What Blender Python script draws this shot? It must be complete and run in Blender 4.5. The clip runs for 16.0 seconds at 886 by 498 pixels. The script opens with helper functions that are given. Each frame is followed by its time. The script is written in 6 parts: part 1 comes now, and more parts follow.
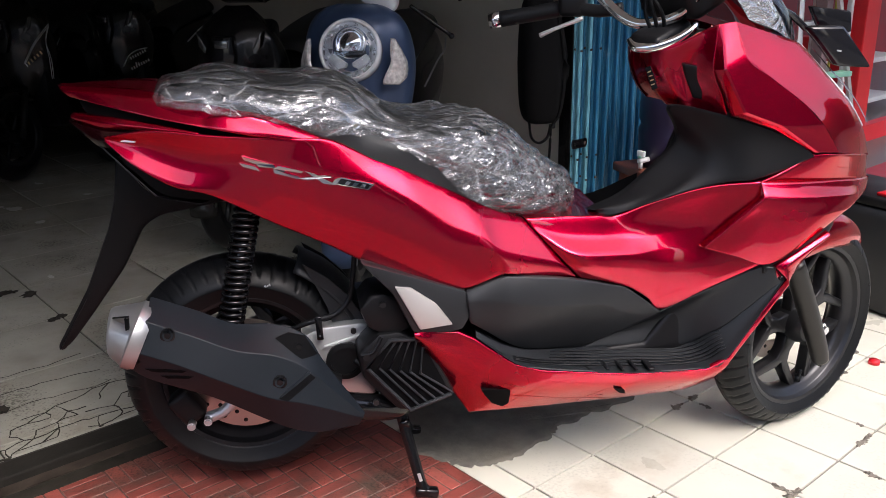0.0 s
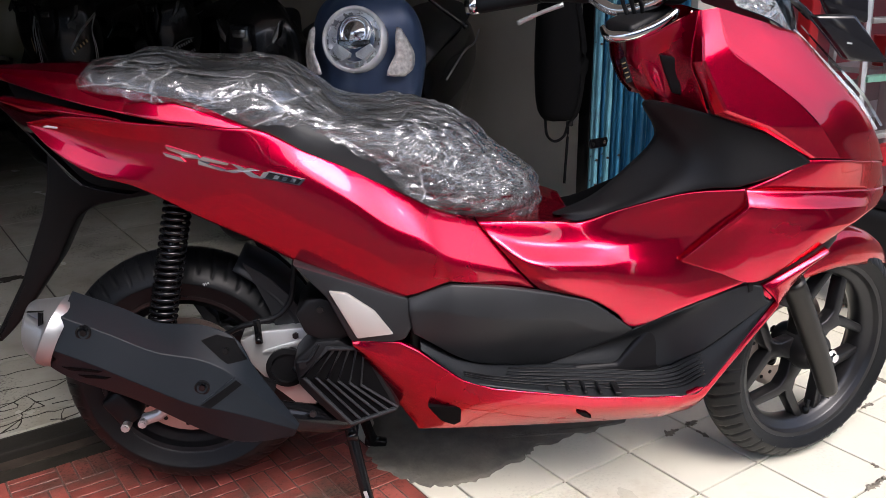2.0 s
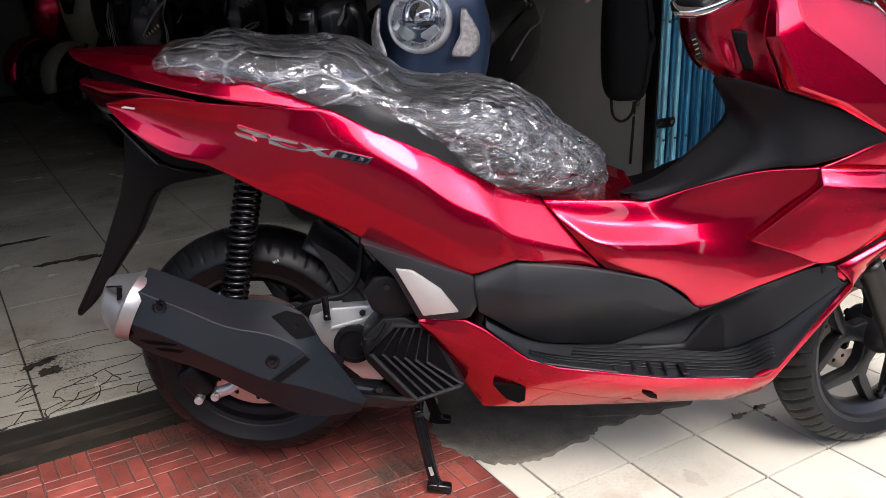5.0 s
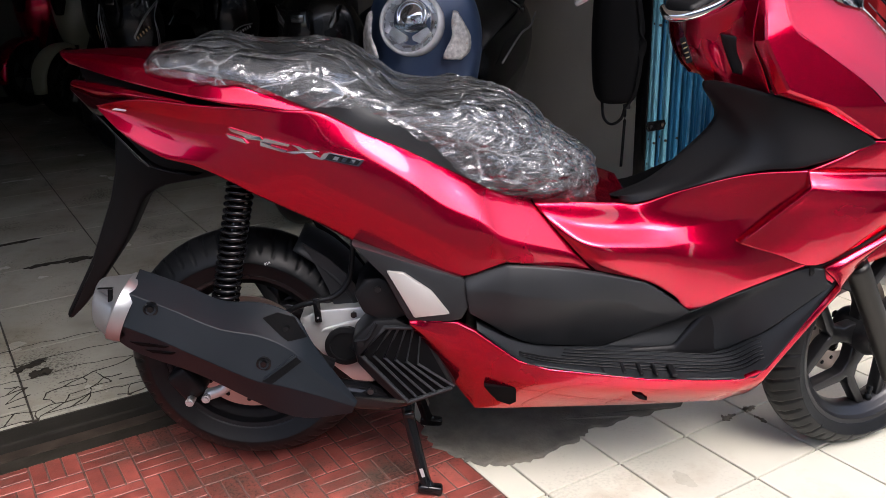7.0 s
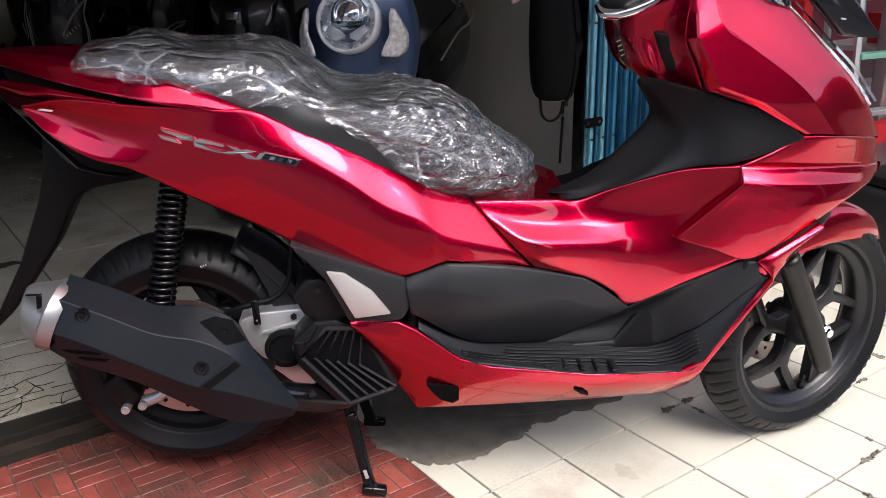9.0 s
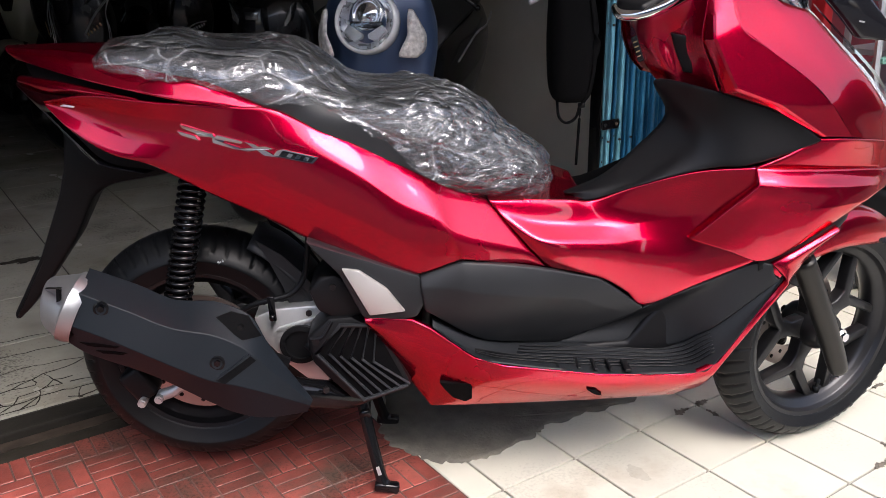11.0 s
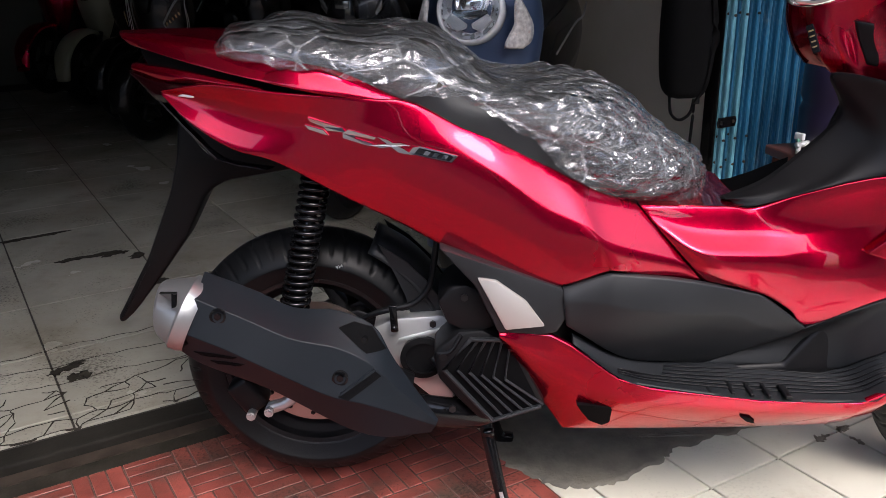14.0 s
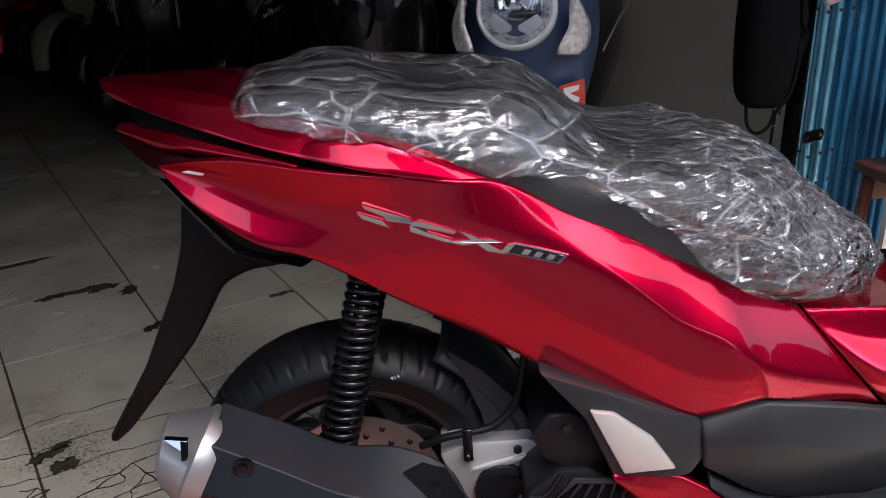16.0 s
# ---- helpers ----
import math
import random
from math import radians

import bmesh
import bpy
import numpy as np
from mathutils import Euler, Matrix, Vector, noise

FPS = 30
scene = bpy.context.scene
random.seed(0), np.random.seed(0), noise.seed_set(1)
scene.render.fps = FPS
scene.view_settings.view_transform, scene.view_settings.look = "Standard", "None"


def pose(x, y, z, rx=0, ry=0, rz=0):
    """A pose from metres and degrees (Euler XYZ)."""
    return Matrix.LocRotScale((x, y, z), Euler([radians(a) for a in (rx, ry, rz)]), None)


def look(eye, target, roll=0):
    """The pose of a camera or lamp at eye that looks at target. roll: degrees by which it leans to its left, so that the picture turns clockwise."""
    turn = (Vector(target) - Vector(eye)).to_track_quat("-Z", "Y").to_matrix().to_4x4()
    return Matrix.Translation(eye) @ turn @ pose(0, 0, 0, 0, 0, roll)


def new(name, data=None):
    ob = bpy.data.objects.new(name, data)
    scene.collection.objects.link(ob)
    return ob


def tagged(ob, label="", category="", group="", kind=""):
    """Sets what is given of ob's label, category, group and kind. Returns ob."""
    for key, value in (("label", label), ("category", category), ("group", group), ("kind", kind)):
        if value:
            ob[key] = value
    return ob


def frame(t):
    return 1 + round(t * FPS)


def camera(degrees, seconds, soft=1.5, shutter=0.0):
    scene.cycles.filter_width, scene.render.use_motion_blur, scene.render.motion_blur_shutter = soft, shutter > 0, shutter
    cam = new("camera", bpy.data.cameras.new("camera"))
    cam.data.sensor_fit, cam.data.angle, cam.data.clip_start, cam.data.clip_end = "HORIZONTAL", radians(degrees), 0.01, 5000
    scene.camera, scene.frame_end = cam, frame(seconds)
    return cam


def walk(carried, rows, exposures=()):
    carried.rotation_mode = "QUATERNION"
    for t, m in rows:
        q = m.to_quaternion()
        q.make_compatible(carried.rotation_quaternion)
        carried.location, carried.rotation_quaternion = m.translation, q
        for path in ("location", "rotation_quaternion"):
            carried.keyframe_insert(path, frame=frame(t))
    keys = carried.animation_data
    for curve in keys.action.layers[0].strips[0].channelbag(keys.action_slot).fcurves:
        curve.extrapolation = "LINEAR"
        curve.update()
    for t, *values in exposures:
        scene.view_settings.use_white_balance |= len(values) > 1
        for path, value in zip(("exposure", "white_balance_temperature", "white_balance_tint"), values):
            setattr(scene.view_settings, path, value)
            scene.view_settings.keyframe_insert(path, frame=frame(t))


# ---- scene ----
cam = camera(54.0, 16.0, soft=0.85)
PATH = [
    (0, (0.202, -1.714, 1.092), (0.514, 0.156, 0.458), -0.8),
    (0.5, (0.292, -1.666, 1.087), (0.537, 0.219, 0.466), -1.2),
    (1, (0.381, -1.645, 1.073), (0.561, 0.247, 0.449), -1.1),
    (1.5, (0.444, -1.627, 1.066), (0.592, 0.266, 0.439), -1.0),
    (2, (0.474, -1.612, 1.057), (0.591, 0.28, 0.419), -0.6),
    (2.5, (0.487, -1.613, 1.053), (0.581, 0.278, 0.409), -0.9),
    (3, (0.491, -1.619, 1.051), (0.577, 0.269, 0.396), -1.1),
    (3.5, (0.482, -1.621, 1.054), (0.554, 0.267, 0.396), -1.3),
    (4, (0.47, -1.617, 1.054), (0.514, 0.271, 0.395), -1.7),
    (4.5, (0.458, -1.618, 1.05), (0.468, 0.267, 0.384), -1.8),
    (4.7, (0.466, -1.622, 1.052), (0.452, 0.261, 0.38), -2.0),
    (6.8, (0.455, -1.621, 1.043), (0.412, 0.268, 0.387), -1.3),
    (7, (0.467, -1.627, 1.053), (0.461, 0.259, 0.386), -1.5),
    (7.5, (0.492, -1.626, 1.053), (0.602, 0.256, 0.387), -0.8),
    (8, (0.487, -1.618, 1.052), (0.631, 0.262, 0.385), -0.9),
    (8.5, (0.477, -1.614, 1.048), (0.622, 0.265, 0.378), -0.9),
    (9, (0.472, -1.619, 1.053), (0.597, 0.259, 0.378), -1.1),
    (11.5, (0.474, -1.63, 1.048), (0.557, 0.255, 0.384), -0.8),
    (12, (0.475, -1.629, 1.047), (0.551, 0.258, 0.39), -0.9),
    (12.5, (0.477, -1.627, 1.046), (0.549, 0.262, 0.393), -1.1),
    (13, (0.474, -1.627, 1.045), (0.541, 0.264, 0.398), -0.9),
    (13.5, (0.437, -1.596, 1.035), (0.467, 0.292, 0.377), -1.3),
    (14, (0.323, -1.486, 1.025), (0.301, 0.395, 0.345), -0.8),
    (14.5, (0.218, -1.382, 1.054), (0.238, 0.489, 0.348), -1.0),
    (15, (0.196, -1.261, 1.058), (0.247, 0.605, 0.341), -0.9),
    (15.5, (0.205, -1.126, 1.078), (0.24, 0.734, 0.342), -1.3),
    (16, (0.193, -1.084, 1.085), (0.191, 0.767, 0.327), -1.4),
]
walk(cam, [(t, look(eye, target, roll)) for t, eye, target, roll in PATH],
     exposures=[(0.0, 1.25, 6250, 13), (4.0, 1.25, 6250, 13), (13.0, 1.25, 6250, 13), (14.5, 1.15, 6200, 13), (16.0, 1.1, 6150, 13)])

# ---- light ----
world = bpy.data.worlds.new("sky")
scene.world = world
world.use_nodes = True
_n, _l = world.node_tree.nodes, world.node_tree.links
_sky = _n.new("ShaderNodeTexSky")
_sky.sky_type, _sky.sun_disc = "NISHITA", False
_sky.sun_elevation, _sky.sun_rotation = radians(53), radians(157)
_sky.air_density, _sky.dust_density = 1.0, 4.0
_l.new(_sky.outputs[0], _n["Background"].inputs[0])
_n["Background"].inputs[1].default_value = 0.15
sun = new("sun", bpy.data.lights.new("sun", "SUN"))
sun.data.energy, sun.data.angle, sun.data.color = 0.95, radians(28), (1.0, 0.97, 0.94)
sun.matrix_world = look((2.0, -3.6, 6.0), (0.4, 0.2, 0.0))


# ---- materials ----
def mat(name, color, rough=0.5, metal=0.0, coat=0.0, coat_rough=0.03, vary=0.15, scale=8.0, bump=0.0, bump_scale=120.0,
        stain=None, stain_scale=2.0, stain_low=0.55, stain_high=0.7, rough_vary=0.1, per_piece=0.0, spec=0.5, fine_dirt=0.0):
    m = bpy.data.materials.new(name)
    m.use_nodes = True
    n, l = m.node_tree.nodes, m.node_tree.links
    b = n["Principled BSDF"]
    b.inputs["Metallic"].default_value = metal
    b.inputs["Coat Weight"].default_value = coat
    b.inputs["Coat Roughness"].default_value = coat_rough
    b.inputs["Specular IOR Level"].default_value = spec
    tc = n.new("ShaderNodeTexCoord")
    # pieces of one pavement share a mesh, so their dirt follows the place they lie in
    where = n.new("ShaderNodeNewGeometry").outputs["Position"] if per_piece else tc.outputs["Object"]
    big = n.new("ShaderNodeTexNoise")
    big.inputs["Scale"].default_value, big.inputs["Detail"].default_value = scale, 6.0
    l.new(where, big.inputs["Vector"])
    ramp = n.new("ShaderNodeMapRange")
    ramp.inputs[1].default_value, ramp.inputs[2].default_value = 0.3, 0.7
    ramp.inputs[3].default_value, ramp.inputs[4].default_value = 1 - vary, 1 + vary
    l.new(big.outputs[0], ramp.inputs[0])
    value = ramp.outputs[0]
    if per_piece:
        info = n.new("ShaderNodeObjectInfo")
        pr = n.new("ShaderNodeMapRange")
        pr.inputs[3].default_value, pr.inputs[4].default_value = 1 - per_piece, 1 + per_piece
        l.new(info.outputs["Random"], pr.inputs[0])
        mu = n.new("ShaderNodeMath")
        mu.operation = "MULTIPLY"
        l.new(value, mu.inputs[0]), l.new(pr.outputs[0], mu.inputs[1])
        value = mu.outputs[0]
    mul = n.new("ShaderNodeVectorMath")
    mul.operation = "SCALE"
    mul.inputs[0].default_value = color[:3]
    l.new(value, mul.inputs["Scale"])
    col = mul.outputs[0]
    if stain:
        st = n.new("ShaderNodeTexNoise")
        st.inputs["Scale"].default_value, st.inputs["Detail"].default_value, st.inputs["Roughness"].default_value = stain_scale, 9.0, 0.65
        l.new(where, st.inputs["Vector"])
        sr = n.new("ShaderNodeMapRange")
        sr.inputs[1].default_value, sr.inputs[2].default_value = stain_low, stain_high
        l.new(st.outputs[0], sr.inputs[0])
        mix = n.new("ShaderNodeMix")
        mix.data_type = "RGBA"
        l.new(sr.outputs[0], mix.inputs[0]), l.new(col, mix.inputs[6])
        mix.inputs[7].default_value = (*stain, 1)
        col = mix.outputs[2]
    if fine_dirt:
        # small dark specks and scuffs in clusters
        sp, cl = n.new("ShaderNodeTexNoise"), n.new("ShaderNodeTexNoise")
        sp.inputs["Scale"].default_value, sp.inputs["Detail"].default_value = 140.0, 3.0
        cl.inputs["Scale"].default_value, cl.inputs["Detail"].default_value = 4.0, 4.0
        l.new(where, sp.inputs["Vector"]), l.new(where, cl.inputs["Vector"])
        su, dr = n.new("ShaderNodeMath"), n.new("ShaderNodeMapRange")
        su.operation = "ADD"
        l.new(sp.outputs[0], su.inputs[0]), l.new(cl.outputs[0], su.inputs[1])
        dr.inputs[1].default_value, dr.inputs[2].default_value, dr.inputs[3].default_value, dr.inputs[4].default_value = 1.12, 1.3, 1.0, 1.0 - fine_dirt
        l.new(su.outputs[0], dr.inputs[0])
        dk = n.new("ShaderNodeVectorMath")
        dk.operation = "SCALE"
        l.new(col, dk.inputs[0]), l.new(dr.outputs[0], dk.inputs["Scale"])
        col = dk.outputs[0]
    l.new(col, b.inputs["Base Color"])
    rr = n.new("ShaderNodeMapRange")
    rr.inputs[1].default_value, rr.inputs[2].default_value = 0.3, 0.7
    rr.inputs[3].default_value, rr.inputs[4].default_value = rough * (1 - rough_vary), min(1, rough * (1 + rough_vary))
    l.new(big.outputs[0], rr.inputs[0]), l.new(rr.outputs[0], b.inputs["Roughness"])
    if bump:
        fine = n.new("ShaderNodeTexNoise")
        fine.inputs["Scale"].default_value, fine.inputs["Detail"].default_value = bump_scale, 4.0
        l.new(tc.outputs["Object"], fine.inputs["Vector"])
        bp = n.new("ShaderNodeBump")
        bp.inputs["Strength"].default_value, bp.inputs["Distance"].default_value = bump, 0.002
        l.new(fine.outputs[0], bp.inputs["Height"]), l.new(bp.outputs[0], b.inputs["Normal"])
    return m


def film_mat(name, tint, gloss_rough, milky, crinkle=True, fine=0.4, creases=0.0, calm=1.0):
    """A thin clear plastic film: mostly see-through, with sharp gloss and a little milky scatter."""
    m = bpy.data.materials.new(name)
    m.use_nodes = True
    n, l = m.node_tree.nodes, m.node_tree.links
    n.remove(n["Principled BSDF"])
    out = n["Material Output"]
    clear, gloss, milk = n.new("ShaderNodeBsdfTransparent"), n.new("ShaderNodeBsdfGlossy"), n.new("ShaderNodeBsdfDiffuse")
    clear.inputs[0].default_value = (*tint, 1)
    gloss.inputs["Roughness"].default_value = gloss_rough
    gloss.inputs[0].default_value = (0.95, 0.97, 1, 1)
    milk.inputs[0].default_value = (0.75, 0.78, 0.82, 1)
    fr = n.new("ShaderNodeFresnel")
    fr.inputs[0].default_value = 1.5
    k = n.new("ShaderNodeMath")
    k.operation, k.use_clamp = "MULTIPLY_ADD", True
    k.inputs[1].default_value, k.inputs[2].default_value = 1.9, 0.0
    l.new(fr.outputs[0], k.inputs[0])
    m1, m2 = n.new("ShaderNodeMixShader"), n.new("ShaderNodeMixShader")
    m1.inputs[0].default_value = milky
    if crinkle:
        # flat crushed facets that meet in sharp creases, at two sizes; milky lines paint glints along the larger
        # creases
        tc, warp, add = n.new("ShaderNodeTexCoord"), n.new("ShaderNodeTexNoise"), n.new("ShaderNodeVectorMath")
        warp.inputs["Scale"].default_value, warp.inputs["Detail"].default_value = 14.0, 1.0
        add.operation = "MULTIPLY_ADD"
        add.inputs[1].default_value = (0.014, 0.014, 0.014)
        l.new(tc.outputs["Object"], warp.inputs["Vector"]), l.new(warp.outputs[1], add.inputs[0]), l.new(tc.outputs["Object"], add.inputs[2])
        sep, crushed, last = n.new("ShaderNodeSeparateXYZ"), n.new("ShaderNodeMapRange"), None
        l.new(tc.outputs["Object"], sep.inputs[0]), l.new(sep.outputs[0], crushed.inputs[0])
        crushed.inputs[1].default_value, crushed.inputs[2].default_value = 0.34, 0.48
        crushed.inputs[3].default_value, crushed.inputs[4].default_value = calm, 1.0
        for size, slope, lean in ((17.0, fine * 0.8, 0.9), (40.0, fine, 0.5), (90.0, fine * 0.6, -0.7)):
            turn, vo, bp = n.new("ShaderNodeMapping"), n.new("ShaderNodeTexVoronoi"), n.new("ShaderNodeBump")
            turn.inputs["Rotation"].default_value, turn.inputs["Scale"].default_value = (0.2, lean, 0.3), (0.55, 1.0, 1.0)
            vo.feature = "DISTANCE_TO_EDGE"
            vo.inputs["Scale"].default_value = size
            l.new(add.outputs[0], turn.inputs["Vector"]), l.new(turn.outputs[0], vo.inputs["Vector"])
            bp.inputs["Strength"].default_value, bp.inputs["Distance"].default_value = 1.0, slope / size
            l.new(vo.outputs["Distance"], bp.inputs["Height"])
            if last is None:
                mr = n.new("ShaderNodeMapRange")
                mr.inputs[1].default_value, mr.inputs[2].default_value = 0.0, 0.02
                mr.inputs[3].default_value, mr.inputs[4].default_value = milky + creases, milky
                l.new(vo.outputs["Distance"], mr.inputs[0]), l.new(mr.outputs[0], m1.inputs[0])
            else:
                l.new(last, bp.inputs["Normal"]), l.new(crushed.outputs[0], bp.inputs["Strength"])
            last = bp.outputs[0]
        l.new(last, gloss.inputs["Normal"]), l.new(last, fr.inputs["Normal"])
    l.new(clear.outputs[0], m1.inputs[1]), l.new(milk.outputs[0], m1.inputs[2])
    l.new(k.outputs[0], m2.inputs[0]), l.new(m1.outputs[0], m2.inputs[1]), l.new(gloss.outputs[0], m2.inputs[2])
    l.new(m2.outputs[0], out.inputs[0])
    return m


def glass_mat(name, color, rough=0.02):
    m = bpy.data.materials.new(name)
    m.use_nodes = True
    b = m.node_tree.nodes["Principled BSDF"]
    b.inputs["Base Color"].default_value = (*color, 1)
    b.inputs["Roughness"].default_value, b.inputs["Transmission Weight"].default_value, b.inputs["IOR"].default_value = rough, 1.0, 1.3
    return m


def candy_mat(name, color, edge):
    """Clear-coated candy paint: a red metallic base that stays red at its edges, fine flake, and a hard mirror coat."""
    m = mat(name, color, 0.26, 0.94, coat=1.0, coat_rough=0.004, vary=0.03, scale=3)
    n, l = m.node_tree.nodes, m.node_tree.links
    b = n["Principled BSDF"]
    b.inputs["Specular Tint"].default_value = (*edge, 1)
    b.inputs["Coat IOR"].default_value = 1.47
    tc, fl, bp = n.new("ShaderNodeTexCoord"), n.new("ShaderNodeTexNoise"), n.new("ShaderNodeBump")
    fl.inputs["Scale"].default_value, fl.inputs["Detail"].default_value = 2600.0, 1.0
    bp.inputs["Strength"].default_value, bp.inputs["Distance"].default_value = 0.05, 0.001
    l.new(tc.outputs["Object"], fl.inputs["Vector"]), l.new(fl.outputs[0], bp.inputs["Height"]), l.new(bp.outputs[0], b.inputs["Normal"])
    return m


RED = candy_mat("candy_red_paint", (0.54, 0.0002, 0.033), (0.8, 0.002, 0.055))
PLASTIC = mat("textured_black_plastic", (0.017, 0.0185, 0.021), 0.44, vary=0.12, bump=0.12, bump_scale=1400, spec=0.36)
SATIN = mat("satin_black_plastic", (0.007, 0.007, 0.008), 0.42, vary=0.1, bump=0.05, bump_scale=1400, spec=0.22)
GLOSS = mat("gloss_black_plastic", (0.01, 0.01, 0.012), 0.12, vary=0.1)
SHIELD = mat("dark_grey_heat_shield", (0.0085, 0.0115, 0.0155), 0.47, vary=0.1, bump=0.08, bump_scale=1600, spec=0.2)
RUBBER = mat("tyre_rubber", (0.0052, 0.0058, 0.007), 0.42, vary=0.2, scale=20, bump=0.12, bump_scale=500, stain=(0.016, 0.0155, 0.015), stain_low=0.58, stain_high=0.85, spec=0.25)
RIM = mat("dark_grey_alloy", (0.024, 0.024, 0.026), 0.3, 0.5, vary=0.1, bump=0.04, bump_scale=600)
DARK_RIM = mat("black_alloy", (0.022, 0.022, 0.024), 0.3, 0.5, vary=0.1)
ALLOY = mat("silver_alloy", (0.62, 0.63, 0.64), 0.42, 0.7, vary=0.08, bump=0.06, bump_scale=500)
CAP_METAL = mat("cast_silver_cap", (0.40, 0.41, 0.42), 0.38, 0.8, vary=0.08, bump=0.05, bump_scale=500)
BRUSHED = mat("silver_paint_trim", (0.62, 0.6, 0.58), 0.35, 0.6, vary=0.04)
CHROME = mat("chrome", (0.8, 0.8, 0.82), 0.08, 1.0, vary=0.03)
STEEL = mat("brake_disc_steel", (0.42, 0.36, 0.33), 0.35, 0.9, vary=0.1)
BLACK_STEEL = mat("black_painted_steel", (0.006, 0.006, 0.007), 0.14, 0.2, vary=0.1)
# near-black that stands for the shade in holes, slots, gaps and the grille
HOLE_SHADE = mat("recess_shade", (0.002, 0.002, 0.0025), 0.8, spec=0.1)
MATTE_BLACK = mat("matte_black_plastic", (0.0045, 0.0045, 0.005), 0.5, vary=0.15, bump=0.06, bump_scale=1200, spec=0.16)
VINYL = mat("black_vinyl", (0.018, 0.019, 0.021), 0.45, vary=0.1, bump=0.2, bump_scale=700)
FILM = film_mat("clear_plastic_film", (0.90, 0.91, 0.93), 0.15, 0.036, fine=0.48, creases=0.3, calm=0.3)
LENS_FILM = film_mat("clear_lens_film", (0.96, 0.97, 0.98), 0.05, 0.02, crinkle=False)
REFLECTOR = mat("lamp_reflector", (0.85, 0.87, 0.9), 0.28, 0.7, vary=0.1, scale=40)
NAVY = mat("matte_navy_paint", (0.045, 0.075, 0.15), 0.36, 0.25, coat=0.25, coat_rough=0.3, vary=0.06, bump=0.03, bump_scale=700)
BLACK_PAINT = mat("glossy_black_paint", (0.005, 0.005, 0.0055), 0.25, coat=0.35, vary=0.1)
WHITE_PAINT = mat("white_plastic", (0.75, 0.78, 0.79), 0.3, vary=0.05)
SILVER_PAINT = mat("silver_decal", (0.55, 0.55, 0.56), 0.3, 0.5, vary=0.05)
GOLD_PAINT = mat("gold_decal", (0.5, 0.36, 0.18), 0.35, 0.5, vary=0.1)
RED_DECAL = mat("red_orange_decal", (0.65, 0.07, 0.03), 0.35, vary=0.1)
CREAM_TILE = mat("cream_ceramic_tile", (0.635, 0.612, 0.515), 0.3, vary=0.06, scale=5, per_piece=0.06, stain=(0.40, 0.34, 0.25), stain_scale=3.5, stain_low=0.56, stain_high=0.80, bump=0.03, bump_scale=60, fine_dirt=0.12)
PALE_GROUT = mat("pale_dirty_grout", (0.12, 0.068, 0.055), 0.9, vary=0.35, scale=20, bump=0.3, bump_scale=150)
SHOP_GROUT = mat("dark_shop_grout", (0.03, 0.026, 0.021), 0.9, vary=0.35, scale=20, bump=0.4, bump_scale=150)
GROUT = mat("dirty_grout", (0.12, 0.10, 0.08), 0.9, vary=0.35, scale=20, bump=0.4, bump_scale=150)
CEMENT = mat("rough_grey_cement", (0.145, 0.135, 0.112), 0.9, vary=0.4, scale=14, bump=0.9, bump_scale=130, stain=(0.13, 0.115, 0.085), stain_scale=6, stain_low=0.5, stain_high=0.75)
BRICK = mat("red_paving_brick", (0.31, 0.075, 0.058), 0.42, vary=0.35, scale=14, per_piece=0.28, bump=0.45, bump_scale=160, stain=(0.10, 0.065, 0.05), stain_scale=4.5, stain_low=0.47, stain_high=0.68, fine_dirt=0.6)
SHOP_TILE = mat("worn_beige_marbled_tile", (0.40, 0.39, 0.335), 0.25, vary=0.22, scale=6, per_piece=0.07, stain=(0.20, 0.18, 0.135), stain_scale=3.0, stain_low=0.48, stain_high=0.74, bump=0.03, bump_scale=50, fine_dirt=0.5)
MUD = mat("dark_dirt", (0.032, 0.028, 0.022), 0.85, vary=0.4, scale=18, bump=0.5, spec=0.12)
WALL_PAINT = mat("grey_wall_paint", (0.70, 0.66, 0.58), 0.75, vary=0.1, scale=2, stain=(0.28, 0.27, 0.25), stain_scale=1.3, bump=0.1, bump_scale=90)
# interior shade is put into this colour of back wall, far wall and ceiling
SHADED_PAINT = mat("wall_paint_darkened_for_shade", (0.10, 0.105, 0.095), 0.8, vary=0.15, scale=2, bump=0.1, bump_scale=90)
FRONTS = mat("weathered_shopfront", (0.075, 0.072, 0.07), 0.8, vary=0.35, scale=0.6, stain=(0.05, 0.06, 0.045), stain_scale=0.5, bump=0.2, bump_scale=20)
CEILING = mat("ceiling_board", (0.45, 0.44, 0.42), 0.8, vary=0.08)
LIP = mat("dark_worn_concrete", (0.022, 0.02, 0.017), 0.85, vary=0.35, scale=9, bump=0.4, bump_scale=110, spec=0.12)
CONCRETE = mat("concrete", (0.25, 0.24, 0.22), 0.85, vary=0.2, scale=3, bump=0.3, bump_scale=90, stain=(0.15, 0.14, 0.12))
SHOP_SCREED = mat("dark_polished_screed", (0.10, 0.09, 0.085), 0.35, vary=0.25, scale=4, bump=0.1, bump_scale=90)
ASPHALT = mat("asphalt", (0.07, 0.07, 0.07), 0.9, vary=0.25, scale=3, bump=0.5, bump_scale=200)
FORK = mat("dark_bronze_fork", (0.018, 0.0165, 0.015), 0.38, 0.4, vary=0.1)
PALE_GATE = mat("faded_pale_blue_enamel", (0.13, 0.36, 0.46), 0.4, 0.1, vary=0.25, scale=12, bump=0.1, bump_scale=70, stain=(0.16, 0.09, 0.06), stain_scale=14, stain_low=0.66, stain_high=0.8)
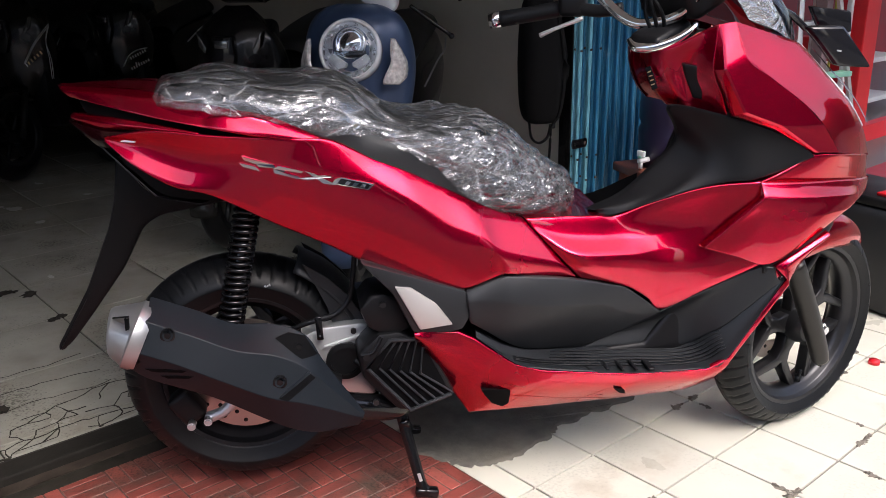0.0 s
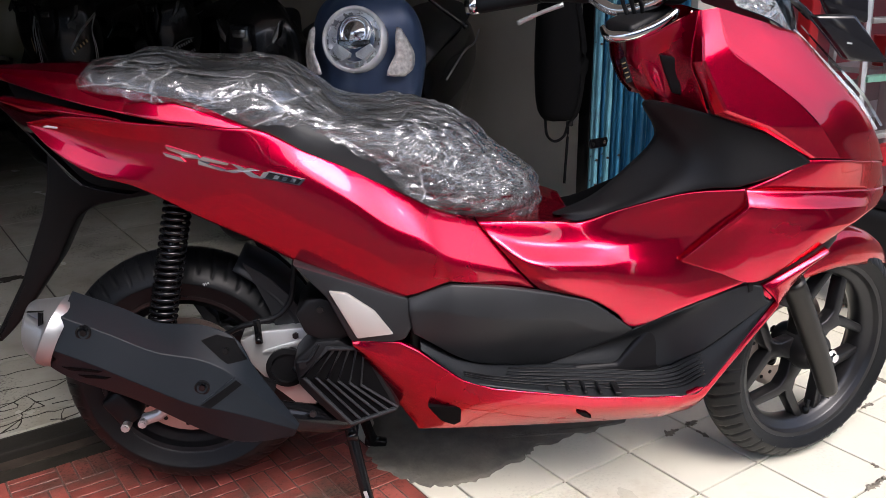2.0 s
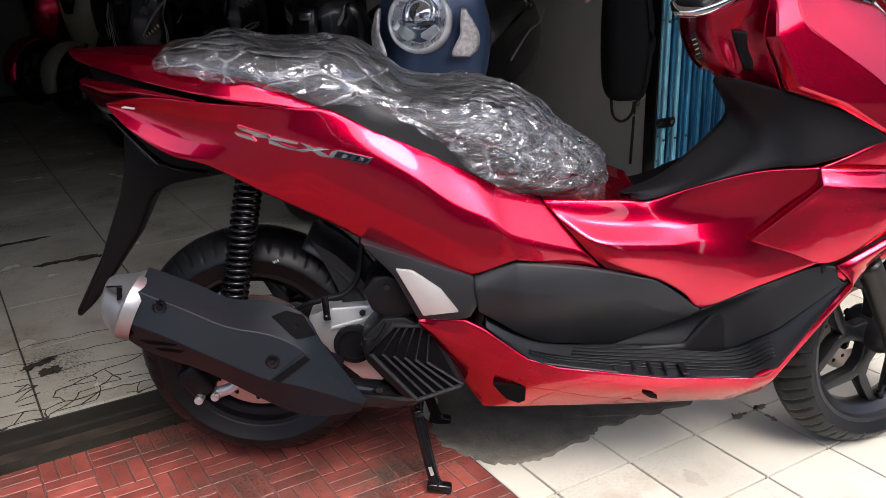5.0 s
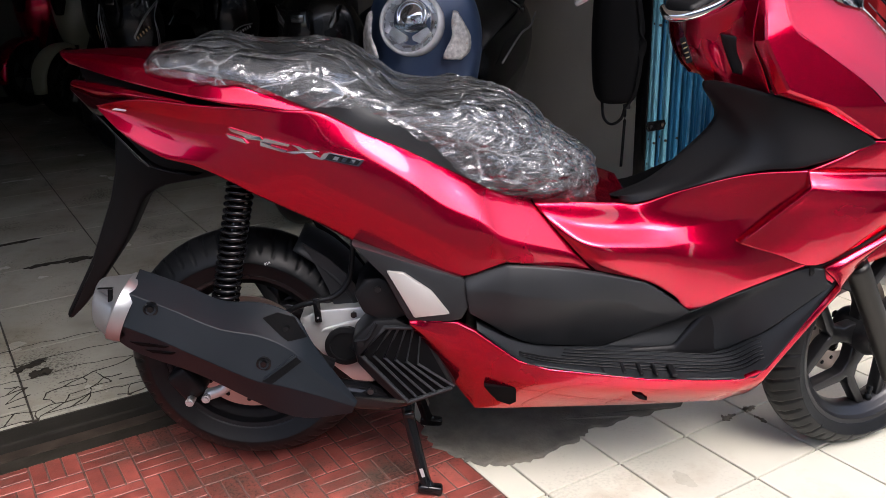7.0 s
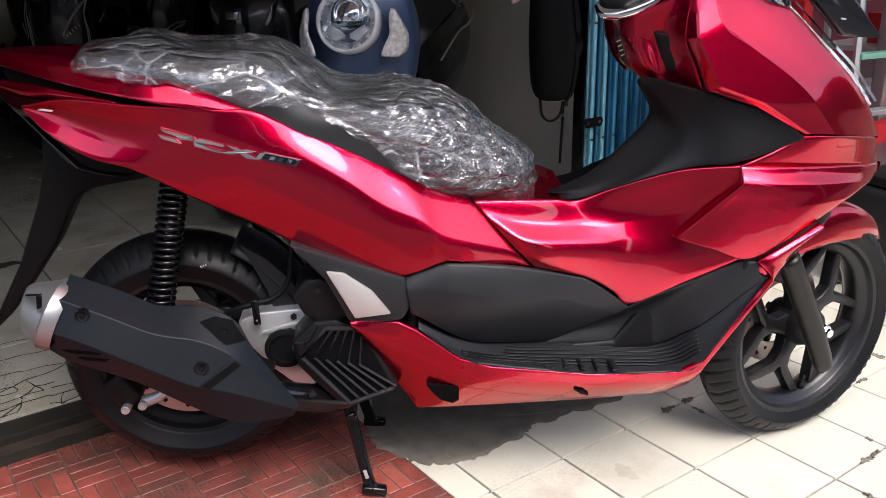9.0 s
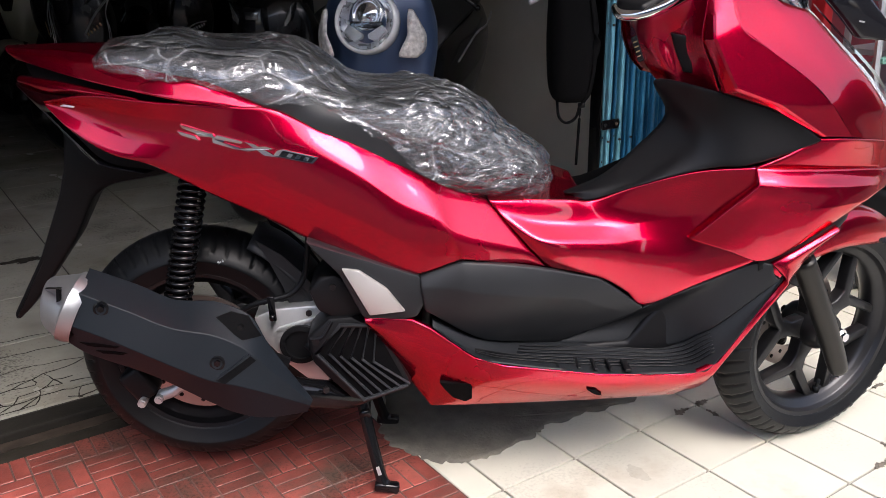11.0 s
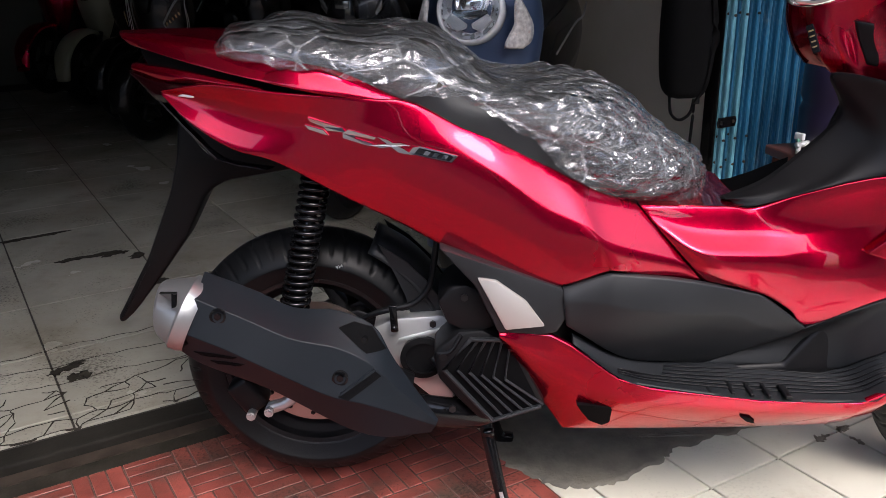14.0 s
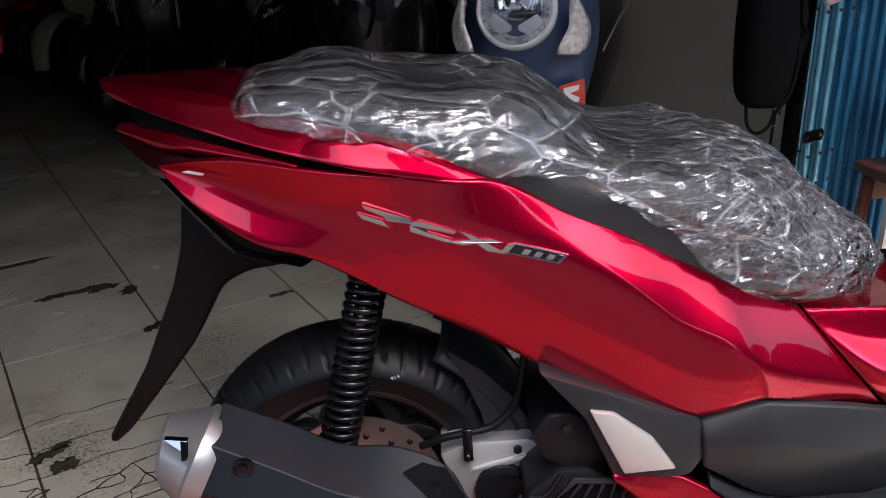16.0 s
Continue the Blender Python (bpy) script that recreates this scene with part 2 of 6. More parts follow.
BLUE_GATE = mat("blue_enamel_gate", (0.028, 0.165, 0.30), 0.35, 0.1, vary=0.2, scale=9, bump=0.1, bump_scale=70, stain=(0.2, 0.32, 0.4), stain_scale=12, stain_low=0.62, stain_high=0.8)
RUST = mat("rusty_track_steel", (0.05, 0.038, 0.03), 0.7, 0.15, vary=0.4, scale=20, bump=0.3, spec=0.2)
CLOTH = mat("black_nylon_cloth", (0.0045, 0.0045, 0.005), 0.85, vary=0.2, bump=0.4, bump_scale=600, spec=0.1)
WOOD = mat("red_brown_wood", (0.17, 0.055, 0.035), 0.45, vary=0.3, scale=6, bump=0.15)
PURPLE = mat("dark_purple_plastic", (0.022, 0.017, 0.045), 0.3, vary=0.1)
SHOP_RED = mat("red_shop_paint", (0.6, 0.012, 0.02), 0.35, vary=0.08)
DARK_RED = mat("dark_red_banner", (0.25, 0.015, 0.025), 0.5, vary=0.15)
GREEN = mat("yellow_green_poster_paint", (0.5, 0.55, 0.1), 0.5, vary=0.2)
ALUMINIUM = mat("ladder_aluminium", (0.6, 0.61, 0.6), 0.4, 0.7, vary=0.06)
MINT = mat("mint_plastic", (0.25, 0.55, 0.42), 0.4, vary=0.05)


# ---- mesh helpers ----
def part(name, bm, material, parent=None, label="", smooth=True, auto=None):
    me = bpy.data.meshes.new(name)
    bm.normal_update()
    bm.to_mesh(me)
    bm.free()
    return _finish(name, me, material, parent, label, smooth, auto)


def _finish(name, me, material, parent, label, smooth, auto):
    me.materials.append(material)
    if smooth:
        me.shade_smooth()
    if auto:
        me.set_sharp_from_angle(angle=radians(auto))
    ob = new(name, me)
    if parent is not None:
        ob.parent = parent
    if label:
        ob["label"] = label
    return ob


def thing(name, label, category, group="", m=None):
    ob = new(name)
    ob.empty_display_size = 0.1
    if m is not None:
        ob.matrix_world = m
    return tagged(ob, label, category, group)


def put_box(bm, c, s, rot=(0, 0, 0), bevel=0.0, segments=2):
    m = Matrix.LocRotScale(c, Euler([radians(a) for a in rot]), s)
    made = bmesh.ops.create_cube(bm, size=1.0, matrix=m)
    if bevel:
        edges = list({e for v in made["verts"] for e in v.link_edges})
        bmesh.ops.bevel(bm, geom=edges, offset=bevel, segments=segments, affect="EDGES", profile=0.5)
    return bm


def put_rod(bm, a, b, r0, r1=None, n=16):
    a, b = Vector(a), Vector(b)
    d = b - a
    m = Matrix.Translation((a + b) / 2) @ d.to_track_quat("Z", "Y").to_matrix().to_4x4()
    bmesh.ops.create_cone(bm, cap_ends=True, segments=n, radius1=r0, radius2=r0 if r1 is None else r1, depth=d.length, matrix=m)
    return bm


def catmull(points, sub, smooth=True):
    """Points along a curve through the nodes, sub steps from node to node."""
    p = np.asarray(points, float)
    out = []
    for i in range(len(p) - 1):
        a, b = p[i], p[i + 1]
        z = p[i - 1] if i else 2 * a - b
        c = p[i + 2] if i + 2 < len(p) else 2 * b - a
        for k in range(sub):
            t = k / sub
            if smooth:
                out.append(0.5 * (2 * a + (b - z) * t + (2 * z - 5 * a + 4 * b - c) * t * t + (3 * a - z - 3 * b + c) * t ** 3))
            else:
                out.append(a + (b - a) * t)
    return np.array(out + [p[-1]])


def put_tube(bm, points, r, n=10, sub=6, smooth=True, flat=1.0):
    c = catmull(points, sub, smooth)
    radii = np.full(len(c), r) if np.isscalar(r) else catmull([[x] for x in r], sub)[:, 0]
    rings, up = [], Vector((0, 0, 1))
    for i, q in enumerate(c):
        d = Vector(c[min(i + 1, len(c) - 1)] - c[max(i - 1, 0)]).normalized()
        side = d.cross(up)
        side = side.normalized() if side.length > 0.05 else Vector((1, 0, 0))
        top = side.cross(d)
        rings.append([bm.verts.new(Vector(q) + float(radii[i]) * (side * math.cos(2 * math.pi * k / n) + flat * top * math.sin(2 * math.pi * k / n))) for k in range(n)])
    for a, b in zip(rings, rings[1:]):
        for k in range(n):
            bm.faces.new((a[k], a[(k + 1) % n], b[(k + 1) % n], b[k]))
    bm.faces.new(rings[0][::-1]), bm.faces.new(rings[-1])
    return bm


def put_lathe(bm, profile, centre=(0, 0, 0), n=64, wobble=None, closed=True):
    """Turns a profile of (radius, y) round the y axis through the centre."""
    rings = []
    for k in range(n):
        a = 2 * math.pi * k / n
        row = []
        for r, y in profile:
            rr = r - (wobble(a, y, r) if wobble else 0)
            row.append(bm.verts.new((centre[0] + rr * math.cos(a), centre[1] + y, centre[2] + rr * math.sin(a))))
        rings.append(row)
    m = len(profile)
    for k in range(n):
        a, b = rings[k], rings[(k + 1) % n]
        for j in range(m if closed else m - 1):
            bm.faces.new((a[j], a[(j + 1) % m], b[(j + 1) % m], b[j]))
    return bm


def put_prism(bm, outline, y0, y1, bevel=0.0, axis="y", segments=2):
    """An outline in x and z, drawn from y0 to y1."""
    to = (lambda a, b, y: (a, y, b)) if axis == "y" else (lambda a, b, y: (a, b, y))
    lo = [bm.verts.new(to(a, b, y0)) for a, b in outline]
    hi = [bm.verts.new(to(a, b, y1)) for a, b in outline]
    n = len(outline)
    faces = [bm.faces.new(lo), bm.faces.new(hi[::-1])]
    faces += [bm.faces.new((lo[i], hi[i], hi[(i + 1) % n], lo[(i + 1) % n])) for i in range(n)]
    bmesh.ops.recalc_face_normals(bm, faces=faces)
    if bevel:
        bmesh.ops.bevel(bm, geom=list({e for f in faces for e in f.edges}), offset=bevel, segments=segments, affect="EDGES", profile=0.5)
    return bm


def loft_grid(curves, su=6, sv=4, smooth_u=True, smooth_v=True):
    rows = [catmull(c, su, smooth_u) for c in curves]
    cols = [catmull([r[i] for r in rows], sv, smooth_v) for i in range(len(rows[0]))]
    return np.array(cols).transpose(1, 0, 2)


def rolled(g, inward, rim):
    """A grid with its border rolled over and turned in by rim."""
    inward = np.asarray(inward, float)
    for _ in range(2):
        def near(a, b):
            d = np.linalg.norm(b - a, axis=-1, keepdims=True) + 1e-9
            return a + (b - a) * np.minimum(0.4, 0.003 / d)
        g = np.concatenate([[g[0] + inward * rim, g[0] + inward * 0.0012, near(g[0], g[1])], g[1:-1],
                            [near(g[-1], g[-2]), g[-1] + inward * 0.0012, g[-1] + inward * rim]])
        g = g.transpose(1, 0, 2)
    return g


def grid_mesh(name, g, flip=False, wrap=False):
    nv, nu = g.shape[:2]
    faces = []
    for j in range(nv if wrap else nv - 1):
        for i in range(nu - 1):
            k = (j + 1) % nv
            f = (j * nu + i, j * nu + i + 1, k * nu + i + 1, k * nu + i)
            faces.append(f[::-1] if flip else f)
    me = bpy.data.meshes.new(name)
    me.from_pydata([tuple(v) for v in g.reshape(-1, 3)], [], faces)
    me.update()
    return me


def panel(name, curves, material, parent, su=6, sv=4, rim=0.012, label="", smooth_u=True, smooth_v=True, sides=(1, -1), auto=None, flip=False, far_drop=0.0):
    """A body panel lofted through curves given for the side with y < 0, and its mirror image on the other side."""
    made = []
    for side in sides:
        g = loft_grid(curves, su, sv, smooth_u, smooth_v)
        if rim:
            g = rolled(g, (0, 1, 0), rim)
        g = g * np.array([1, side, 1])
        if far_drop and side < 0:
            g = lowered(g, far_drop)
        made.append(_finish(name, grid_mesh(name, g, flip=(side < 0) != flip), material, parent, label, True, auto))
    return made


def lowered(g, drop):
    """The far half of the step-through sits a little lower than the near half."""
    x, y = g[..., 0], np.abs(g[..., 1])
    k = np.clip((x - 0.70) / 0.08, 0, 1) * np.clip((1.13 - x) / 0.10, 0, 1) * np.clip(y / 0.06, 0, 1)
    out = g.copy()
    out[..., 2] -= drop * k
    return out


def crisp_grid(rows, su, width, smooth_u=True):
    """Rows joined by flat strips whose shared edges are cut to a narrow chamfer; width may change along the rows."""
    g = np.array([catmull(r, su, smooth_u) for r in rows])
    w = np.full(g.shape[1], width) if np.isscalar(width) else catmull([[x] for x in width], su)[:, 0]
    out = [g[0]]
    for i in range(len(g) - 1):
        d = np.linalg.norm(g[i + 1] - g[i], axis=1) + 1e-9
        a = g[i] + (g[i + 1] - g[i]) * np.minimum(0.45, w / d)[:, None]
        b = g[i + 1] + (g[i] - g[i + 1]) * np.minimum(0.45, w / d)[:, None]
        if i:
            out.append(a)
        out.append((a + b) / 2 if i else (g[0] + b) / 2)
        if i < len(g) - 2:
            out.append(b)
    out.append(g[-1])
    return np.array(out)


def crisp_panel(name, rows, material, parent, su=6, width=0.004, rim=0.012, label="", sides=(1, -1), far_drop=0.0):
    for side in sides:
        g = crisp_grid(rows, su, width)
        if rim:
            g = rolled(g, (0, 1, 0), rim)
        g = g * np.array([1, side, 1])
        if far_drop and side < 0:
            g = lowered(g, far_drop)
        _finish(name, grid_mesh(name, g, flip=side < 0), material, parent, label, True, None)


def between(a, b, f, dy=0.0, dz=0.0):
    return [(p[0] + (q[0] - p[0]) * f, p[1] + (q[1] - p[1]) * f + dy, p[2] + (q[2] - p[2]) * f + dz) for p, q in zip(a, b)]


# ---- the place: the shop front runs at an angle to the parked scooter ----
YAW = 31.5
SHOP = pose(0.825, -0.041, 0, 0, 0, YAW)


def shop(u, v, z=0.0):
    return SHOP @ Vector((u, v, z))


def slab(name, u0, u1, v0, v1, z0, z1, material, kind="structure", label="", category="", bevel=0.0):
    bm = bmesh.new()
    put_box(bm, ((u0 + u1) / 2, (v0 + v1) / 2, (z0 + z1) / 2), (u1 - u0, v1 - v0, z1 - z0), bevel=bevel)
    ob = part(name, bm, material, smooth=False)
    ob.matrix_world = SHOP
    return tagged(ob, label, category, kind=kind)


TRACK = 0.80        # the gate's track, across the shop's mouth
INSIDE = 0.03       # the shop floor's height
RIGHT = 1.32        # the shop's side wall
EDGE = -0.268       # where the red paving meets the cream tiles

ground = slab("ground", -300, 300, -300, 300, -0.4, -0.06, ASPHALT, label="grey asphalt street ground", category="ground")
pavement = slab("pavement", -6, 9, -2.6, TRACK - 0.055, -0.06, -0.007, GROUT, label="paved forecourt bedding with dark dirty joints", category="pavement")
floor = slab("floor", -5, RIGHT, TRACK + 0.05, 6.2, -0.06, INSIDE - 0.006, SHOP_GROUT, label="shop floor bedding with dark joints", category="floor")
wall_side = slab("wall_side", RIGHT, RIGHT + 0.15, TRACK + 0.02, 6.35, -0.06, 3.4, WALL_PAINT, label="grey painted side wall of the shop", category="wall")
wall_back = slab("wall_back", -5, RIGHT, 6.2, 6.35, -0.06, 3.4, SHADED_PAINT, label="back wall of the shop, coloured dark for the dim interior", category="wall")
wall_far = slab("wall_far", -5.15, -5, TRACK, 6.35, -0.06, 3.4, SHADED_PAINT, label="far wall of the shop, coloured dark for the dim interior", category="wall")
lintel = slab("lintel", -5.15, RIGHT + 0.15, TRACK - 0.1, TRACK + 0.1, 2.0, 3.4, WALL_PAINT, label="painted wall over the shop opening", category="wall")
ceiling = slab("ceiling", -5.15, RIGHT + 0.15, TRACK - 0.1, 6.35, 3.4, 3.55, SHADED_PAINT, label="ceiling boards of the shop, coloured dark for the dim interior", category="ceiling")
awning = slab("awning", -5.15, 9, -0.60, TRACK - 0.1, 2.25, 2.32, CEILING, label="flat awning over the forecourt", category="awning")
rnd2 = random.Random(2)
u = -30.0
for k in range(7):
    w, h = rnd2.uniform(6, 11), rnd2.uniform(6.0, 9.0)
    slab("wall_street_%d" % (k + 1), u, u + w, -14 - rnd2.uniform(0, 1.5), -13 + rnd2.uniform(0, 0.4), -0.06, h, FRONTS, label="plain concrete shopfront wall across the street", category="wall")
    u += w + rnd2.choice((0.0, 0.0, 1.2))


# threshold: a concrete lip, a sunken steel track and a dirt strip
threshold = slab("threshold", -5, RIGHT, TRACK - 0.02, TRACK + 0.05, -0.06, INSIDE - 0.004, LIP, label="worn dark concrete threshold of the shop", category="threshold", bevel=0.006)
track = slab("track", -5, RIGHT, TRACK - 0.055, TRACK - 0.02, -0.06, 0.004, RUST, label="rusty steel gate track set in the floor", category="track")


# ---- the red scooter ----
bike = thing("maxi_scooter", "large candy-red scooter on its stand, seat wrapped in clear plastic", "scooter")

main_top = [(-0.140, -0.104, 0.797), (-0.050, -0.136, 0.811), (0.060, -0.158, 0.801), (0.200, -0.168, 0.792), (0.260, -0.165, 0.786), (0.328, -0.160, 0.751),
            (0.365, -0.160, 0.735), (0.402, -0.160, 0.719), (0.459, -0.160, 0.690), (0.507, -0.160, 0.663), (0.556, -0.155, 0.637), (0.622, -0.145, 0.611)]
main_low = [(-0.140, -0.100, 0.791), (-0.092, -0.126, 0.750), (-0.026, -0.142, 0.711), (0.045, -0.149, 0.690), (0.142, -0.152, 0.637), (0.238, -0.157, 0.590),
            (0.324, -0.165, 0.544), (0.432, -0.182, 0.503), (0.496, -0.190, 0.491), (0.566, -0.195, 0.515), (0.591, -0.195, 0.516), (0.730, -0.165, 0.488)]
def blend_rows(a, b, fs, dys):
    return [(p[0] + (q[0] - p[0]) * f, p[1] + (q[1] - p[1]) * f + dy, p[2] + (q[2] - p[2]) * f) for p, q, f, dy in zip(a, b, fs, dys)]


side_crease = blend_rows(main_top, main_low, (0.3, 0.22, 0.2, 0.2, 0.18, 0.16, 0.19, 0.24, 0.34, 0.46, 0.60, 0.72), (0.002, 0.006, 0.006, -0.003, -0.012, -0.019, -0.024, -0.027, -0.027, -0.024, -0.019, -0.012))
side_rows = [main_top, side_crease,
             blend_rows(side_crease, main_low, [0.25] * 12, (0.003, 0.010, 0.010, 0.003, -0.007, -0.008, -0.008, -0.007, -0.007, -0.006, -0.004, -0.002)),
             blend_rows(side_crease, main_low, [0.5] * 12, (0.003, 0.012, 0.013, 0.004, -0.007, -0.010, -0.010, -0.009, -0.008, -0.006, -0.004, -0.002)),
             blend_rows(side_crease, main_low, [0.78] * 12, (0.002, 0.006, 0.007, 0.003, -0.003, -0.006, -0.006, -0.005, -0.004, -0.003, -0.002, -0.001)), main_low]
crisp_panel("side_cover", side_rows, RED, bike, su=6, width=(0.03, 0.03, 0.03, 0.026, 0.018, 0.008, 0.004, 0.003, 0.003, 0.003, 0.003, 0.003))

# tunnel cover between seat and leg shield, with a ledge that catches the sky
tun_top = [(0.626, -0.147, 0.611), (0.690, -0.142, 0.609), (0.776, -0.134, 0.604), (0.820, -0.128, 0.600), (0.890, -0.135, 0.625), (0.993, -0.157, 0.656), (1.090, -0.188, 0.669)]
tun_a = [(0.635, -0.150, 0.599), (0.698, -0.151, 0.575), (0.776, -0.145, 0.565), (0.848, -0.137, 0.561), (0.910, -0.134, 0.571), (1.005, -0.148, 0.598), (1.092, -0.184, 0.622)]
tun_b = [(0.648, -0.156, 0.584), (0.702, -0.168, 0.559), (0.778, -0.161, 0.550), (0.846, -0.151, 0.547), (0.908, -0.144, 0.546), (1.005, -0.152, 0.552), (1.096, -0.180, 0.572)]
tun_m = [(0.667, -0.164, 0.562), (0.720, -0.183, 0.542), (0.793, -0.176, 0.534), (0.858, -0.166, 0.527), (0.912, -0.158, 0.516), (1.008, -0.160, 0.506), (1.100, -0.180, 0.532)]
tun_c = [(0.699, -0.176, 0.527), (0.750, -0.183, 0.514), (0.815, -0.175, 0.503), (0.868, -0.166, 0.487), (0.918, -0.160, 0.468), (1.010, -0.164, 0.474), (1.104, -0.184, 0.512)]
tun_low = [(0.733, -0.168, 0.488), (0.789, -0.168, 0.476), (0.840, -0.160, 0.457), (0.884, -0.152, 0.428), (0.922, -0.147, 0.398), (1.013, -0.160, 0.441), (1.108, -0.186, 0.494)]
crisp_panel("tunnel_cover", [tun_top, tun_a, tun_b, tun_m, tun_c, tun_low], RED, bike, su=8, width=(0.004, 0.004, 0.004, 0.006, 0.012, 0.02, 0.02), rim=0.006, far_drop=0.18)

# front fairing: upper cowl, nose and lower cowl
edge_in = [(0.988, -0.138, 0.966), (0.986, -0.160, 0.885), (1.005, -0.170, 0.843), (1.024, -0.178, 0.798), (1.106, -0.182, 0.771), (1.203, -0.172, 0.717)]
cowl_lip = [(1.002, -0.146, 0.968), (0.998, -0.181, 0.888), (1.018, -0.188, 0.846), (1.038, -0.194, 0.808), (1.116, -0.193, 0.779), (1.210, -0.177, 0.719)]
crease = [(1.026, -0.150, 0.972), (1.044, -0.172, 0.906), (1.100, -0.175, 0.866), (1.170, -0.179, 0.816), (1.216, -0.180, 0.772), (1.264, -0.166, 0.714)]
edge_front = [(1.160, -0.102, 0.934), (1.190, -0.106, 0.922), (1.246, -0.112, 0.866), (1.310, -0.109, 0.804), (1.362, -0.092, 0.744), (1.402, -0.062, 0.684)]
nose_mid = [(1.200, 0.0, 0.912), (1.235, 0.0, 0.890), (1.290, 0.0, 0.840), (1.350, 0.0, 0.775), (1.390, 0.0, 0.720), (1.424, 0.0, 0.668)]
for side in (1, -1):
    g = crisp_grid([between(edge_in, edge_in, 0.0, 0.012), edge_in, cowl_lip, crease], 7, 0.003, smooth_u=False) * np.array([1, side, 1])
    _finish("cowl_facet", grid_mesh("cowl_facet", g, flip=side < 0), RED, bike, "", True, 20)
panel("front_cowl", [crease, between(crease, edge_front, 0.35, -0.003), between(crease, edge_front, 0.7, -0.006), edge_front, between(edge_front, nose_mid, 0.5, -0.014), nose_mid], RED, bike, su=7, sv=4, rim=0)
chin = [[(1.203, -0.172, 0.715), (1.262, -0.166, 0.711), (1.335, -0.120, 0.698), (1.402, -0.061, 0.682), (1.424, 0.0, 0.667)],
        [(1.150, -0.180, 0.690), (1.245, -0.162, 0.682), (1.330, -0.118, 0.670), (1.406, -0.058, 0.655), (1.434, 0.0, 0.645)],
        [(1.090, -0.188, 0.668), (1.225, -0.160, 0.657), (1.320, -0.120, 0.645), (1.408, -0.058, 0.628), (1.440, 0.0, 0.620)]]
panel("chin", chin, RED, bike, su=6, sv=4, rim=0.008)
low_cowl = [[(1.088, -0.190, 0.669), (1.150, -0.189, 0.665), (1.225, -0.168, 0.658), (1.320, -0.127, 0.646), (1.410, -0.061, 0.630), (1.443, 0.0, 0.622)],
            [(1.089, -0.196, 0.656), (1.150, -0.194, 0.652), (1.225, -0.173, 0.645), (1.320, -0.131, 0.633), (1.410, -0.064, 0.617), (1.442, 0.0, 0.609)],
            [(1.090, -0.206, 0.640), (1.160, -0.206, 0.636), (1.235, -0.188, 0.630), (1.325, -0.142, 0.617), (1.398, -0.074, 0.600), (1.430, 0.0, 0.592)],
            [(1.038, -0.190, 0.588), (1.110, -0.204, 0.592), (1.180, -0.204, 0.594), (1.255, -0.186, 0.596), (1.330, -0.136, 0.592), (1.400, 0.0, 0.580)],
            [(0.988, -0.174, 0.535), (1.050, -0.192, 0.518), (1.116, -0.200, 0.499), (1.200, -0.190, 0.537), (1.310, -0.132, 0.578), (1.370, 0.0, 0.572)]]
crisp_panel("lower_cowl", low_cowl, RED, bike, su=6, width=0.003, rim=0.02)

panel("cowl_seal", [[(1.108, -0.190, 0.503), (1.180, -0.186, 0.535), (1.250, -0.166, 0.566), (1.300, -0.130, 0.580)], [(1.112, -0.193, 0.477), (1.180, -0.191, 0.505), (1.250, -0.173, 0.539), (1.290, -0.141, 0.555)]], SATIN, bike, su=4, sv=2, rim=0.01, label="black seal under the cowl")

# lower fairing with the arm that runs up to the front wheel
arm_top = [(0.397, -0.185, 0.411), (0.483, -0.190, 0.404), (0.518, -0.195, 0.386), (0.594, -0.202, 0.329), (0.651, -0.205, 0.311), (0.839, -0.205, 0.285),
           (1.003, -0.205, 0.280), (1.049, -0.205, 0.302), (1.158, -0.202, 0.466), (1.132, -0.202, 0.494), (1.253, -0.182, 0.554)]
arm_low = [(0.400, -0.165, 0.385), (0.489, -0.140, 0.237), (0.516, -0.132, 0.193), (0.582, -0.130, 0.190), (0.660, -0.130, 0.190), (0.830, -0.130, 0.191),
           (0.993, -0.130, 0.196), (1.044, -0.140, 0.217), (1.170, -0.185, 0.440), (1.203, -0.175, 0.486), (1.262, -0.160, 0.536)]
panel("lower_fairing", [arm_top, between(arm_top, arm_low, 0.3, -0.012), between(arm_top, arm_low, 0.65, -0.010), arm_low], RED, bike, su=5, sv=5, smooth_u=False)

# black leg shield
leg_low = [(0.778, -0.090, 0.607), (0.808, -0.116, 0.597), (0.890, -0.138, 0.627), (0.960, -0.150, 0.649), (1.029, -0.166, 0.666), (1.087, -0.183, 0.674), (1.197, -0.175, 0.707), (1.203, -0.170, 0.715)]
leg_mid = [(0.776, -0.100, 0.606), (0.835, -0.112, 0.620), (0.930, -0.120, 0.655), (0.985, -0.126, 0.700), (1.010, -0.142, 0.735), (1.065, -0.168, 0.742), (1.180, -0.176, 0.722), (1.203, -0.170, 0.715)]
leg_up = [(0.773, -0.085, 0.604), (0.845, -0.079, 0.632), (0.905, -0.076, 0.680), (0.957, -0.083, 0.745), (0.928, -0.100, 0.810), (1.010, -0.157, 0.800), (1.140, -0.175, 0.756), (1.203, -0.170, 0.716)]
panel("tunnel_lid", [tun_top[:3] + [(0.815, -0.100, 0.598)], [(0.626, -0.05, 0.606), (0.690, -0.05, 0.604), (0.776, -0.045, 0.598), (0.815, -0.045, 0.594)], [(0.626, 0.0, 0.606), (0.690, 0.0, 0.604), (0.776, 0.0, 0.598), (0.815, 0.0, 0.594)]], RED, bike, su=5, sv=3, rim=0.004)
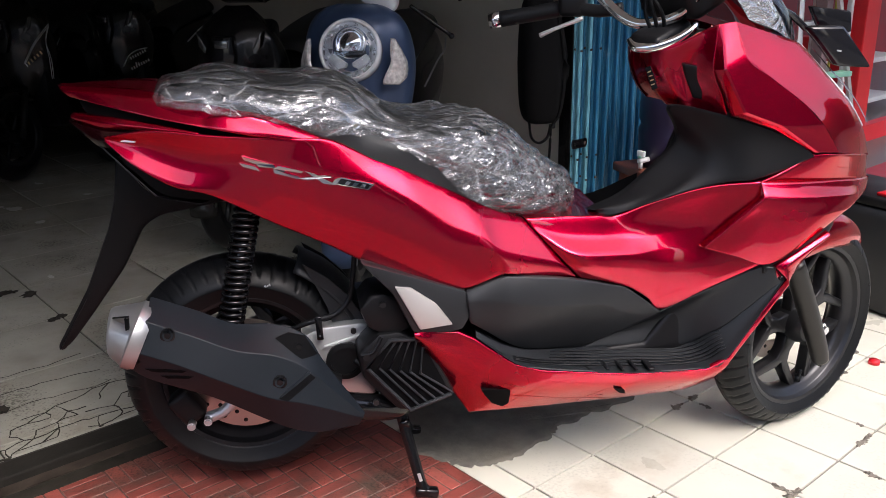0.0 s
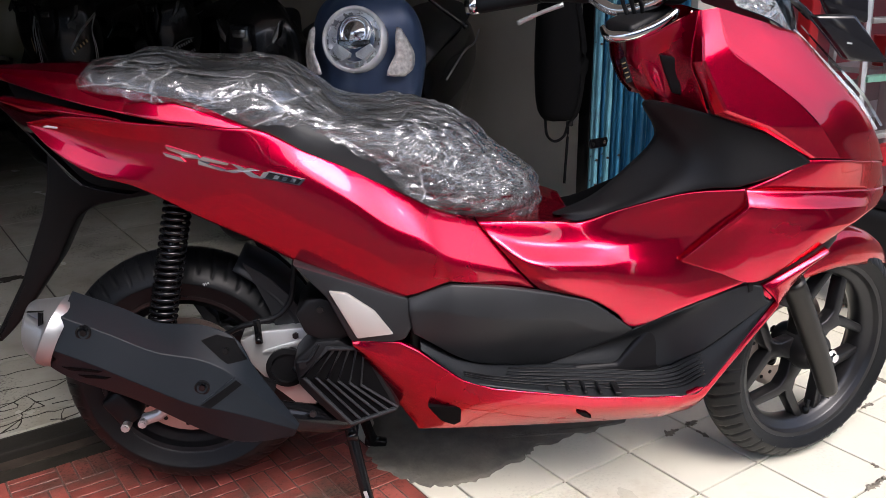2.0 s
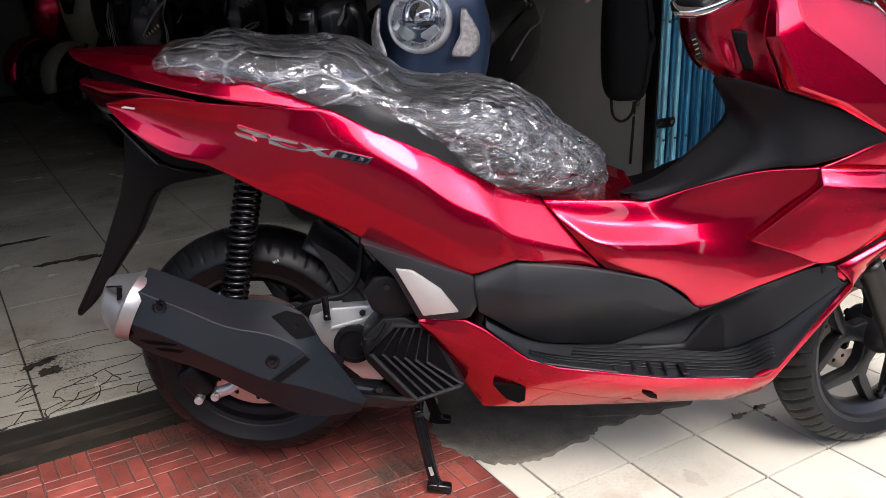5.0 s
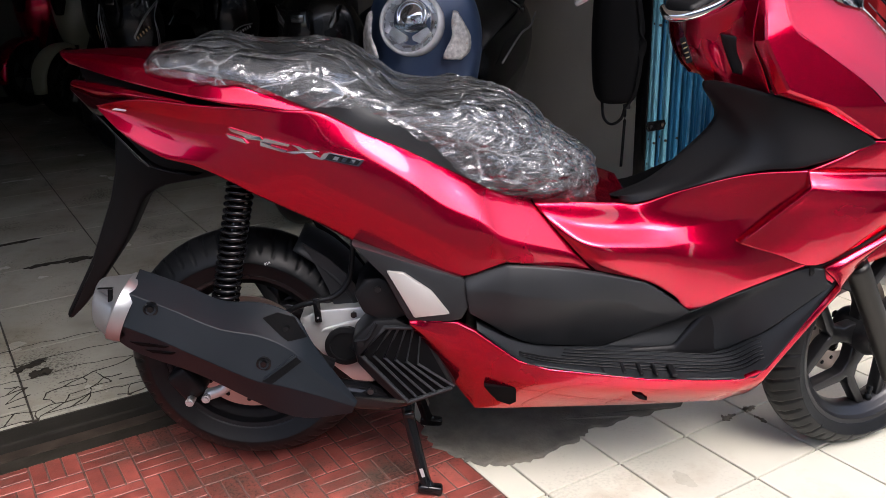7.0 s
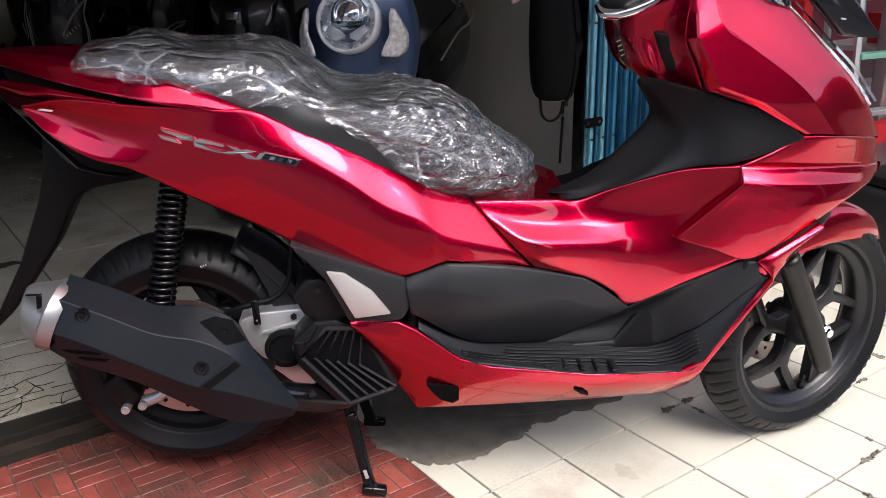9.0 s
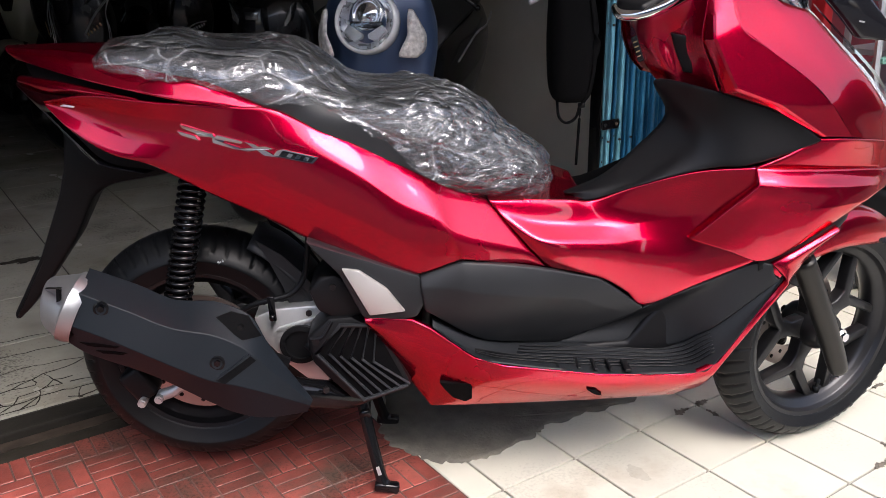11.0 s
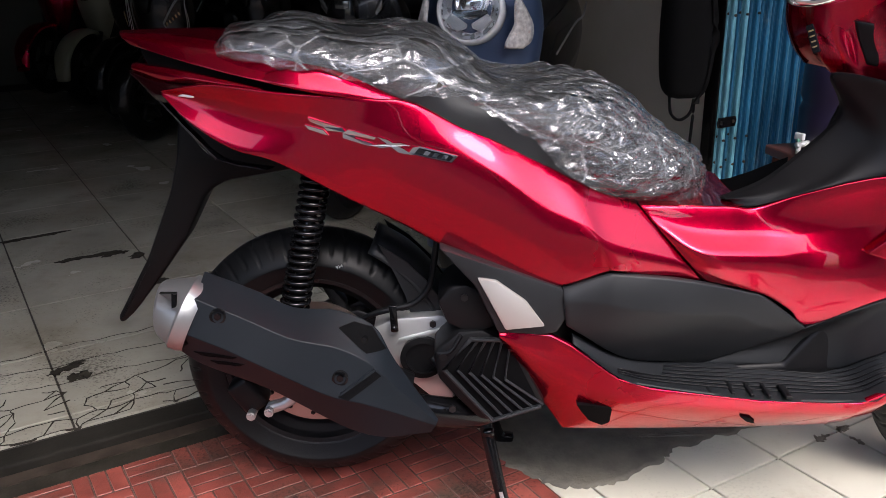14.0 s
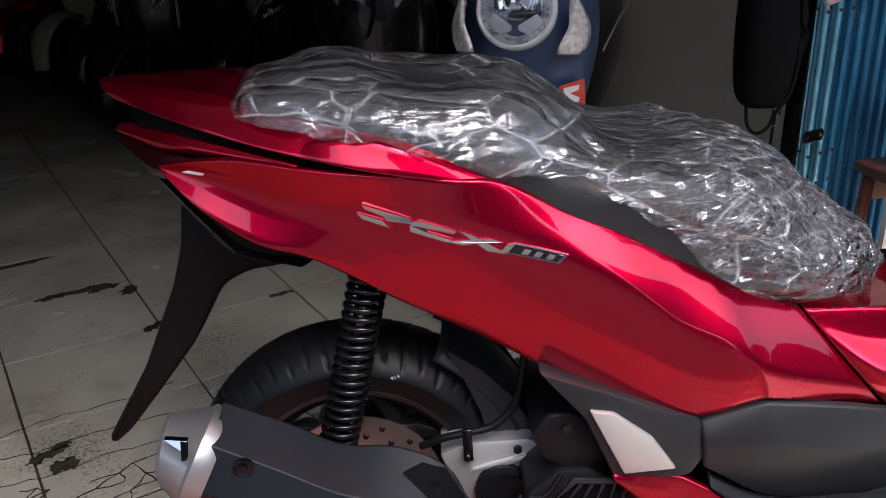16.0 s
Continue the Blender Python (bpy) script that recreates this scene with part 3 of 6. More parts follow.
panel("leg_shield", [leg_low, leg_mid, leg_up], SATIN, bike, su=6, sv=6, label="satin black leg shield", far_drop=0.21)

leg_in = [(0.800, 0.0, 0.555), (0.880, 0.0, 0.575), (0.950, 0.0, 0.625), (0.995, 0.0, 0.690), (0.990, 0.0, 0.755), (1.04, 0.0, 0.78), (1.10, 0.0, 0.79), (1.15, 0.0, 0.785)]
panel("leg_shield_middle", [leg_up, leg_in], SATIN, bike, su=6, sv=4, rim=0, far_drop=0.21)

# glove box side, red, under the handlebar
glove = [[(0.898, -0.060, 0.914), (0.912, -0.088, 0.918), (0.940, -0.106, 0.930), (0.970, -0.124, 0.950), (0.996, -0.148, 0.968)],
         [(0.902, -0.060, 0.874), (0.924, -0.092, 0.872), (0.952, -0.096, 0.880), (0.970, -0.118, 0.884), (0.986, -0.158, 0.888)],
         [(0.918, -0.060, 0.834), (0.942, -0.098, 0.832), (0.962, -0.100, 0.838), (0.985, -0.124, 0.836), (1.006, -0.162, 0.836)],
         [(0.940, -0.060, 0.806), (0.960, -0.092, 0.803), (0.980, -0.106, 0.800), (1.000, -0.130, 0.798), (1.022, -0.160, 0.796)]]
panel("inner_cowl", glove, RED, bike, su=6, sv=5)
panel("inner_cowl_middle", [[r[0] for r in glove], [(0.906, -0.03, 0.914), (0.910, -0.03, 0.872), (0.926, -0.03, 0.832), (0.950, -0.03, 0.806)], [(0.908, 0.0, 0.914), (0.914, 0.0, 0.872), (0.930, 0.0, 0.832), (0.955, 0.0, 0.806)]], RED, bike, su=6, sv=3, rim=0)
panel("cowl_recess", [[(0.948, -0.102, 0.892), (0.974, -0.122, 0.888)], [(0.958, -0.102, 0.862), (0.982, -0.124, 0.858)], [(0.972, -0.110, 0.826), (0.984, -0.122, 0.824)]], SATIN, bike, su=3, sv=3, rim=0.006, label="black recess in the inner cowl")

# side panel of the footwell, the footboard and its front wall
pan_up = [(0.499, -0.192, 0.487), (0.566, -0.198, 0.511), (0.591, -0.198, 0.512), (0.690, -0.190, 0.499), (0.802, -0.166, 0.468), (0.840, -0.160, 0.453), (0.918, -0.146, 0.393)]
pan_mid = [(0.501, -0.204, 0.470), (0.560, -0.210, 0.468), (0.605, -0.210, 0.458), (0.690, -0.200, 0.444), (0.790, -0.172, 0.427), (0.828, -0.160, 0.406), (0.904, -0.138, 0.377)]
pan_low = [(0.507, -0.198, 0.424), (0.545, -0.186, 0.395), (0.580, -0.172, 0.367), (0.625, -0.150, 0.338), (0.690, -0.128, 0.322), (0.730, -0.115, 0.313), (0.760, -0.108, 0.307)]
crisp_panel("side_panel", [pan_up, pan_mid, pan_low], PLASTIC, bike, su=6, width=0.004, label="textured black side panel")
wall_up = [(0.920, -0.146, 0.392), (0.965, -0.151, 0.414), (1.013, -0.159, 0.438), (1.060, -0.171, 0.464), (1.108, -0.188, 0.490), (1.135, -0.198, 0.491)]
wall_a = [(0.850, -0.100, 0.342), (0.920, -0.105, 0.355), (0.985, -0.125, 0.375), (1.035, -0.155, 0.410), (1.085, -0.180, 0.440), (1.140, -0.200, 0.470)]
wall_low = [(0.762, -0.108, 0.307), (0.860, -0.110, 0.303), (0.980, -0.118, 0.298), (1.024, -0.145, 0.330), (1.060, -0.175, 0.370), (1.150, -0.200, 0.462)]
panel("footwell_wall", [wall_up, wall_a, wall_low], PLASTIC, bike, su=8, sv=8, label="textured black footwell wall")
board_in = [(0.520, -0.186, 0.400), (0.600, -0.160, 0.346), (0.690, -0.126, 0.318), (0.860, -0.108, 0.302), (0.985, -0.116, 0.297), (1.045, -0.160, 0.350), (1.152, -0.196, 0.464)]
board_out = [(0.520, -0.196, 0.390), (0.596, -0.203, 0.332), (0.660, -0.206, 0.313), (0.839, -0.206, 0.288), (1.000, -0.206, 0.283), (1.049, -0.206, 0.306), (1.156, -0.203, 0.466)]
panel("footboard", [board_in, between(board_in, board_out, 0.5, 0, -0.006), board_out], PLASTIC, bike, su=8, sv=5, label="ridged black footboard")
for k in range(6):
    f = 0.10 + 0.11 * k
    for side in (1, -1):
        bm = bmesh.new()
        put_tube(bm, [(x, y * side, z) for x, y, z in between(board_in, board_out, f, 0, 0.001 - 0.02 * f * (1 - f))[1 if k > 2 else 2:6]], 0.0015, n=6, sub=5)
        part("ridge", bm, SATIN, bike)

# tail: upper wing, lower wing, dark recess
wing_up = [(-0.224, -0.020, 0.880), (-0.147, -0.050, 0.880), (-0.069, -0.080, 0.876), (0.000, -0.115, 0.862), (0.070, -0.135, 0.850), (0.160, -0.148, 0.830), (0.252, -0.152, 0.788)]
wing_out = [(-0.216, -0.032, 0.873), (-0.136, -0.072, 0.870), (-0.053, -0.112, 0.858), (0.022, -0.137, 0.840), (0.094, -0.154, 0.828), (0.150, -0.160, 0.818), (0.252, -0.160, 0.786)]
wing_low = [(-0.202, -0.036, 0.862), (-0.136, -0.082, 0.850), (-0.053, -0.127, 0.834), (0.023, -0.153, 0.820), (0.111, -0.163, 0.801), (0.173, -0.162, 0.790), (0.255, -0.156, 0.779)]
panel("tail_wing", [wing_up, wing_out, wing_low], RED, bike, su=7, sv=5, rim=0.02)
deck = [wing_up[:3] + [wing_up[4]], [(-0.228, 0.0, 0.882), (-0.147, 0.0, 0.884), (-0.069, 0.0, 0.882), (0.070, 0.0, 0.868)]]
panel("tail_deck", deck, RED, bike, su=6, sv=6, rim=0)
low_wing = [[(-0.203, -0.036, 0.832), (-0.120, -0.085, 0.829), (-0.056, -0.114, 0.821), (0.030, -0.142, 0.806)],
            [(-0.205, -0.040, 0.826), (-0.125, -0.090, 0.819), (-0.060, -0.118, 0.813), (0.030, -0.144, 0.803)],
            [(-0.199, -0.036, 0.816), (-0.142, -0.077, 0.808), (-0.066, -0.108, 0.806), (0.020, -0.138, 0.800)]]
panel("lower_tail_wing", low_wing, RED, bike, su=6, sv=4, rim=0.015)

# core under the panels, near-black for the shade in their gaps
core = [[(-0.190, -0.020, 0.868), (-0.080, -0.085, 0.868), (0.100, -0.125, 0.840), (0.250, -0.140, 0.780), (0.450, -0.145, 0.690), (0.610, -0.120, 0.605), (0.800, -0.088, 0.585), (0.930, -0.050, 0.640)],
        [(-0.180, -0.040, 0.840), (-0.080, -0.100, 0.820), (0.100, -0.135, 0.770), (0.250, -0.140, 0.720), (0.450, -0.160, 0.620), (0.610, -0.165, 0.540), (0.800, -0.090, 0.500), (0.930, -0.060, 0.480)],
        [(-0.130, -0.060, 0.780), (-0.040, -0.095, 0.725), (0.100, -0.105, 0.680), (0.250, -0.110, 0.620), (0.450, -0.150, 0.520), (0.610, -0.160, 0.440), (0.800, -0.090, 0.350), (0.930, -0.080, 0.310)],
        [(-0.100, 0.0, 0.760), (-0.040, 0.0, 0.700), (0.100, 0.0, 0.660), (0.250, 0.0, 0.600), (0.450, 0.0, 0.480), (0.610, 0.0, 0.300), (0.800, 0.0, 0.240), (0.930, 0.0, 0.240)]]
panel("inner_body", core, HOLE_SHADE, bike, su=4, sv=4, rim=0)
bm = bmesh.new()
put_prism(bm, [(0.50, 0.215), (0.98, 0.215), (1.05, 0.30), (1.13, 0.46), (1.0, 0.44), (0.9, 0.31), (0.7, 0.30), (0.52, 0.38)], -0.118, 0.118, bevel=0.01)
part("under_tray", bm, SATIN, bike)
bm = bmesh.new()
put_prism(bm, [(1.05, 0.72), (1.02, 0.95), (1.16, 0.93), (1.30, 0.78), (1.38, 0.66), (1.34, 0.60), (1.12, 0.52), (1.02, 0.60)], -0.055, 0.055, bevel=0.02)
part("front_frame", bm, SATIN, bike)

# black side trim with its silver insert
bm = bmesh.new()
put_prism(bm, [(0.300, 0.560), (0.498, 0.490), (0.512, 0.462), (0.507, 0.436), (0.493, 0.410), (0.470, 0.406), (0.396, 0.411), (0.358, 0.494)], -0.196, -0.150, bevel=0.006)
part("side_trim", bm, PLASTIC, bike, "black side trim piece", auto=40)
bm = bmesh.new()
put_prism(bm, [(0.362, 0.510), (0.392, 0.506), (0.440, 0.470), (0.472, 0.425), (0.408, 0.419)], -0.203, -0.190, bevel=0.003)
part("silver_insert", bm, BRUSHED, bike, "brushed silver trim insert", auto=40)

# seat
def saddle(stations, n):
    rows = []
    for (xb, yb, zb), (xt, zt) in stations:
        row = []
        for k in range(n + 1):
            a = math.pi * k / n
            c, s = math.cos(a), math.sin(a)
            e = abs(s) ** 0.75
            row.append((xb + (xt - xb) * e, yb * math.copysign(abs(c) ** 0.8, c), zb + (zt - zb) * e))
        rows.append(row)
    cols = [catmull([r[k] for r in rows], 14) for k in range(n + 1)]
    return np.array(cols)


seat_low = [(-0.042, -0.085, 0.872), (-0.016, -0.112, 0.862), (0.057, -0.135, 0.852), (0.143, -0.148, 0.828), (0.222, -0.155, 0.796), (0.284, -0.156, 0.772), (0.325, -0.160, 0.752),
            (0.388, -0.160, 0.718), (0.451, -0.161, 0.688), (0.515, -0.154, 0.655), (0.563, -0.142, 0.630), (0.712, -0.090, 0.594)]
seat_top = [(-0.040, 0.868), (-0.010, 0.884), (0.070, 0.893), (0.167, 0.880), (0.279, 0.870), (0.340, 0.838), (0.395, 0.802), (0.506, 0.798), (0.590, 0.766), (0.668, 0.708), (0.736, 0.654), (0.740, 0.606)]
g = saddle(list(zip(seat_low, seat_top)), 28)
_finish("seat", grid_mesh("seat", g, flip=True), VINYL, bike, "black vinyl seat", True, None)


# ---- wheels ----
def tyre_profile(r_rim, r_out, half, bead):
    pts = [(r_rim - 0.004, -bead), (r_rim + 0.006, -bead - 0.004)]
    for k in range(0, 25):
        a = math.radians(-100 + 200 * k / 24)
        y = half * math.sin(a)
        depth = (1 - abs(math.cos(a)) ** 1.5) if abs(a) < math.pi / 2 else 1.0 + 0.25 * (abs(a) - math.pi / 2)
        pts.append((r_out - (r_out - r_rim) * 0.62 * depth, y))
    return pts + [(r_rim + 0.006, bead + 0.004), (r_rim - 0.004, bead)]


def tread(r_out, pitch):
    """Slanting grooves that run from near the crown down over the shoulder, long and short in turn."""
    def cut(a, y, r):
        edge = abs(y)
        s = a * r_out / pitch + (0.5 if y > 0 else 0.0) + edge * 11
        f, odd = s - math.floor(s), int(math.floor(s)) % 2
        low = r_out - (0.036 if odd else 0.026)
        if r < low or edge < (0.006 if odd else 0.014):
            return 0.0
        return 0.0055 if f < 0.13 else 0.0
    return cut


def put_wheel(name, parent, r_out, half, r_rim, spokes, disc_y, disc_r, m, swirl=0.0, metal=RIM):
    rim_prof = [(r_rim - 0.007, -half * 0.76), (r_rim + 0.001, -half * 0.80), (r_rim + 0.003, -half * 0.76), (r_rim + 0.003, half * 0.76), (r_rim + 0.001, half * 0.80), (r_rim - 0.007, half * 0.76),
                (r_rim - 0.011, half * 0.60), (r_rim - 0.013, half * 0.52), (r_rim - 0.024, half * 0.46), (r_rim - 0.031, half * 0.2), (r_rim - 0.031, -half * 0.2), (r_rim - 0.024, -half * 0.46), (r_rim - 0.013, -half * 0.52), (r_rim - 0.011, -half * 0.60)]
    bm = bmesh.new()
    put_lathe(bm, rim_prof, n=96)
    put_lathe(bm, [(0.012, -0.05), (0.036, -0.05), (0.046, -0.03), (0.046, 0.03), (0.036, 0.05), (0.012, 0.05)], n=32)
    rim = part(name, bm, metal, parent, "dark grey alloy wheel", auto=50)
    ro = r_rim - 0.018
    yo = [(0.030, -0.026), (0.072, -0.016), (0.098, -0.022), (ro * math.cos(0.56), -ro * math.sin(0.56)), (ro * math.cos(0.45), -ro * math.sin(0.45)), (0.120, -0.013), (0.106, -0.002),
          (0.106, 0.002), (0.120, 0.013), (ro * math.cos(0.45), ro * math.sin(0.45)), (ro * math.cos(0.56), ro * math.sin(0.56)), (0.098, 0.022), (0.072, 0.016), (0.030, 0.026)]
    for k in range(spokes):
        bm = bmesh.new()
        put_prism(bm, yo, -0.016, 0.014, bevel=0.004)
        sp = part("spoke", bm, metal, rim, auto=40)
        sp.matrix_basis = pose(0, 0, 0, 0, math.degrees(2 * math.pi * k / spokes + swirl), 0)
    bm = bmesh.new()
    put_lathe(bm, tyre_profile(r_rim, r_out, half, half * 0.76), n=480, wobble=tread(r_out, 0.030))
    part("tyre", bm, RUBBER, rim, "black grooved rubber tyre")
    bm = bmesh.new()
    put_lathe(bm, [(disc_r * 0.62, disc_y - 0.002), (disc_r, disc_y - 0.002), (disc_r, disc_y + 0.002), (disc_r * 0.62, disc_y + 0.002)], n=72)
    part("brake_disc", bm, STEEL, rim, "drilled steel brake disc", auto=40)
    bm = bmesh.new()
    for k in range(30):
        a = 2 * math.pi * k / 30
        r = disc_r * (0.74 if k % 2 else 0.88)
        put_rod(bm, (r * math.cos(a), disc_y - 0.003, r * math.sin(a)), (r * math.cos(a), disc_y + 0.003, r * math.sin(a)), 0.0045, n=10)
    part("disc_holes", bm, SATIN, rim)
    rim.matrix_world = m
    return rim


REAR = Vector((0.066, 0.01, 0.280))
FRONT = Vector((1.347, 0.050, 0.255))
rear_wheel = put_wheel("rear_wheel", bike, 0.250, 0.066, 0.168, 5, -0.045, 0.122, pose(*REAR), swirl=0.3, metal=DARK_RIM)
front_wheel = put_wheel("front_wheel", bike, 0.257, 0.054, 0.197, 5, 0.05, 0.115, pose(*FRONT, 0, 0, 22), swirl=-0.52)

# front fork legs, axle, mudguard: all turned with the bars
STEER = Matrix.Translation(FRONT) @ pose(0, 0, 0, 0, 0, 22)
def steered(ob):
    ob.matrix_world = STEER
    return ob
for side in (-1, 1):
    bm = bmesh.new()
    put_tube(bm, [(0.004, 0.083 * side, -0.074), (0.002, 0.084 * side, -0.068), (-0.032, 0.085 * side, 0.0), (-0.118, 0.086 * side, 0.155), (-0.145, 0.086 * side, 0.20)], [0.012, 0.020, 0.0225, 0.0235, 0.0235], n=16, sub=4)
    put_tube(bm, [(-0.145, 0.086 * side, 0.20), (-0.225, 0.085 * side, 0.345)], 0.017, n=14, sub=2)
    steered(part("fork_leg", bm, FORK, bike, "dark bronze fork leg"))
    bm = bmesh.new()
    put_rod(bm, (0.010, 0.05 * side, 0), (0.010, 0.086 * side, 0), 0.010, n=6)
    put_rod(bm, (0.010, 0.068 * side, 0), (0.010, 0.075 * side, 0), 0.015, n=20)
    steered(part("axle_nut", bm, CHROME, bike, "bright axle nut", smooth=False))
guard = []
for ang, w, low in ((33.5, 0.003, 0.273), (42, 0.022, 0.252), (52, 0.040, 0.227), (66, 0.055, 0.206), (80, 0.063, 0.199), (95, 0.067, 0.200), (118, 0.067, 0.212), (138, 0.062, 0.230)):
    a = radians(ang)
    r = 0.272
    row = []
    for k in range(11):
        b = math.pi * (k / 10 - 0.5)
        rr = r - (r - low) * (1 - math.cos(b)) ** 1.6
        row.append((rr * math.cos(a), w * math.copysign(abs(math.sin(b)) ** 0.8, b), rr * math.sin(a)))
    guard.append(row)
g = loft_grid(np.array(guard).transpose(1, 0, 2), 4, 3)
ob = _finish("front_mudguard", grid_mesh("front_mudguard", g), RED, bike, "red front mudguard", True, None)
sol = ob.modifiers.new("thickness", "SOLIDIFY")
sol.thickness = 0.003
steered(ob)

# exhaust
ex_top = [(-0.082, -0.165, 0.513), (0.000, -0.168, 0.479), (0.060, -0.168, 0.449), (0.130, -0.168, 0.443), (0.192, -0.178, 0.418), (0.226, -0.192, 0.362), (0.296, -0.196, 0.252)]
ex_a = [(-0.086, -0.222, 0.488), (-0.010, -0.228, 0.456), (0.064, -0.232, 0.422), (0.137, -0.228, 0.402), (0.190, -0.228, 0.372), (0.232, -0.222, 0.324), (0.294, -0.203, 0.249)]
ex_b = [(-0.110, -0.238, 0.438), (-0.038, -0.247, 0.410), (0.038, -0.252, 0.372), (0.120, -0.252, 0.330), (0.171, -0.249, 0.314), (0.222, -0.237, 0.290), (0.291, -0.203, 0.243)]
ex_low = [(-0.134, -0.205, 0.397), (-0.088, -0.210, 0.366), (0.013, -0.210, 0.321), (0.103, -0.210, 0.267), (0.155, -0.212, 0.240), (0.208, -0.210, 0.226), (0.283, -0.190, 0.222)]
up_in = [(p[0] - 0.004, p[1] + 0.03, p[2] - 0.02) for p in ex_top]
low_in = [(p[0], -0.125, p[2] + 0.006) for p in ex_low]
muffler = panel("exhaust_shield", [up_in, ex_top, ex_a, ex_b, ex_low, low_in], SHIELD, bike, su=6, sv=4, rim=0, label="dark grey exhaust heat shield", smooth_v=False, sides=(1,), auto=16)[0]
bv = muffler.modifiers.new("soft", "BEVEL")
bv.width, bv.segments, bv.limit_method, bv.angle_limit = 0.016, 4, "ANGLE", radians(18)


def over(grid):
    """A function that tells the y of a lofted surface at a place given by x and z."""
    pts = grid.reshape(-1, 3)
    return lambda x, z: float(pts[int(np.argmin((pts[:, 0] - x) ** 2 + (pts[:, 2] - z) ** 2)), 1])


def decal(name, outline, depth_at, material, parent, lift=0.0015, label="", rings=5, sub=4):
    """A thin piece that lies on a curved surface, given by its outline in x and z."""
    cx, cz = sum(p[0] for p in outline) / len(outline), sum(p[1] for p in outline) / len(outline)
    edge = [(a[0] + (b[0] - a[0]) * k / sub, a[1] + (b[1] - a[1]) * k / sub) for a, b in zip(outline, outline[1:] + outline[:1]) for k in range(sub)]
    bm = bmesh.new()
    rows = []
    for f, up in [(1.0, -0.002)] + [(1 - k / rings, lift) for k in range(rings)]:
        rows.append([bm.verts.new((cx + (x - cx) * f, depth_at(cx + (x - cx) * f, cz + (z - cz) * f) - up, cz + (z - cz) * f)) for x, z in edge])
    mid = bm.verts.new((cx, depth_at(cx, cz) - lift, cz))
    n = len(edge)
    for a, b in zip(rows, rows[1:]):
        for k in range(n):
            bm.faces.new((a[k], a[(k + 1) % n], b[(k + 1) % n], b[k]))
    for k in range(n):
        bm.faces.new((rows[-1][k], rows[-1][(k + 1) % n], mid))
    bmesh.ops.recalc_face_normals(bm, faces=bm.faces)
    return part(name, bm, material, parent, label, auto=35)


SHIELD_Y = over(loft_grid([ex_top, ex_a, ex_b, ex_low], 30, 30, smooth_v=False))
for c in [(x, SHIELD_Y(x, z) - 0.001, z) for x, z in ((-0.050, 0.461), (0.140, 0.356))]:
    bm = bmesh.new()
    put_lathe(bm, [(0.013, 0.004), (0.013, -0.002), (0.010, -0.003), (0.009, 0.0)], centre=c, n=24, closed=False)
    put_rod(bm, (c[0], c[1] + 0.002, c[2]), (c[0], c[1] - 0.003, c[2]), 0.006, n=6)
    part("shield_bolt", bm, BLACK_STEEL, muffler, auto=40)
bm = bmesh.new()
rows = []
n0, n1 = Vector((-0.90, 0.0, 0.43)), Vector((-1.0, 0.0, 0.12))
c0, c1 = Vector((-0.119, -0.180, 0.449)), Vector((-0.157, -0.178, 0.455))
for k, rz, ry in ((-0.6, 0.060, 0.060), (-0.32, 0.0645, 0.0645), (0.0, 0.0645, 0.0645), (0.06, 0.062, 0.062), (0.10, 0.060, 0.060), (0.90, 0.047, 0.046), (1.0, 0.043, 0.042), (0.98, 0.030, 0.030), (0.7, 0.024, 0.024)):
    c = c0 + (c1 - c0) * k if k > 0 else c0 + n0 * (0.040 * k)
    axis = (n0 + (n1 - n0) * max(k, 0.0)).normalized()
    upv = Vector((0, 1, 0)).cross(axis).normalized()
    side_v = axis.cross(upv)
    rows.append([bm.verts.new(c + upv * rz * math.cos(2 * math.pi * a / 40) + side_v * ry * math.sin(2 * math.pi * a / 40)) for a in range(40)])
for a, b in zip(rows, rows[1:]):
    for k in range(40):
        bm.faces.new((a[k], b[k], b[(k + 1) % 40], a[(k + 1) % 40]))
bm.faces.new(rows[-1])
bmesh.ops.recalc_face_normals(bm, faces=bm.faces)
part("exhaust_cap", bm, CAP_METAL, muffler, "silver exhaust end cap", auto=22)
bm = bmesh.new()
put_tube(bm, [(0.25, -0.175, 0.262), (0.31, -0.15, 0.238), (0.37, -0.11, 0.215), (0.45, -0.02, 0.22)], 0.027, n=14)
part("exhaust_pipe", bm, BLACK_STEEL, bike, "black exhaust pipe")
bm = bmesh.new()
put_rod(bm, (-0.10, -0.18, 0.440), (0.24, -0.17, 0.285), 0.054, 0.04, n=24)
part("muffler", bm, SATIN, bike)

# shock absorber
top_s, low_s = Vector((0.104, -0.100, 0.670)), Vector((0.040, -0.118, 0.380))
bm = bmesh.new()
put_rod(bm, top_s, low_s, 0.011, n=16)
put_rod(bm, low_s, low_s + (top_s - low_s) * 0.12, 0.022, n=20)
shock = part("shock_absorber", bm, BLACK_STEEL, bike, "black rear shock absorber")
bm = bmesh.new()
d = (top_s - low_s).normalized()
s1 = d.cross(Vector((0, 1, 0))).normalized()
s2 = d.cross(s1)
coil = [low_s + (top_s - low_s) * (0.06 + 0.94 * k / 286) + 0.0225 * (s1 * math.cos(k * 2 * math.pi / 13) + s2 * math.sin(k * 2 * math.pi / 13)) for k in range(287)]
put_tube(bm, coil, 0.0042, n=8, sub=1)
part("spring", bm, BLACK_STEEL, shock, "black coil spring")

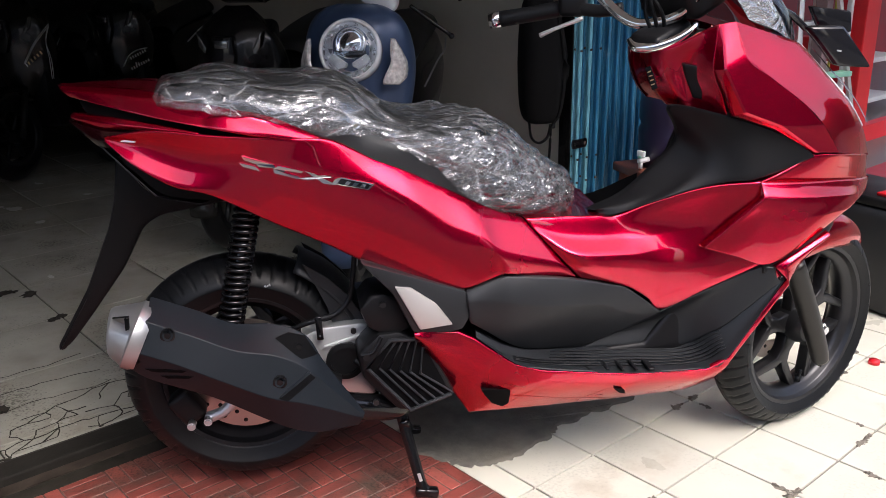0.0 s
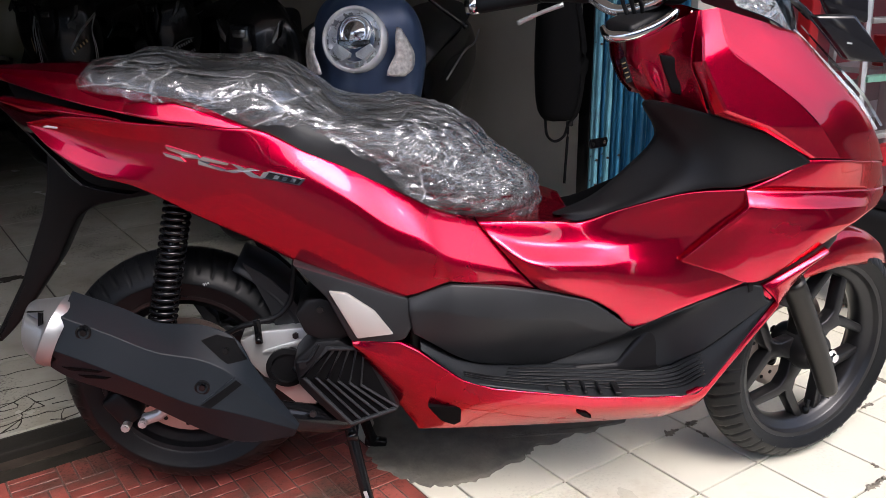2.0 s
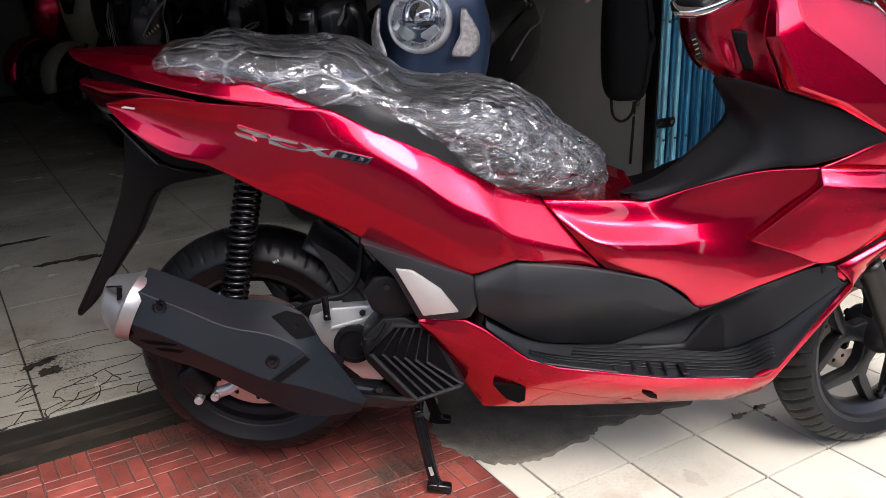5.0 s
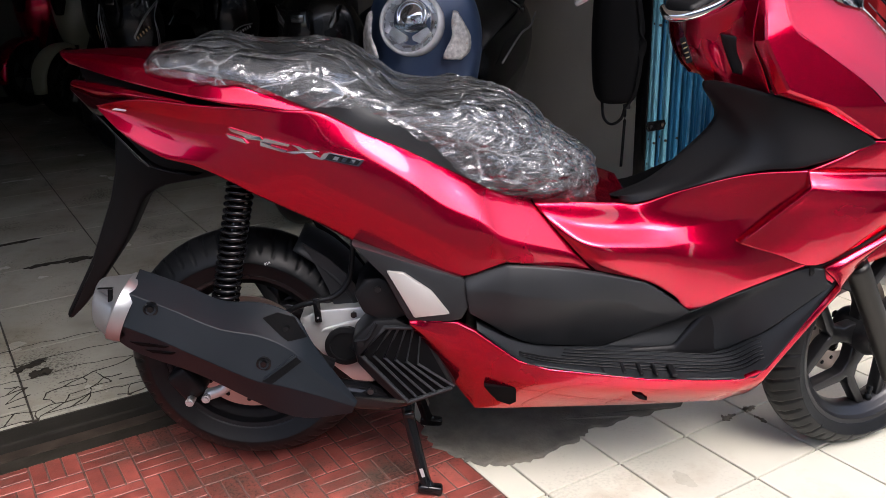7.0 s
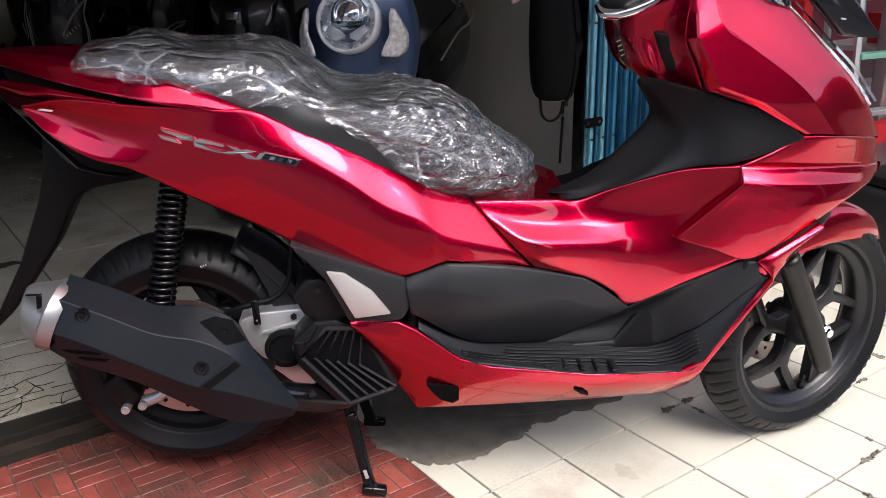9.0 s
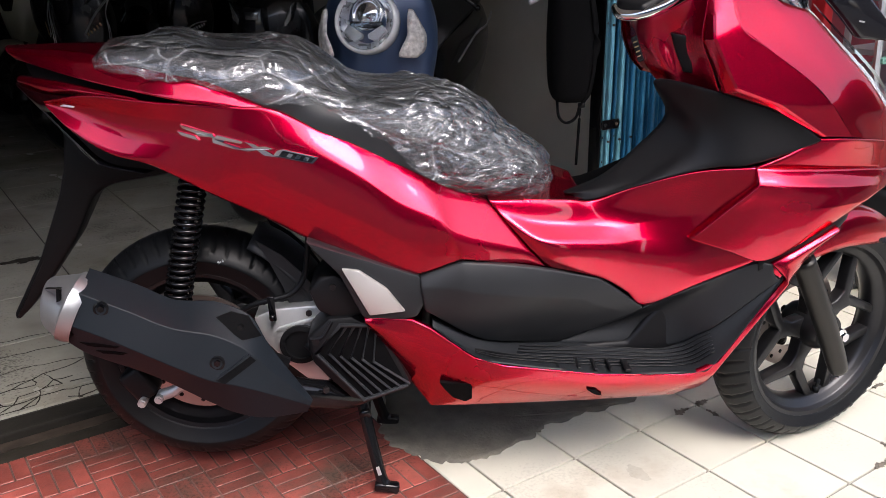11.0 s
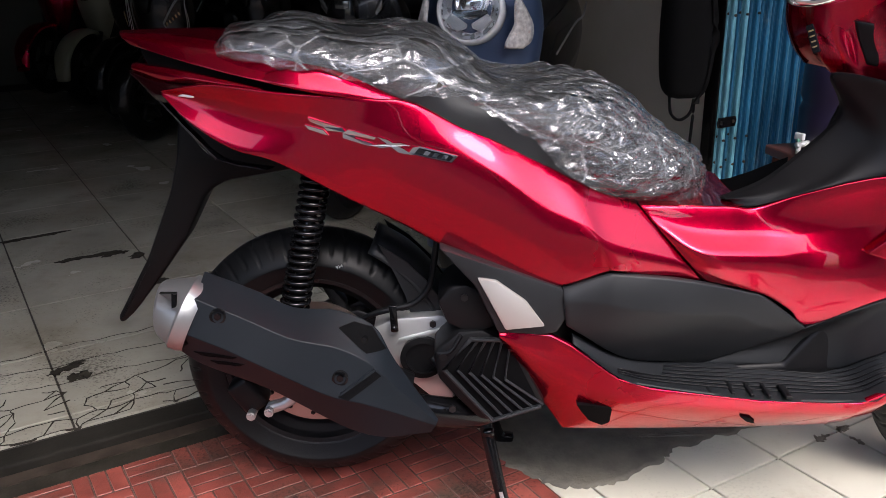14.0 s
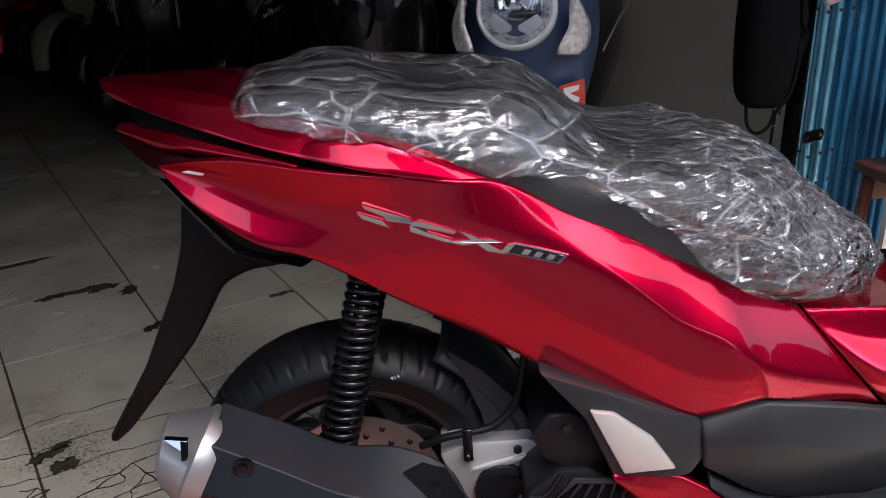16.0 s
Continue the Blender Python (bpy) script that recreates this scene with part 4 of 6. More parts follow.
# number plate mudguard at the tail
bm = bmesh.new()
put_prism(bm, [(-0.150, 0.668), (-0.168, 0.610), (-0.226, 0.484), (-0.300, 0.362), (-0.294, 0.351), (-0.266, 0.376), (-0.219, 0.434), (-0.150, 0.524), (-0.108, 0.600), (-0.092, 0.616), (-0.064, 0.630), (0.060, 0.650), (0.05, 0.70), (-0.10, 0.76), (-0.14, 0.74)], -0.04, 0.04, bevel=0.008)
for v in bm.verts:
    k = max(0.0, min(1.0, (v.co.z - 0.35) / 0.28))
    v.co.y *= 0.35 + 0.55 * k
part("rear_mudguard", bm, MATTE_BLACK, bike, "black rear mudguard stay", auto=40)
# hugger over the rear tyre
rows = []
for ang, w in ((2, 0.070), (18, 0.074), (34, 0.074), (50, 0.072), (64, 0.064)):
    a = radians(ang)
    rows.append([(REAR.x + (0.276 - 0.03 * (1 - math.cos(b))) * math.cos(a), REAR.y + w * math.sin(b), REAR.z + (0.276 - 0.03 * (1 - math.cos(b))) * math.sin(a)) for b in [math.pi * (k / 8 - 0.5) for k in range(9)]])
g = loft_grid(np.array(rows).transpose(1, 0, 2), 4, 3)
ob = _finish("hugger", grid_mesh("hugger", g), PLASTIC, bike, "black plastic hugger over the rear tyre", True, None)
ob.modifiers.new("thickness", "SOLIDIFY").thickness = 0.003

for s_ in (-1, 1):
    arc = [(REAR.x + 0.272 * math.cos(radians(a)), REAR.z + 0.272 * math.sin(radians(a))) for a in (62, 50, 38, 26, 14, 4)]
    arc += [(REAR.x + r * math.cos(radians(a)), REAR.z + r * math.sin(radians(a))) for a, r in ((8, 0.20), (24, 0.205), (40, 0.225), (54, 0.25))]
    bm = bmesh.new()
    put_prism(bm, arc, REAR.y + 0.070 * s_, REAR.y + 0.074 * s_)
    part("hugger_side", bm, PLASTIC, ob, smooth=False)

# engine
bm = bmesh.new()
put_prism(bm, [(0.180, 0.372), (0.206, 0.384), (0.222, 0.390), (0.300, 0.395), (0.318, 0.390), (0.330, 0.35), (0.310, 0.30), (0.335, 0.22), (0.305, 0.21), (0.24, 0.27), (0.20, 0.32)], -0.088, 0.02, bevel=0.006)
put_prism(bm, [(0.226, 0.352), (0.222, 0.344), (0.300, 0.362), (0.312, 0.368), (0.306, 0.374)], -0.093, -0.080, bevel=0.002)
part("engine_case", bm, ALLOY, bike, "silver engine casing", auto=40)
bm = bmesh.new()
put_prism(bm, [(0.288, 0.362), (0.332, 0.402), (0.372, 0.404), (0.430, 0.372), (0.482, 0.259), (0.466, 0.247), (0.404, 0.226), (0.366, 0.232), (0.322, 0.280), (0.296, 0.312)], -0.168, -0.04, bevel=0.010)
radiator = part("radiator_cover", bm, SATIN, bike, "black radiator cover with slanted fins", auto=40)
# a dark sheet paints the shade behind the fins
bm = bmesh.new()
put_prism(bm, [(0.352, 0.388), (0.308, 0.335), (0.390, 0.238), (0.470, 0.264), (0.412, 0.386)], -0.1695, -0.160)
part("grille_shade", bm, HOLE_SHADE, radiator, "dark sheet for the shade behind the fins", smooth=False)
bm = bmesh.new()
put_tube(bm, [(0.412, -0.174, 0.388), (0.352, -0.174, 0.390), (0.306, -0.175, 0.335), (0.389, -0.174, 0.235), (0.472, -0.172, 0.262)], 0.0045, n=8, sub=1, smooth=False)
part("grille_frame", bm, PLASTIC, radiator, auto=30)
for k in range(5):
    bm = bmesh.new()
    put_tube(bm, [(0.364 + 0.0135 * k, -0.172, 0.387), (0.328 + 0.0205 * k, -0.176, 0.335 - 0.005 * k), (0.405 + 0.0175 * k, -0.172, 0.243 + 0.0055 * k)], 0.0036, n=6, sub=1, smooth=False, flat=0.7)
    part("fin", bm, PLASTIC, radiator, auto=25)
bm = bmesh.new()
put_rod(bm, (0.306, -0.150, 0.356), (0.306, -0.172, 0.356), 0.007, n=10)
put_tube(bm, [(0.296, -0.166, 0.360), (0.318, -0.170, 0.366), (0.336, -0.168, 0.395)], 0.0035, n=6, sub=3)
part("cover_edge", bm, SATIN, radiator, auto=40)
bm = bmesh.new()
put_prism(bm, [(0.296, 0.452), (0.318, 0.480), (0.345, 0.482), (0.375, 0.470), (0.396, 0.404), (0.350, 0.392), (0.312, 0.412)], -0.160, -0.05, bevel=0.008)
part("engine_shroud", bm, SATIN, bike, "black engine shroud", auto=40)
bm = bmesh.new()
put_prism(bm, [(-0.02, 0.24), (0.06, 0.21), (0.30, 0.24), (0.42, 0.30), (0.40, 0.42), (0.20, 0.40), (0.06, 0.34)], 0.03, 0.12, bevel=0.015)
part("transmission_case", bm, RIM, bike, "dark engine and transmission casing", auto=40)

# stand
for side in (-1, 1):
    bm = bmesh.new()
    put_tube(bm, [(0.375, 0.07 * side, 0.20), (0.392, 0.10 * side, 0.12), (0.412, 0.125 * side, 0.035), (0.420, 0.13 * side, 0.014)], [0.013, 0.012, 0.012, 0.014], n=10, flat=1.0)
    leg = part("stand_leg", bm, BLACK_STEEL, bike, "glossy black stand leg")
    bm = bmesh.new()
    put_box(bm, (0.424, 0.132 * side, 0.012), (0.05, 0.022, 0.02), (0, 10, 0), bevel=0.005)
    part("stand_foot", bm, BLACK_STEEL, leg)
    bm = bmesh.new()
    put_box(bm, (0.409, -0.1365 if side < 0 else 0.1365, 0.052), (0.007, 0.0012, 0.020), (0, -14, 0))
    part("stand_pale_mark", bm, SILVER_PAINT, leg, "small pale mark", smooth=False)
bm = bmesh.new()
put_rod(bm, (0.385, -0.10, 0.16), (0.385, 0.10, 0.16), 0.011)
put_rod(bm, (0.375, -0.09, 0.20), (0.375, 0.09, 0.20), 0.014)
part("stand_bar", bm, BLACK_STEEL, bike)

# ---- plastic cover on the seat ----
bag_low = [(-0.050, -0.098, 0.862), (-0.016, -0.124, 0.848), (0.057, -0.146, 0.842), (0.143, -0.162, 0.829), (0.222, -0.170, 0.806), (0.272, -0.172, 0.794), (0.325, -0.173, 0.796),
           (0.388, -0.176, 0.763), (0.451, -0.178, 0.724), (0.497, -0.172, 0.677), (0.575, -0.155, 0.636), (0.724, -0.070, 0.582)]
bag_top = [(-0.054, 0.868), (-0.018, 0.890), (0.068, 0.897), (0.160, 0.880), (0.276, 0.880), (0.346, 0.838), (0.401, 0.803), (0.516, 0.802), (0.606, 0.776), (0.680, 0.712), (0.744, 0.660), (0.756, 0.604)]


def creases(a, b, seed, round_=0.42):
    """A field of humps that meet in sharp lines: for each place the highest of the tilted domes round it."""
    r = np.random.RandomState(seed)
    jit, tilt, lift = r.uniform(0, 1, (64, 64, 2)), r.uniform(-0.6, 0.6, (64, 64, 2)), r.uniform(-0.15, 0.15, (64, 64))
    i, j = np.floor(a).astype(int), np.floor(b).astype(int)
    best = np.full(a.shape, -9.0)
    for di in range(-2, 3):
        for dj in range(-2, 3):
            p, q = (i + di) % 64, (j + dj) % 64
            da, db = a - (i + di + jit[p, q, 0]), b - (j + dj + jit[p, q, 1])
            best = np.maximum(best, lift[p, q] + tilt[p, q, 0] * da + tilt[p, q, 1] * db - round_ * (da * da + db * db))
    return best


def folds(s, w, cell, stretch, lean, seed, round_=0.42):
    """Humps and their negatives together, drawn out along one slant."""
    c, k = math.cos(radians(lean)), math.sin(radians(lean))
    a, b = (s * c + w * k) / (cell * stretch), (-s * k + w * c) / cell
    return creases(a + 11, b + 7, seed, round_) - creases(a + 31.3, b + 23.7, seed + 50, round_)


def crumple(stations, n_round, seed, gap, loose):
    """A film pulled over the seat: broad slanting folds at the back, finely crushed at the front and along the hem."""
    base = saddle(stations, n_round)
    mid = base[n_round // 5]
    length = np.concatenate([[0], np.cumsum(np.linalg.norm(np.diff(mid, axis=0), axis=1))])
    n_long = 330
    at = np.linspace(0, length[-1], n_long)
    g = np.stack([np.stack([np.interp(at, length, row[:, c]) for c in range(3)], -1) for row in base])
    s = np.broadcast_to(at[None, :], g.shape[:2])
    w = np.concatenate([np.zeros((1, n_long)), np.cumsum(np.linalg.norm(np.diff(g, axis=0), axis=2), axis=0)])
    total = w[-1:]
    hem = np.exp(-np.minimum(w, total - w) / 0.035)
    x = g[..., 0]
    front = np.clip((x - 0.40) / 0.10, 0, 1)
    middle = np.clip(1 - np.abs(x - 0.30) / 0.14, 0, 1)
    warp_s = 0.02 * folds(s, w, 0.11, 1.0, 20, seed + 3)
    warp_w = 0.02 * folds(s, w, 0.11, 1.0, -35, seed + 4)
    s2, w2 = s + warp_s, w + warp_w
    h = 0.023 * folds(s2, w2, 0.070, 1.9, -38, seed, 0.16) * (1 - 0.75 * front)
    h += 0.013 * folds(s2, w2, 0.042, 1.5, 30, seed + 1, 0.22) * (0.6 + 0.4 * np.maximum(middle, hem) - 0.1 * front)
    h += 0.0105 * folds(s2, w2, 0.033, 1.35, -60, seed + 2, 0.24) * np.clip(front + 0.8 * middle * hem + 0.5 * hem, 0.14, 1)
    h += 0.0075 * folds(s2, w2, 0.0160, 1.5, 75, seed + 5, 0.2) * np.clip(front + 0.7 * hem + 0.3 * middle, 0.16, 1)
    h += 0.006 * folds(s2, w2, 0.030, 2.6, 86, seed + 6) * hem * (1 - 0.3 * front)
    du, dv = np.gradient(g, axis=1), np.gradient(g, axis=0)
    nrm = np.cross(dv, du)
    nrm /= np.linalg.norm(nrm, axis=2, keepdims=True) + 1e-9
    away = g - np.stack([x * 0 + 0.3, g[..., 1] * 0, g[..., 2] * 0 + 0.70], -1)
    nrm *= np.sign((nrm * away).sum(2, keepdims=True))
    ends = np.clip(np.minimum(at, at[-1] - at) / 0.03, 0.25, 1)[None, :]
    g = g + nrm * ((gap + loose * h) * ends)[..., None]
    ragged_hem = 0.010 * folds(s, s * 0, 0.034, 1.0, 0, seed + 7) + 0.005 * folds(s, s * 0 + 3, 0.015, 1.0, 0, seed + 8)
    g[..., 2] += ragged_hem * np.exp(-np.minimum(w, total - w) / 0.02) * ends
    return grid_mesh("seat_cover", g)


bag = list(zip(bag_low, bag_top))
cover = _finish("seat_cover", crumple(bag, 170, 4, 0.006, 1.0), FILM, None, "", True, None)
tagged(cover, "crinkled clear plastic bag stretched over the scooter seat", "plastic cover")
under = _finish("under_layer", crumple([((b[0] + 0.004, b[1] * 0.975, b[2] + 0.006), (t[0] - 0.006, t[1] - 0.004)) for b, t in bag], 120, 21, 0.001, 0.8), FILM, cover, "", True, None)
under.visible_shadow = False
cover.visible_shadow = False


# ---- scooter details ----
def skin(x, z):
    """The side cover's y at a place given by x and z."""
    d = (SIDE_SKIN[..., 0] - x) ** 2 + (SIDE_SKIN[..., 2] - z) ** 2
    return float(SIDE_SKIN[..., 1].flat[int(np.argmin(d))])


SIDE_SKIN = loft_grid(crisp_grid(side_rows, 12, 0.012), 1, 4, smooth_v=False)


def badge_piece(name, outline, material, lift, depth=0.004):
    bm = bmesh.new()
    front = [bm.verts.new((x, skin(x, z) - lift, z)) for x, z in outline]
    back = [bm.verts.new((x, skin(x, z) - lift + depth, z)) for x, z in outline]
    n = len(outline)
    faces = [bm.faces.new(front), bm.faces.new(back[::-1])] + [bm.faces.new((front[i], back[i], back[(i + 1) % n], front[(i + 1) % n])) for i in range(n)]
    bmesh.ops.recalc_face_normals(bm, faces=faces)
    return part(name, bm, material, bike, smooth=False)


def on_badge(s, h):
    """A place on the badge's slanting line: s along it, h above it."""
    return (0.103 + 0.229 * s + 0.30 * h, 0.752 - 0.050 * s + h)


for shape in ([(-0.02, 0.009), (0.22, 0.006), (0.25, 0.001), (0.12, -0.003), (0.10, 0.001), (0.0, 0.004)], [(-0.03, -0.003), (0.10, -0.004), (0.14, -0.010), (0.0, -0.008)],
              [(0.26, 0.006), (0.45, 0.005), (0.44, 0.001), (0.32, 0.000), (0.31, -0.004), (0.44, -0.006), (0.42, -0.010), (0.24, -0.008), (0.23, -0.001)],
              [(0.46, 0.006), (0.53, 0.005), (0.72, -0.009), (0.62, -0.010)], [(0.61, 0.005), (0.68, 0.004), (0.58, -0.002), (0.50, -0.009), (0.42, -0.009)],
              [(0.70, 0.002), (0.74, 0.006), (1.0, 0.004), (0.97, -0.008), (0.68, -0.008)]):
    badge_piece("badge", [on_badge(*p) for p in shape], CHROME, 0.0035)
badge_piece("badge_plate", [on_badge(*p) for p in ((0.74, 0.0035), (0.975, 0.002), (0.955, -0.006), (0.72, -0.006))], GLOSS, 0.005)
for k in range(3):
    s = 0.775 + 0.06 * k
    badge_piece("badge_bar", [on_badge(*p) for p in ((s + 0.012, 0.002), (s + 0.045, 0.0015), (s + 0.033, -0.0045), (s, -0.0045))], CHROME, 0.0065)

# tail lamp between the wings
lamp = [[(-0.210, -0.034, 0.820), (-0.150, -0.078, 0.808), (-0.085, -0.106, 0.803)], [(-0.208, -0.035, 0.814), (-0.152, -0.086, 0.790), (-0.090, -0.111, 0.792)],
        [(-0.190, -0.030, 0.795), (-0.150, -0.080, 0.775), (-0.100, -0.100, 0.780)]]
TAIL_LENS = mat("dark_red_lens", (0.010, 0.0012, 0.002), 0.12, coat=0.2, vary=0.05)
panel("tail_lamp", lamp, TAIL_LENS, bike, su=5, sv=4, rim=0.01, label="dark red tail lamp lens")
lens = [[(-0.090, -0.114, 0.802), (-0.064, -0.119, 0.798)], [(-0.112, -0.108, 0.789), (-0.086, -0.116, 0.787)]]
panel("turn_signal", lens, WHITE_PAINT, bike, su=3, sv=3, rim=0.003, label="small clear turn signal lens")
edge = [[(-0.212, -0.030, 0.818), (-0.155, -0.078, 0.780), (-0.110, -0.100, 0.738), (-0.062, -0.110, 0.688), (0.02, -0.115, 0.668)],
        [(-0.196, -0.026, 0.808), (-0.145, -0.068, 0.772), (-0.100, -0.085, 0.730), (-0.050, -0.095, 0.685), (0.03, -0.095, 0.668)]]
panel("tail_edge", edge, GLOSS, bike, su=5, sv=3, rim=0.006, label="glossy dark edge under the tail")
for side in (-1, 1):
    bm = bmesh.new()
    put_tube(bm, [(p[0] + 0.002, p[1] * -side, p[2] - 0.001) for p in edge[0][:4]], 0.0014, n=6)
    part("edge_strip", bm, RIM, bike)

# tail wing insert that faces the sky, seat latch
insert = [[(0.034, -0.146, 0.828), (0.060, -0.151, 0.836), (0.094, -0.155, 0.837), (0.143, -0.160, 0.828), (0.250, -0.160, 0.785)],
          [(0.036, -0.154, 0.820), (0.070, -0.166, 0.812), (0.111, -0.172, 0.804), (0.173, -0.170, 0.793), (0.250, -0.162, 0.782)]]
panel("wing_insert", insert, RED, bike, su=6, sv=4, rim=0.004)

# near-black plates for the shade of the holes in the lower fairing
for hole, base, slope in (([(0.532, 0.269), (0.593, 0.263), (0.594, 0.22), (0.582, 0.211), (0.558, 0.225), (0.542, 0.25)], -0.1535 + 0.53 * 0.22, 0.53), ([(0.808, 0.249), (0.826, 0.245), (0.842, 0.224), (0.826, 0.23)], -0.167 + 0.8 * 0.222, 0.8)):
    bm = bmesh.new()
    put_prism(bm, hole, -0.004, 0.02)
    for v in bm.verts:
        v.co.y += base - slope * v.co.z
    part("fairing_hole_shade", bm, HOLE_SHADE, bike, "dark plate for the shaded hole in the lower fairing", smooth=False)

# near-black pieces for the shade in the slots and recess of the exhaust shield
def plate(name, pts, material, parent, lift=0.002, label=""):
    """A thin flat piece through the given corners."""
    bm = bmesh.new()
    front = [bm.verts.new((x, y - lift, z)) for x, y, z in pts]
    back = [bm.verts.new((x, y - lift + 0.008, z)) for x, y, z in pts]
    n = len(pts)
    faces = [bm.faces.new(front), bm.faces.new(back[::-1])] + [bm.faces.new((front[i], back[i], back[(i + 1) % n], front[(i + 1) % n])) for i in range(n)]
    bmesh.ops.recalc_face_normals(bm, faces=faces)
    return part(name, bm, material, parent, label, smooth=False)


pocket = decal("pocket_shade", [(0.136, 0.424), (0.160, 0.428), (0.190, 0.418), (0.212, 0.384), (0.182, 0.388)], SHIELD_Y, HOLE_SHADE, muffler, 0.0015, "dark sheet for the shaded pocket in the heat shield")
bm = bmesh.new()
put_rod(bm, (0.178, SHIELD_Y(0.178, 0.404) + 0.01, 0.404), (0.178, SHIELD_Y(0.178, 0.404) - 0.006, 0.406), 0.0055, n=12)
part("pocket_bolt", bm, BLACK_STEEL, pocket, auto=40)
decal("slot_shade", [(0.136, 0.327), (0.196, 0.361), (0.205, 0.352), (0.152, 0.320)], SHIELD_Y, HOLE_SHADE, muffler, 0.001)
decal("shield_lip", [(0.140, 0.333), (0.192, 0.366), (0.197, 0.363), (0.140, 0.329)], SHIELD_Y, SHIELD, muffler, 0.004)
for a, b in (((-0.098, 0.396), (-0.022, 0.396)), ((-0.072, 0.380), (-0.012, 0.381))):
    decal("slot_shade", [a, ((a[0] + b[0]) / 2, a[1] + 0.002), b, (b[0] - 0.010, b[1] - 0.006), (a[0] + 0.012, a[1] - 0.007)], SHIELD_Y, HOLE_SHADE, muffler, 0.001)
# a chrome sliver paints the highlight beside the cap's slot
plate("cap_highlight", [(-0.142, -0.218, 0.497), (-0.112, -0.226, 0.500), (-0.112, -0.234, 0.486)], CHROME, muffler, 0.002)
plate("cap_slot_shade", [(-0.120, -0.224, 0.499), (-0.112, -0.228, 0.499), (-0.112, -0.236, 0.482), (-0.118, -0.236, 0.480)], HOLE_SHADE, muffler, 0.004)

# rear brake caliper with two bright bolts
bm = bmesh.new()
put_tube(bm, [(-0.014, -0.085, 0.212), (0.02, -0.085, 0.226), (0.055, -0.08, 0.262)], [0.012, 0.011, 0.012], n=10)
part("caliper_bracket", bm, ALLOY, bike, "silver caliper bracket")
bm = bmesh.new()
put_box(bm, (-0.055, -0.065, 0.235), (0.05, 0.05, 0.07), (0, -35, 0), bevel=0.01)
part("caliper", bm, SATIN, bike, "black brake caliper")
for c in ((-0.047, 0.205), (-0.014, 0.212)):
    bm = bmesh.new()
    put_rod(bm, (c[0], -0.105, c[1]), (c[0], -0.08, c[1]), 0.0085, n=16)
    put_rod(bm, (c[0], -0.109, c[1]), (c[0], -0.10, c[1]), 0.0065, n=6)
    part("caliper_bolt", bm, ALLOY, bike, "bright bolt", smooth=False)

# brake hose and its clip on the engine case
bm = bmesh.new()
put_tube(bm, [(0.155, -0.085, 0.385), (0.185, -0.092, 0.402), (0.218, -0.095, 0.412), (0.255, -0.093, 0.422), (0.282, -0.09, 0.452), (0.292, -0.09, 0.505), (0.298, -0.09, 0.56)], 0.0055, n=8)
part("brake_hose", bm, RUBBER, bike)
bm = bmesh.new()
put_box(bm, (0.219, -0.0985, 0.395), (0.013, 0.006, 0.050), (0, -3, 0), bevel=0.0015)
put_rod(bm, (0.219, -0.095, 0.378), (0.219, -0.106, 0.378), 0.006, n=6)
part("hose_clip", bm, BLACK_STEEL, bike)
for c in ((0.342, -0.1605, 0.4605), (0.287, -0.089, 0.380), (0.320, -0.179, 0.262)):
    bm = bmesh.new()
    put_rod(bm, (c[0], c[1] + 0.003, c[2]), (c[0], c[1] - 0.004, c[2]), 0.0065, n=6)
    part("engine_bolt", bm, RIM, bike, smooth=False)
bm = bmesh.new()
put_lathe(bm, [(0.03, 0.0), (0.038, 0.0), (0.040, -0.02), (0.030, -0.022)], centre=(0.268, -0.080, 0.318), n=32)
put_rod(bm, (0.268, -0.095, 0.318), (0.268, -0.07, 0.318), 0.034, n=32)
part("engine_port", bm, SATIN, bike, auto=40)

# cooling hose and lower engine clutter
bm = bmesh.new()
put_tube(bm, [(0.285, -0.13, 0.335), (0.30, -0.138, 0.325), (0.318, -0.135, 0.33)], 0.008, n=8)
part("coolant_hose", bm, RUBBER, bike)
for k in range(3):
    bm = bmesh.new()
    put_rod(bm, (0.325 + 0.018 * k, -0.135, 0.252 - 0.008 * k), (0.325 + 0.018 * k, -0.118, 0.252 - 0.008 * k), 0.006, n=10)
    part("case_bolt", bm, CHROME, bike)

# handlebar group, turned to full left lock
bm = bmesh.new()
put_tube(bm, [(0.665, 0.252, 0.960), (0.735, 0.222, 0.972), (0.800, 0.195, 0.985)], [0.018, 0.017, 0.018], n=16)
part("grip", bm, RUBBER, bike, "black rubber grip")
bm = bmesh.new()
put_rod(bm, (0.645, 0.260, 0.956), (0.668, 0.251, 0.961), 0.017, 0.019, n=20)
part("bar_end", bm, CHROME, bike, "bright bar end weight")
bm = bmesh.new()
put_box(bm, (0.815, 0.185, 0.992), (0.06, 0.06, 0.05), (0, 0, -25), bevel=0.012)
put_tube(bm, [(0.815, 0.17, 0.985), (0.86, 0.14, 0.98), (0.90, 0.11, 0.985)], 0.014, n=10)
part("switch_box", bm, SATIN, bike, "black switch box")
bm = bmesh.new()
put_tube(bm, [(0.825, 0.145, 0.965), (0.775, 0.165, 0.945), (0.742, 0.185, 0.928)], [0.007, 0.006, 0.008], n=8, flat=0.7)
part("brake_lever", bm, ALLOY, bike, "silver brake lever")
bm = bmesh.new()
put_tube(bm, [(0.790, 0.09, 1.075), (0.832, 0.05, 1.012), (0.868, 0.01, 0.972), (0.905, -0.02, 0.962), (0.96, -0.06, 0.985), (0.985, -0.10, 1.04)], 0.011, n=14)
part("handlebar", bm, CHROME, bike, "chrome tubular handlebar")
bm = bmesh.new()
